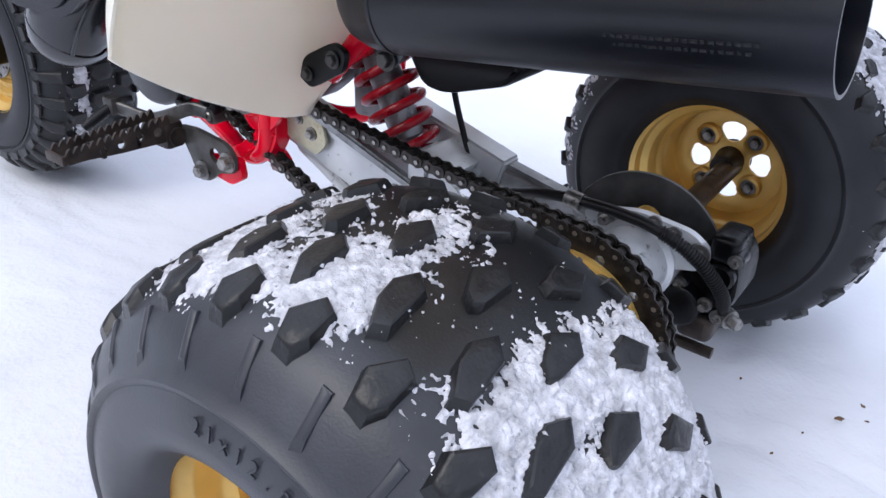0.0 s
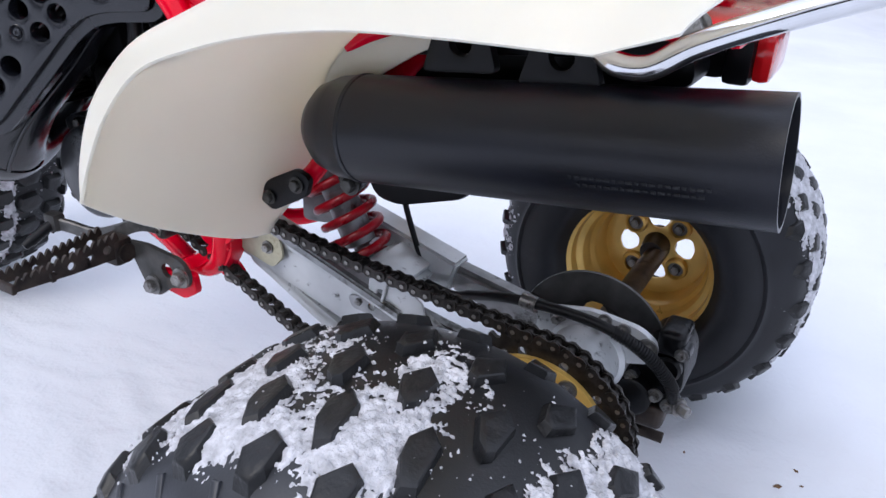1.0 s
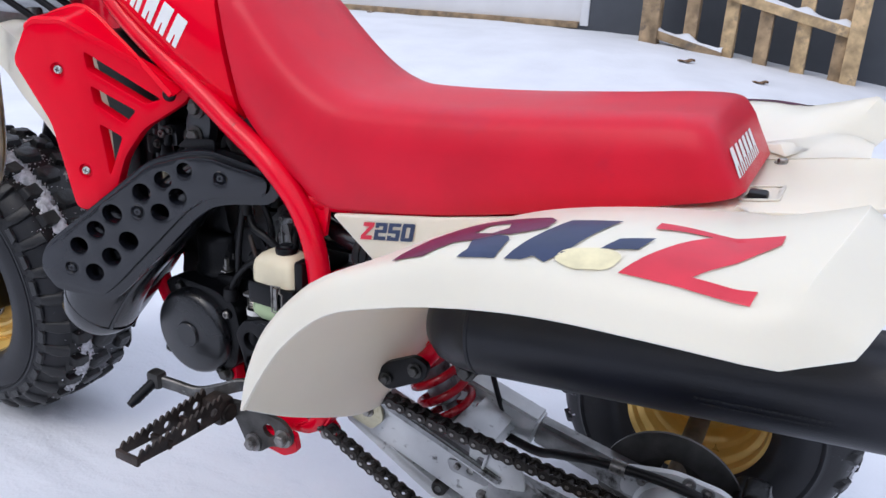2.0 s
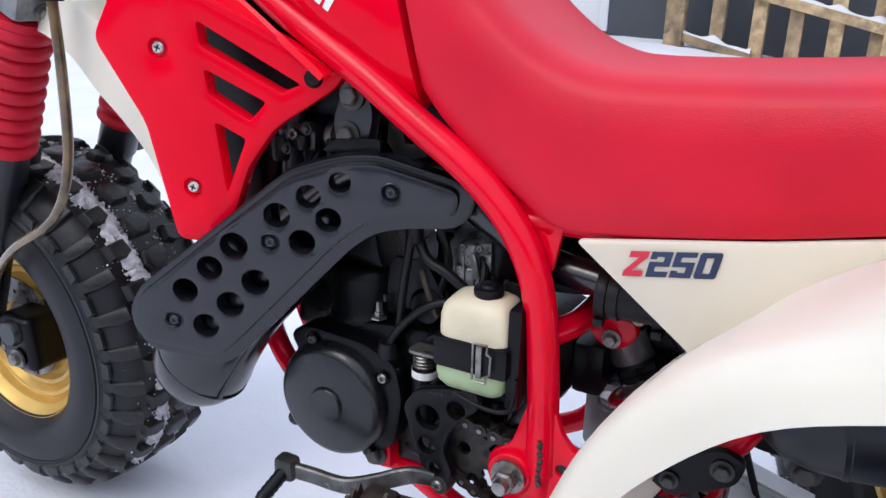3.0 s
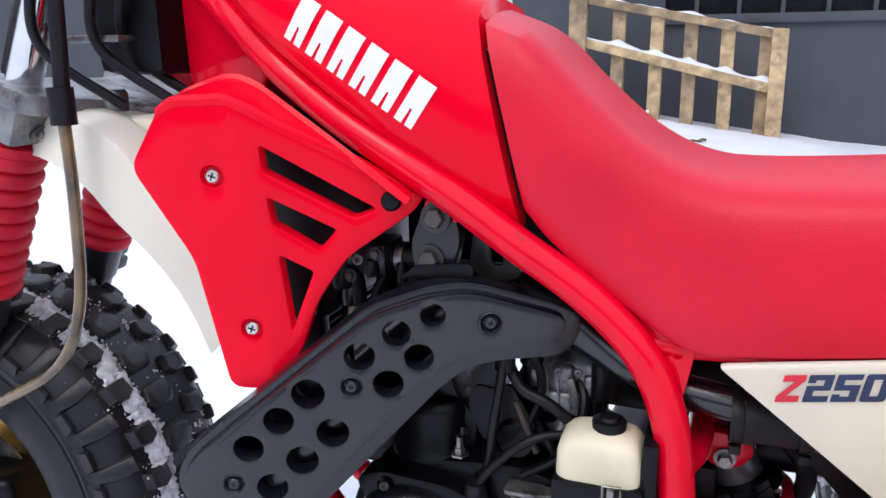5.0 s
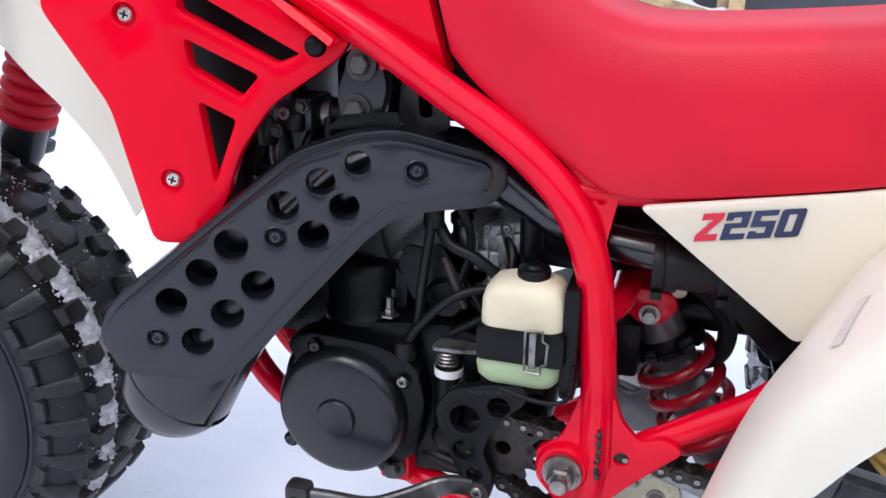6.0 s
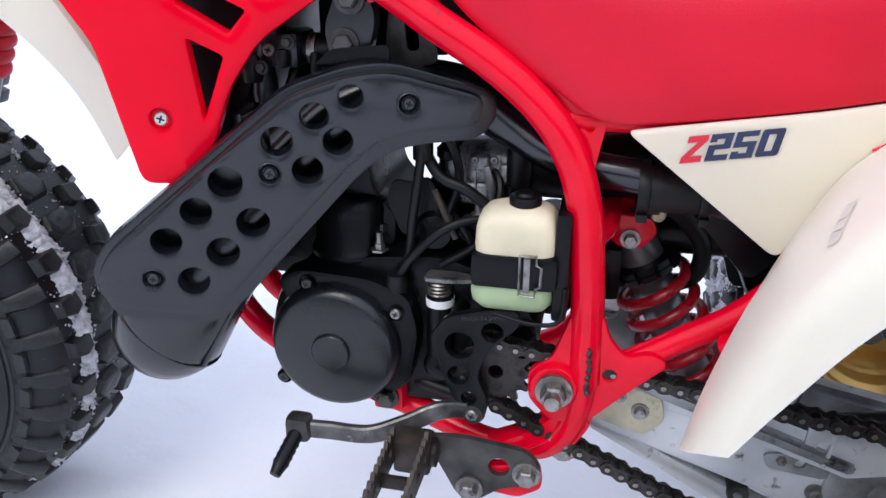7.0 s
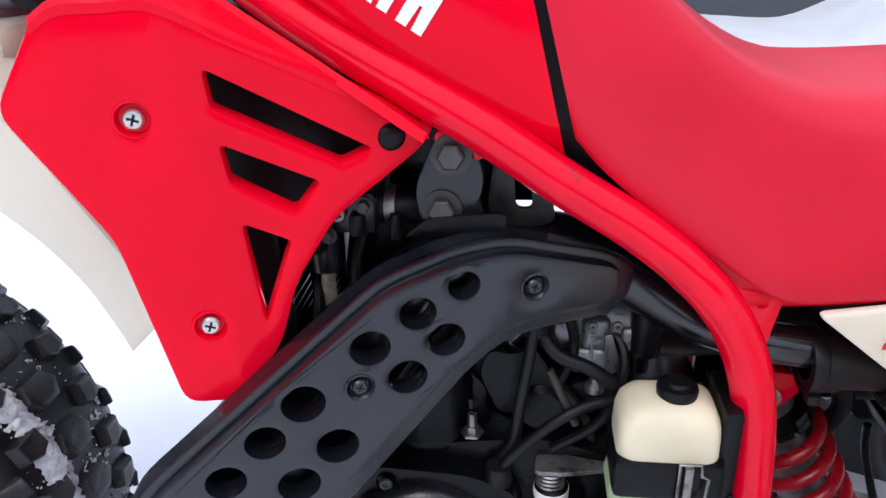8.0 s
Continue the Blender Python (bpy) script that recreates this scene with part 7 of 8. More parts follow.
# ---- front end ----
def make_fork(s):
    # each leg is shifted forward by its own amount to fit the camera's view
    turn = -0.045 if s > 0 else 0.0
    turn -= 0.010 if s < 0 else 0.0
    a, b = Vector((-1.392 + turn, 0.112 * s, 0.30)), Vector((-1.088 + turn, 0.112 * s, 0.98))
    L = (b - a).length
    m = Matrix.Translation(a) @ (b - a).to_track_quat("Z", "Y").to_matrix().to_4x4()
    bm = revolve(bmesh.new(), [(0, 0.3), (0.0205, 0.3), (0.0205, L), (0, L)], axis="z", seg=28)
    f = part("fork_leg", bm, CHROME, ATV, "chromed fork leg with a red rubber boot")
    f.matrix_basis = m
    prof = [(0.024, 0.355)]
    for k in range(9):
        z = 0.357 + 0.0210 * k
        prof += [(0.0320, z), (0.0365, z + 0.0025), (0.0395, z + 0.0065), (0.0402, z + 0.0105), (0.0395, z + 0.0145), (0.0365, z + 0.0185)]
    prof += [(0.038, 0.545), (0.036, 0.555), (0.022, 0.558)]
    part("fork_boot", revolve(bmesh.new(), prof, axis="z", seg=32), RED_RUBBER, f, "ribbed red rubber fork boot")
    bm = revolve(bmesh.new(), [(0, -0.03), (0.020, -0.03), (0.026, -0.01), (0.027, 0.30), (0.031, 0.31), (0.031, 0.36), (0, 0.36)], axis="z", seg=24)
    part("fork_slider", bm, BLACK_CASE, f, "black fork slider")
    bm = bmesh.new()
    box(bm, (-0.034, -0.034, 0.560), (0.034, 0.034, 0.620), 0.008)
    part("fork_clamp", bm, ALU, f, "silver cast fork clamp")
    bm = bmesh.new()
    box(bm, (0.03, -0.012, 0.30), (0.055, 0.012, 0.32), 0.004)
    box(bm, (0.022, -0.015, 0.33), (0.046, 0.015, 0.36), 0.004)
    part("slider_lug", bm, BLACK_CASE, f)
    for dz in (0.575, 0.605):
        b2 = bolt("clamp_bolt", (0.0, -0.036, dz), 0.007, 0.008, f, BOLT)
    return f


make_fork(-1)
make_fork(1)


def make_front_end():
    outline = round_poly([(-1.175, -0.145), (-1.105, -0.150), (-1.075, -0.085), (-1.03, -0.045), (-1.015, 0.0), (-1.03, 0.045), (-1.075, 0.085), (-1.105, 0.150), (-1.175, 0.145), (-1.165, 0.06), (-1.155, 0.0), (-1.165, -0.06)], 0.014)
    bm = plate(bmesh.new(), outline, 0.022, (), lambda x, y: Vector((x, y, 0.832 - 0.25 * (x + 1.10))), Vector((0.24, 0, 0.97)).normalized(), bevel=0.005)
    clamp = part("lower_clamp", bm, ALU, ATV, "silver cast triple clamp")
    for x, y in ((-1.062, -0.072), (-1.062, 0.072), (-1.030, 0.0)):
        bm = revolve(bmesh.new(), [(0, -0.026), (0.010, -0.026), (0.013, -0.020), (0.013, 0.030), (0.010, 0.034), (0, 0.034)], axis="z", center=(x, y, 0.832 - 0.25 * (x + 1.10)), seg=18)
        part("clamp_boss", bm, ALU, clamp)
    bm = revolve(bmesh.new(), [(0, -0.08), (0.026, -0.08), (0.03, -0.07), (0.03, 0.09), (0, 0.10)], axis="z", seg=28)
    h = part("steering_head", bm, RED_PAINT, ATV, "red painted steering head")
    h.matrix_basis = pose(-0.995, 0, 0.93, 0, 24, 0)
    bm = plate(bmesh.new(), round_poly([(-1.00, 1.00), (-0.93, 0.98), (-0.875, 0.90), (-0.905, 0.82), (-0.95, 0.80), (-0.985, 0.86)], 0.012), 0.09, (), in_plane(0.045), bevel=0.01)
    part("head_gusset", bm, RED_PAINT, ATV)
    # cream front mudguard
    half = 0.135
    line = [(-1.62, 0.62), (-1.47, 0.74), (-1.30, 0.81), (-1.13, 0.835), (-1.03, 0.822), (-0.967, 0.76), (-0.928, 0.69), (-0.900, 0.620)]
    rows = []
    for k, p in enumerate(spline([Vector((x, 0, z)) for x, z in line], 5)):
        w = half * (1.0 - 0.12 * smooth01(-0.96, -0.90, p.x)) * (0.62 + 0.38 * smooth01(-1.2, -1.02, p.x))
        e = 0.03 + 0.014 * smooth01(-0.925, -0.99, p.x)
        rows.append([(p.x - e, -w, p.z - e * 1.1), (p.x - 0.004, -w * 0.97, p.z - 0.006), (p.x, -w * 0.8, p.z), (p.x + 0.003, 0, p.z + 0.004), (p.x, w * 0.8, p.z), (p.x - 0.004, w * 0.97, p.z - 0.006), (p.x - 0.03, w, p.z - 0.035)])
    bm = sheet(bmesh.new(), rows, 0)
    bmesh.ops.solidify(bm, geom=bm.faces[:], thickness=0.003)
    part("front_fender", bm, CREAM, ATV, "cream plastic front mudguard")
    bm = bmesh.new()
    box(bm, (-1.10, -0.09, 0.795), (-1.00, 0.09, 0.830), 0.012)
    part("fender_mount", bm, CREAM, ATV)
    # brake line
    tube("front_brake_hose", [(-1.04, -0.155, 1.00), (-1.043, -0.158, 0.90), (-1.047, -0.160, 0.83)], 0.008, CABLE, ATV, "black front brake hose")
    tube("amber_brake_line", [(-1.047, -0.160, 0.84), (-1.046, -0.162, 0.745), (-1.055, -0.165, 0.640), (-1.098, -0.165, 0.566), (-1.20, -0.160, 0.505), (-1.28, -0.14, 0.45), (-1.32, -0.13, 0.40)], 0.0062, HOSE, ATV, "amber tinted plastic-sheathed brake line")
    bm = revolve(bmesh.new(), [(0.008, -0.018), (0.0125, -0.018), (0.0125, 0.018), (0.008, 0.018)], axis="z", center=(-1.047, -0.160, 0.845), seg=18)
    part("line_guide", bm, CABLE, ATV)
    for k, (x, y) in enumerate(((-1.02, -0.13), (-1.01, -0.10), (-1.075, -0.15))):
        tube("control_cable", [(x + 0.02, y, 1.06), (x, y, 0.97), (x - 0.02, y + 0.02, 0.90), (x + 0.04, y + 0.06, 0.84)], 0.0055, CABLE, ATV, "black control cable")
    bm = bmesh.new()
    box(bm, (-1.07, -0.085, 0.872), (-0.985, 0.085, 1.02), 0.014)
    part("junction_box", bm, BLACK_PLASTIC, ATV, "black electrical box")
    bm = bmesh.new()
    box(bm, (-1.085, -0.110, 0.905), (-1.015, -0.06, 0.912), 0.002)
    part("bracket_tab", bm, STEEL, ATV)
    # front caliper
    bm = bmesh.new()
    box(bm, (-1.335, -0.125, 0.275), (-1.265, -0.050, 0.365), 0.014, 3)
    c = part("front_caliper", bm, SHADED_OILY_CAST, ATV, "black front brake caliper")
    bm = revolve(bmesh.new(), [(0, -0.135), (0.018, -0.135), (0.021, -0.130), (0.021, -0.10)], center=(-1.30, 0, 0.34), seg=24)
    part("piston_cap", bm, BLACK_CASE, c)
    bolt("caliper_bolt", (-1.292, -0.128, 0.30), 0.010, 0.012, c, STEEL)


make_front_end()


# ---- tail ----
def make_tail():
    tube("grab_bar", [(0.018, -0.10, 0.692), (0.028, -0.138, 0.680), (0.052, -0.162, 0.667), (0.085, -0.168, 0.667), (0.12, -0.164, 0.689), (0.18, -0.15, 0.715), (0.30, -0.135, 0.762), (0.37, -0.06, 0.785), (0.37, 0.06, 0.785), (0.30, 0.135, 0.762), (0.18, 0.15, 0.715), (0.12, 0.164, 0.689), (0.085, 0.168, 0.667), (0.052, 0.162, 0.667), (0.028, 0.138, 0.680), (0.018, 0.10, 0.692)], 0.0108, CHROME, ATV, "scratched chromed tubular grab bar", sides=16)
    bm = bmesh.new()
    box(bm, (0.122, -0.052, 0.638), (0.147, 0.052, 0.688), 0.006)
    t = part("tail_light", bm, BLACK_PLASTIC, ATV, "red tail light in a black housing")
    bm = bmesh.new()
    box(bm, (0.146, -0.046, 0.641), (0.164, 0.046, 0.686), 0.008)
    part("lens", bm, TAIL_RED, t, "red plastic lens")
    bm = bmesh.new()
    box(bm, (0.05, -0.045, 0.640), (0.125, 0.045, 0.70), 0.01)
    part("tail_bracket", bm, BLACK_PLASTIC, t)
    bm = bmesh.new()
    box(bm, (-0.02, -0.15, 0.685), (0.15, 0.15, 0.702), 0.006)
    part("rear_carrier", bm, RED_PAINT, ATV, "red rear frame plate")
    tube("fender_rail", [(-0.24, -0.128, 0.640), (-0.18, -0.135, 0.668), (-0.05, -0.145, 0.692), (0.05, -0.145, 0.697)], 0.010, RED_PAINT, ATV, sides=10)
    bm = plate(bmesh.new(), round_poly([(-0.250, 0.590), (-0.225, 0.640), (-0.10, 0.682), (0.10, 0.686), (0.115, 0.640), (-0.05, 0.618)], 0.02), 0.20, (), in_plane(0.10), bevel=0.008)
    plate(bm, round_poly([(-0.29, 0.60), (-0.262, 0.643), (-0.20, 0.668), (-0.10, 0.684), (0.10, 0.684), (0.115, 0.668), (-0.05, 0.652), (-0.22, 0.632)], 0.008), 0.024, (), in_plane(-0.098), bevel=0.003)
    part("inner_mudguard", bm, BLACK_PLASTIC, ATV, "black plastic panel filling the space under the fender")
    bolt("carrier_bolt", (0.112, -0.150, 0.700), 0.009, 0.01, ATV, BOLT)
    tube("skid_tube", [(-0.02, 0.06, 0.152), (0.05, 0.062, 0.149), (0.118, 0.063, 0.147)], 0.0075, RUST, ATV, "rust brown tube end")
    bolt("fender_bolt", (0.058, 0.091, 0.745), 0.006, 0.006, ATV, BOLT, (-90, 0, 0))
    bm = bmesh.new()
    box(bm, (0.043, -0.094, 0.736), (0.062, -0.072, 0.752), 0.004)
    part("seat_latch", bm, BLACK_PLASTIC, ATV, "small black seat latch in a recess")
    bm = plate(bmesh.new(), round_poly([(0.036, -0.100), (0.074, -0.100), (0.074, -0.034), (0.036, -0.034)], 0.006), 0.002, [round_poly([(0.040, -0.096), (0.070, -0.096), (0.070, -0.038), (0.040, -0.038)], 0.005)],
               lambda x, y: Vector((x, y, 0.7275 + 0.162 * (x + 0.02) + 0.006)), Vector((0, 0, 1)), bevel=0.0006)
    part("latch_recess", bm, CREAM, ATV)


make_tail()


# ---- decals ----
from mathutils.bvhtree import BVHTree


def surface(ob):
    me = ob.data
    return BVHTree.FromPolygons([v.co.copy() for v in me.vertices], [tuple(p.vertices) for p in me.polygons])


def by_name(name, k=0):
    return [o for o in ATV.children if o.name.split(".")[0] == name][k]


def decal(name, outline, tree, start, way, mat, parent, holes=(), lift=0.0011, cuts=3, label=""):
    """A thin printed film laid onto a surface; start() turns the outline's (u, v) into a point before it."""
    bm = bmesh.new()
    edges = []
    for loop in (outline, *holes):
        vs = [bm.verts.new((u, v, 0)) for u, v in loop]
        edges += [bm.edges.new((vs[i], vs[(i + 1) % len(vs)])) for i in range(len(vs))]
    bmesh.ops.triangle_fill(bm, use_beauty=True, edges=edges)
    for _ in range(cuts):
        bmesh.ops.subdivide_edges(bm, edges=[e for e in bm.edges if e.calc_length() > 0.006], cuts=1, use_grid_fill=True)
        bmesh.ops.triangulate(bm, faces=bm.faces[:])
    for v in bm.verts:
        p = start(v.co.x, v.co.y)
        hit, nrm, *_ = tree.ray_cast(p, way)
        if hit is None:
            hit, nrm, *_ = tree.find_nearest(p)
        if nrm.dot(way) > 0:
            nrm = -nrm
        v.co = hit + nrm * lift
    return part(name, bm, mat, parent, label, smooth=60)


DOWN, INTO = Vector((0, 0, -1)), Vector((0, 1, 0))
Z_MARK = [(0.004, -0.291), (0.094, -0.291), (0.093, -0.307), (0.043, -0.359), (0.087, -0.361), (0.084, -0.370), (-0.007, -0.366), (0.045, -0.300), (0.003, -0.306)]
DASH = [(-0.017, -0.330), (0.008, -0.323), (0.0, -0.342), (-0.027, -0.347)]
BAR = [(-0.066, -0.298), (-0.025, -0.295), (-0.050, -0.354), (-0.063, -0.3665), (-0.074, -0.362), (-0.082, -0.366), (-0.096, -0.3665)]
PLUM_BOW = [(-0.200, -0.362), (-0.188, -0.322), (-0.165, -0.284), (-0.129, -0.284), (-0.087, -0.289), (-0.079, -0.298), (-0.080, -0.319), (-0.093, -0.327), (-0.107, -0.332), (-0.118, -0.331), (-0.136, -0.340), (-0.152, -0.341), (-0.170, -0.363)]
PLUM_GAP = [(-0.142, -0.322), (-0.138, -0.299), (-0.118, -0.302), (-0.114, -0.316), (-0.124, -0.327)]
NAVY_LEG = [(-0.136, -0.3405), (-0.118, -0.3315), (-0.106, -0.336), (-0.102, -0.343), (-0.103, -0.359), (-0.104, -0.3665), (-0.137, -0.3665), (-0.132, -0.357)]
GLUE_PATCH = [(-0.053, -0.352), (-0.023, -0.345), (-0.007, -0.351), (-0.013, -0.365), (-0.041, -0.369), (-0.058, -0.363)]


def make_fender_marks():
    for k, s in ((0, 1), (1, -1)):
        fender = by_name("rear_fender", k)
        tree = surface(fender)
        for name, shape, mat, lab in (("red_mark", Z_MARK, RED_DECAL, "red angular decal"), ("dash_mark", DASH, NAVY, "navy decal"), ("bar_mark", BAR, NAVY, "navy decal"),
                                      ("plum_mark", PLUM_BOW, PURPLE, "plum decal"), ("navy_mark", NAVY_LEG, NAVY, "navy decal, worn"), ("glue_patch", GLUE_PATCH, GLUE, "yellowed glue left by a lost decal")):
            pts = [(x if s > 0 else -0.12 - x, y * s) for x, y in (round_poly(shape, 0.012, 3) if name == "glue_patch" else shape)]
            gaps = [[(x if s > 0 else -0.12 - x, y * s) for x, y in PLUM_GAP]] if name == "plum_mark" else ()
            decal(name, pts, tree, lambda x, y: Vector((x, y, 0.9)), DOWN, mat, fender, gaps, label=lab)
        if s > 0:
            # ghost of a lost sticker on the flap: plain faint bars
            for k in range(4):
                u, v = -0.3165 + 0.0056 * k, -0.343 + 0.0135 * k
                bar = [(u, v), (u + 0.0052, v + 0.0115), (u + 0.0015, v + 0.0165), (u - 0.0037, v + 0.005)]
                decal("ghost_mark", bar, tree, lambda x, y: Vector((x, y, 0.9)), DOWN, GHOST, fender, lift=0.0007, cuts=2, label="faint ghost of a lost sticker" if k == 0 else "")


make_fender_marks()

GLYPH_Z = [(0, 0), (0.95, 0), (0.95, 0.24), (0.40, 0.24), (1.0, 0.78), (1.0, 1), (0.08, 1), (0.08, 0.76), (0.58, 0.76), (0, 0.22)]
GLYPH_2 = [(0, 1), (1, 1), (1, 0.42), (0.34, 0.42), (0.34, 0.22), (1, 0.22), (1, 0), (0, 0), (0, 0.60), (0.66, 0.60), (0.66, 0.80), (0.32, 0.80), (0.32, 0.70), (0, 0.70)]
GLYPH_5 = [(0, 1), (1, 1), (1, 0.80), (0.34, 0.80), (0.34, 0.62), (1, 0.62), (1, 0), (0, 0), (0, 0.28), (0.32, 0.28), (0.32, 0.20), (0.66, 0.20), (0.66, 0.42), (0, 0.42)]
GLYPH_0 = [(0.08, 0), (0.92, 0), (1, 0.08), (1, 0.92), (0.92, 1), (0.08, 1), (0, 0.92), (0, 0.08)]


def make_panel_mark():
    panel = by_name("side_panel")
    tree = surface(panel)
    for k, (glyph, mat) in enumerate(((GLYPH_Z, RED_DECAL), (GLYPH_2, NAVY), (GLYPH_5, NAVY), (GLYPH_0, NAVY))):
        u0 = -0.387 + 0.0192 * k

        def place(u, v, u0=u0):
            x = u0 + 0.0172 * u + 0.0040 * v
            return (x, 0.624 + 0.16 * (x + 0.387) + 0.0225 * v)

        holes = [[place(u, v) for u, v in ((0.34, 0.2), (0.66, 0.2), (0.66, 0.8), (0.34, 0.8))]] if glyph is GLYPH_0 else ()
        decal("model_mark", [place(u, v) for u, v in glyph], tree, lambda x, z: Vector((x, -0.3, z)), INTO, mat, panel, holes, cuts=0, label="red and navy decal" if k == 0 else "")


make_panel_mark()


def make_maker_marks():
    """White marks on the tank and on the back of the saddle, as plain slanted blocks."""
    tank = by_name("fuel_tank")
    tree = surface(tank)
    o, along, up = Vector((-0.817, 0.908)), Vector((0.126, -0.083)), Vector((0.024, 0.036))
    for k in range(6):
        a, b = k / 6 + 0.012, k / 6 + 0.135
        pts = [tuple(o + along * a), tuple(o + along * b), tuple(o + along * b + up * 0.98), tuple(o + along * a + up * 0.98)]
        notch = [tuple(o + along * (a + 0.05) + up * 0.0), tuple(o + along * (a + 0.075)), tuple(o + along * (a + 0.068) + up * 0.35), tuple(o + along * (a + 0.055) + up * 0.35)]
        shape = [pts[0], notch[0], notch[3], notch[2], notch[1], pts[1], pts[2], pts[3]]
        decal("white_mark", shape, tree, lambda x, z: Vector((x, -0.4, z)), INTO, WHITE_DECAL, tank, label="white block mark on the tank" if k == 0 else "")
    seat = SEAT
    tree = surface(seat)
    for k in range(6):
        y = -0.106 + 0.0232 * k
        pts = [(y, 0.766), (y + 0.006, 0.766), (y + 0.007, 0.776), (y + 0.011, 0.776), (y + 0.012, 0.766), (y + 0.018, 0.766), (y + 0.016, 0.793), (y + 0.002, 0.793)]
        decal("white_mark", pts, tree, lambda u, z: Vector((0.3, u, z)), Vector((-1, 0, 0)), WHITE_DECAL, seat, cuts=1, label="white block mark on the back of the saddle" if k == 0 else "")


make_maker_marks()


def make_tyre_text():
    tyre = by_name("rear_tyre", 1)
    half, r = 0.136, 0.170
    for k, ch in enumerate("21x12.0-9"):
        me = text_mesh(ch, 0.0155, 0.0007)
        me.materials.append(RUBBER)
        o = new("raised_letter", me)
        o.parent = tyre
        a = radians(-5.5 + 4.2 * k)
        # the tyre is turned half round, so its outer side is its own +y
        o.matrix_basis = Matrix.Rotation(math.pi, 4, "Z") @ Matrix.Rotation(a, 4, "Y") @ pose(0, -(half + 0.0122), r, 76, 0, 0)


make_tyre_text()


# ---- snow on the tyres ----
def tyre_snow(label, center, half, r0, mask, a_range, seed, step=0.0022, thick=0.0042):
    """Crumbly snow packed between the lugs: thin at its ragged rims, with loose specks."""
    bm = bmesh.new()
    a0, a1 = (radians(v) for v in a_range)
    na, ny = int((a1 - a0) * r0 / step), int(2 * half / step)
    grid = {}
    c = Vector(center)

    def depth(i, j):
        a, y = a0 + (a1 - a0) * i / na, -half + 2 * half * j / ny
        m = mask(math.degrees(a), y)
        if m < -0.95:
            return -1.0
        s = a * r0
        return m + 0.38 * noise.noise((s * 24, y * 24, seed)) + 0.36 * noise.noise((s * 65, y * 65, seed + 3)) + 0.46 * noise.noise((s * 170, y * 170, seed + 7)) + 0.40 * noise.noise((s * 330, y * 330, seed + 11)) + 0.30 * noise.noise((s * 700, y * 700, seed + 17))

    vals = [[depth(i, j) for j in range(ny + 1)] for i in range(na + 1)]

    def vert(i, j):
        if (i, j) not in grid:
            a, y = a0 + (a1 - a0) * i / na, -half + 2 * half * j / ny
            v = max(0.0, min(1.0, vals[i][j] * 1.4))
            wob = noise.noise_vector((a * r0 * 210, y * 210, seed)) * step * 0.3
            r = bulge(y, half, r0) + 0.0008 + thick * v ** 0.8 + 0.0011 * noise.noise((a * r0 * 190, y * 190, seed)) * (0.3 + v)
            a += wob.x / r0
            grid[(i, j)] = bm.verts.new(c + Vector((r * math.sin(a), y + wob.y, r * math.cos(a))))
        return grid[(i, j)]

    rim = {}

    def edge(p, q):
        """The point on a cell's side where the snow ends."""
        key = (min(p, q), max(p, q))
        if key not in rim:
            u, v = vals[key[0][0]][key[0][1]], vals[key[1][0]][key[1][1]]
            t = min(0.95, max(0.05, u / (u - v)))
            a, b = (a0 + (a1 - a0) * k[0] / na for k in key)
            y, z = (-half + 2 * half * k[1] / ny for k in key)
            ang, yy = a + (b - a) * t, y + (z - y) * t
            r = bulge(yy, half, r0) + 0.0004
            rim[key] = bm.verts.new(c + Vector((r * math.sin(ang), yy, r * math.cos(ang))))
        return rim[key]

    for i in range(na):
        for j in range(ny):
            cell = [(i, j), (i, j + 1), (i + 1, j + 1), (i + 1, j)]
            vs = [vals[p][q] for p, q in cell]
            if max(vs) <= 0:
                continue
            poly = []
            for k in range(4):
                p, q = cell[k], cell[(k + 1) % 4]
                if vs[k] > 0:
                    poly.append(vert(*p))
                if (vs[k] > 0) != (vs[(k + 1) % 4] > 0):
                    poly.append(edge(p, q))
            if len(poly) > 2:
                bm.faces.new(poly)
    return tagged(part("tyre_snow", bm, PACKED_SNOW, None, smooth=70), label, "snow", kind="stuff")


def gauss(v, m, s, p=2):
    return math.exp(-abs((v - m) / s) ** p)


def near_tyre(a, y):
    back = 26 + 60 * abs(y + 0.01)
    m = -0.55 + 1.0 * smooth01(back - 3, back + 7, a)
    m += 1.0 * gauss(a, 4, 11, 4) * gauss(y, -0.055, 0.050, 4)
    m += 0.80 * gauss(a, 6, 9) * gauss(y, 0.035, 0.035)
    m += 0.85 * gauss(a, -18, 8) * gauss(y, -0.085, 0.026)
    m += 0.80 * gauss(a, -34, 20) * gauss(y, -0.03, 0.08)
    m += 0.55 * gauss(a, 27, 5) * gauss(y, -0.08, 0.02)
    m += 0.26 * smooth01(-2, -12, a) * smooth01(0.11, 0.06, abs(y + 0.01))
    return m


tyre_snow("white snow packed between the rear tyre lugs", (0.002, -0.420, 0.236), 0.132, 0.240, near_tyre, (-95, 125), 3.0, 0.0016)
tyre_snow("white snow packed on the tread of the far rear tyre", (-0.005, 0.425, 0.258), 0.134, 0.249,
          lambda a, y: -0.50 + 0.92 * smooth01(-10, 30, a) * smooth01(-0.12, -0.06, y) + 0.58 * gauss(a, -78, 30, 4) - 0.1 * smooth01(90, 120, a), (-112, 125), 8.0, 0.0030, 0.0055)
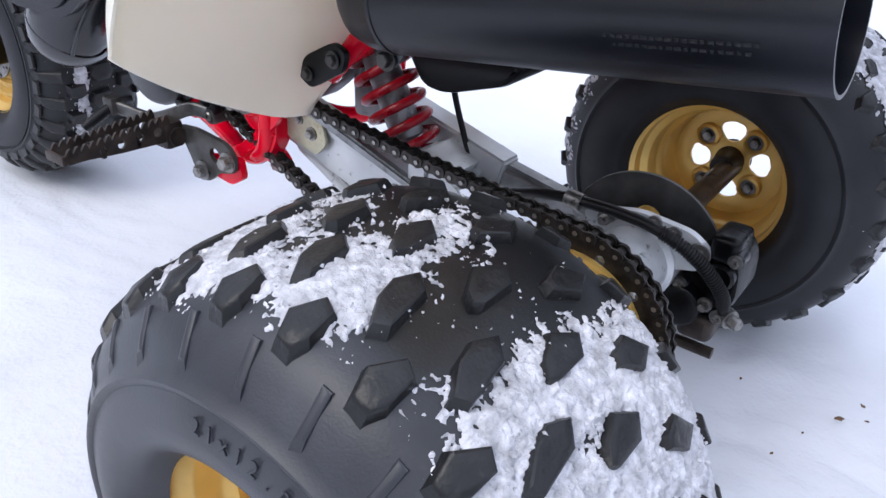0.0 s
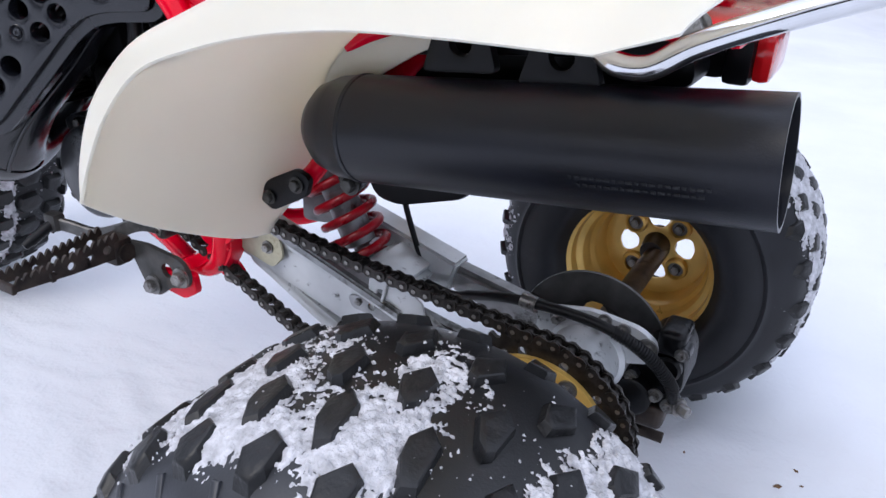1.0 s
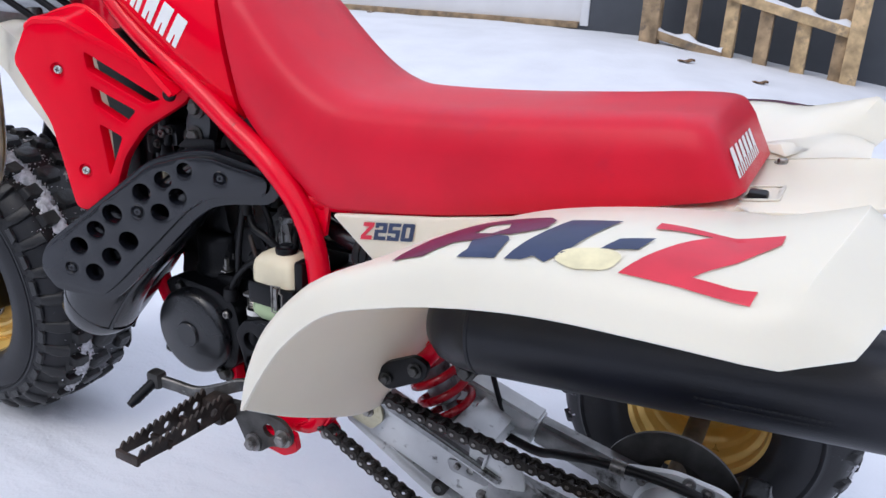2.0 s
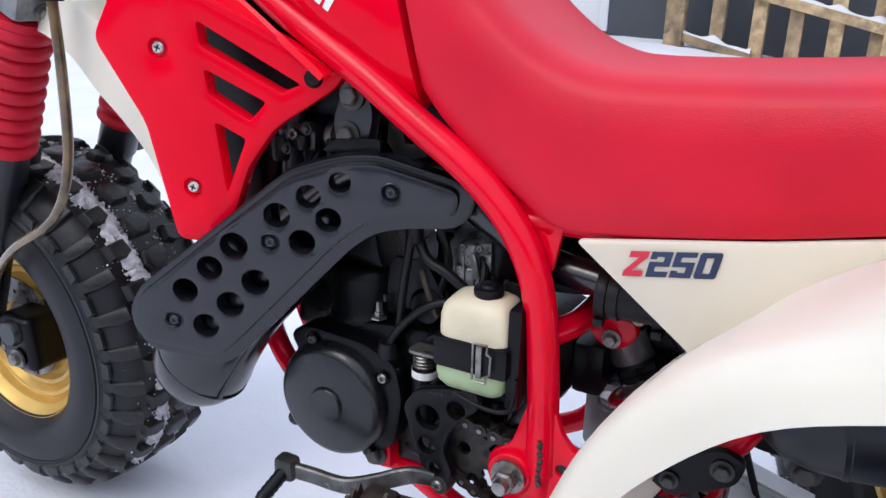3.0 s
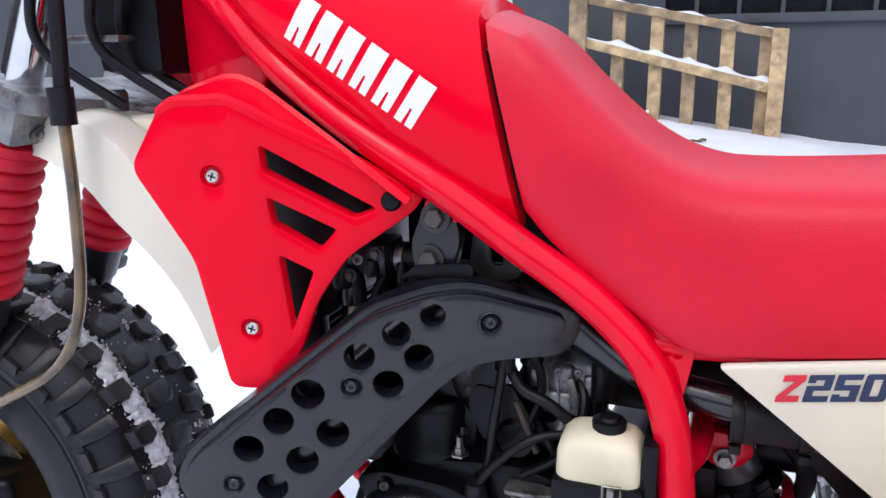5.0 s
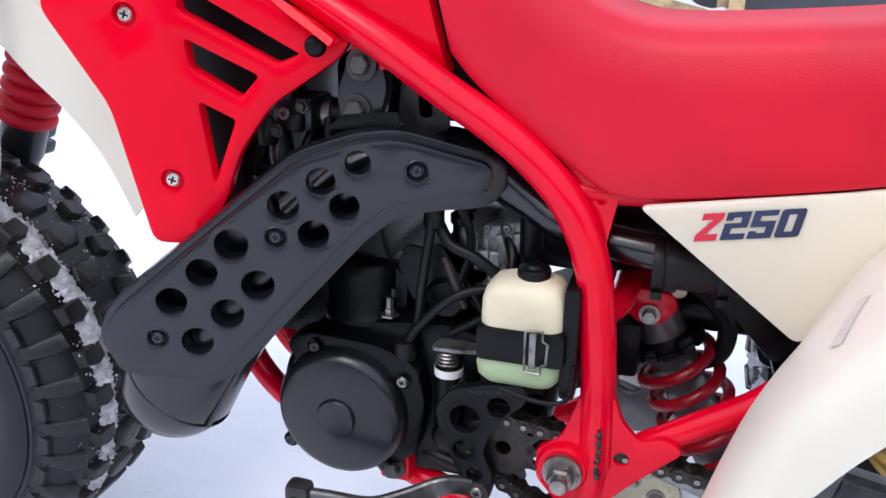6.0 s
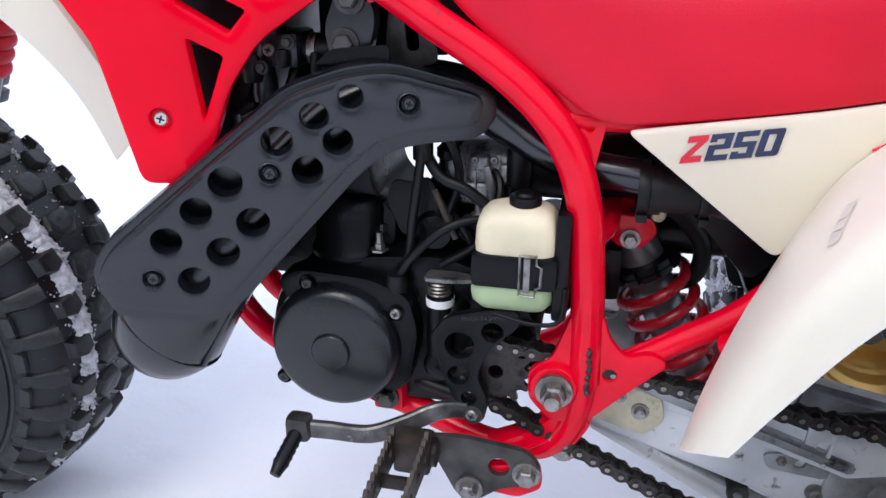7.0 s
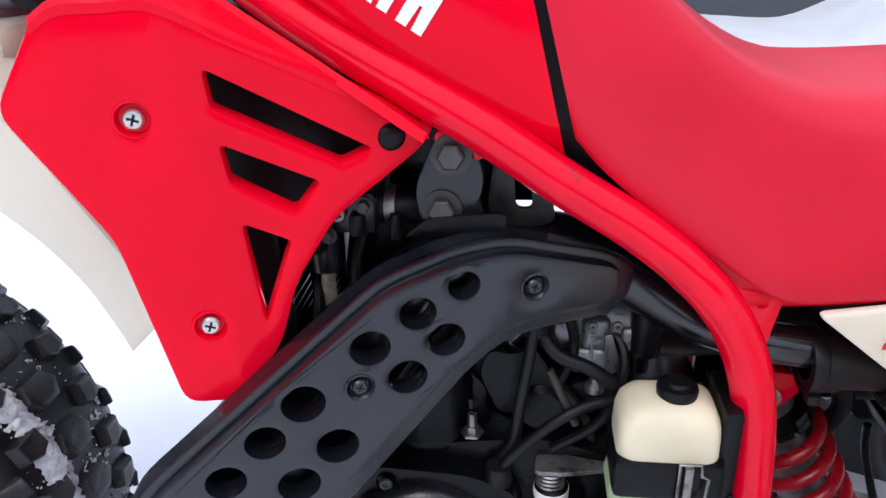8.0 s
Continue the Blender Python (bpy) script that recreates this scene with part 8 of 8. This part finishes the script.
tyre_snow("white snow packed in the front tyre tread", FC, 0.102, 0.283,
          lambda a, y: -0.60 + 1.25 * gauss(y, -0.038, 0.018) + 0.30 * gauss(y, 0.03, 0.04) - 0.2 * smooth01(80, 110, a), (-40, 150), 12.0, 0.0028, 0.0095)


def snow_crumbs(center, half, r0, mask, a_range, count, seed):
    """Loose grains of snow sprinkled over the tread round the packed patches."""
    rng = random.Random(seed)
    verts, faces = [], []
    c = Vector(center)
    while count:
        a, y = rng.uniform(*a_range), rng.uniform(-half, half)
        m = mask(a, y) + 0.5 * noise.noise((a * 0.12, y * 30, seed))
        if rng.random() > smooth01(-0.75, 0.05, m) ** 2:
            continue
        count -= 1
        size = 0.0004 + 0.0016 * rng.random() ** 3
        r = bulge(y, half, r0) + size * 0.6 + (0.0075 if rng.random() < 0.2 else 0.0)
        ang = radians(a)
        p = c + Vector((r * math.sin(ang), y, r * math.cos(ang)))
        k = len(verts)
        for d in ((1, 0, 0), (-1, 0, 0), (0, 1, 0), (0, -1, 0), (0, 0, 1), (0, 0, -1)):
            verts.append(tuple(p + Vector([q * size * rng.uniform(0.6, 1.5) for q in d]) + Vector([rng.uniform(-0.3, 0.3) * size for _ in d])))
        for i in (0, 1):
            for j in (2, 3):
                for l in (4, 5):
                    faces.append((k + i, k + j, k + l))
    me = bpy.data.meshes.new("snow_crumbs")
    me.from_pydata(verts, [], faces)
    me.materials.append(PACKED_SNOW)
    return tagged(new("snow_crumbs", me), "loose white snow crumbs sprinkled over the tyre tread", "snow", kind="stuff")


snow_crumbs((0.002, -0.420, 0.236), 0.125, 0.240, near_tyre, (-60, 70), 1500, 5)
snow_crumbs(FC, 0.095, 0.283, lambda a, y: -0.55 + 0.5 * gauss(y, -0.045, 0.04), (-20, 130), 1200, 9)


# ---- bits on the snow ----
def make_leaf(place, size, turn):
    bm = bmesh.new()
    rows = []
    for i in range(7):
        t = i / 6
        w = size * 0.32 * math.sin(math.pi * min(1, t * 0.93 + 0.05))
        x = (t - 0.5) * size
        rows.append([Vector((x, -w, 0.18 * size * abs(math.sin(t * 5)))), Vector((x, 0, 0.06 * size * math.sin(t * 3))), Vector((x, w, 0.16 * size * abs(math.cos(t * 4))))])
    sheet(bm, rows, 0.0006)
    ob = part("leaf", bm, LEAF)
    ob.matrix_basis = pose(place[0], place[1], ground_height(*place) + 0.003, 8, -6, turn)
    return tagged(ob, "dry curled brown leaf lying on the snow", "leaf", group="leaves on the snow")


for x, y, size, turn in ((0.268, 0.218, 0.013, 25), (0.129, 0.238, 0.006, 100), (0.212, 0.111, 0.006, 60), (0.288, 0.292, 0.009, 150), (0.30, 0.255, 0.006, 10), (0.235, 0.165, 0.005, 80),
                         (-1.31, 6.50, 0.16, 5), (-0.62, 6.30, 0.14, -10), (-5.5, 8.0 - 0.45, 0.12, 0)):
    make_leaf((x, y), size, turn)
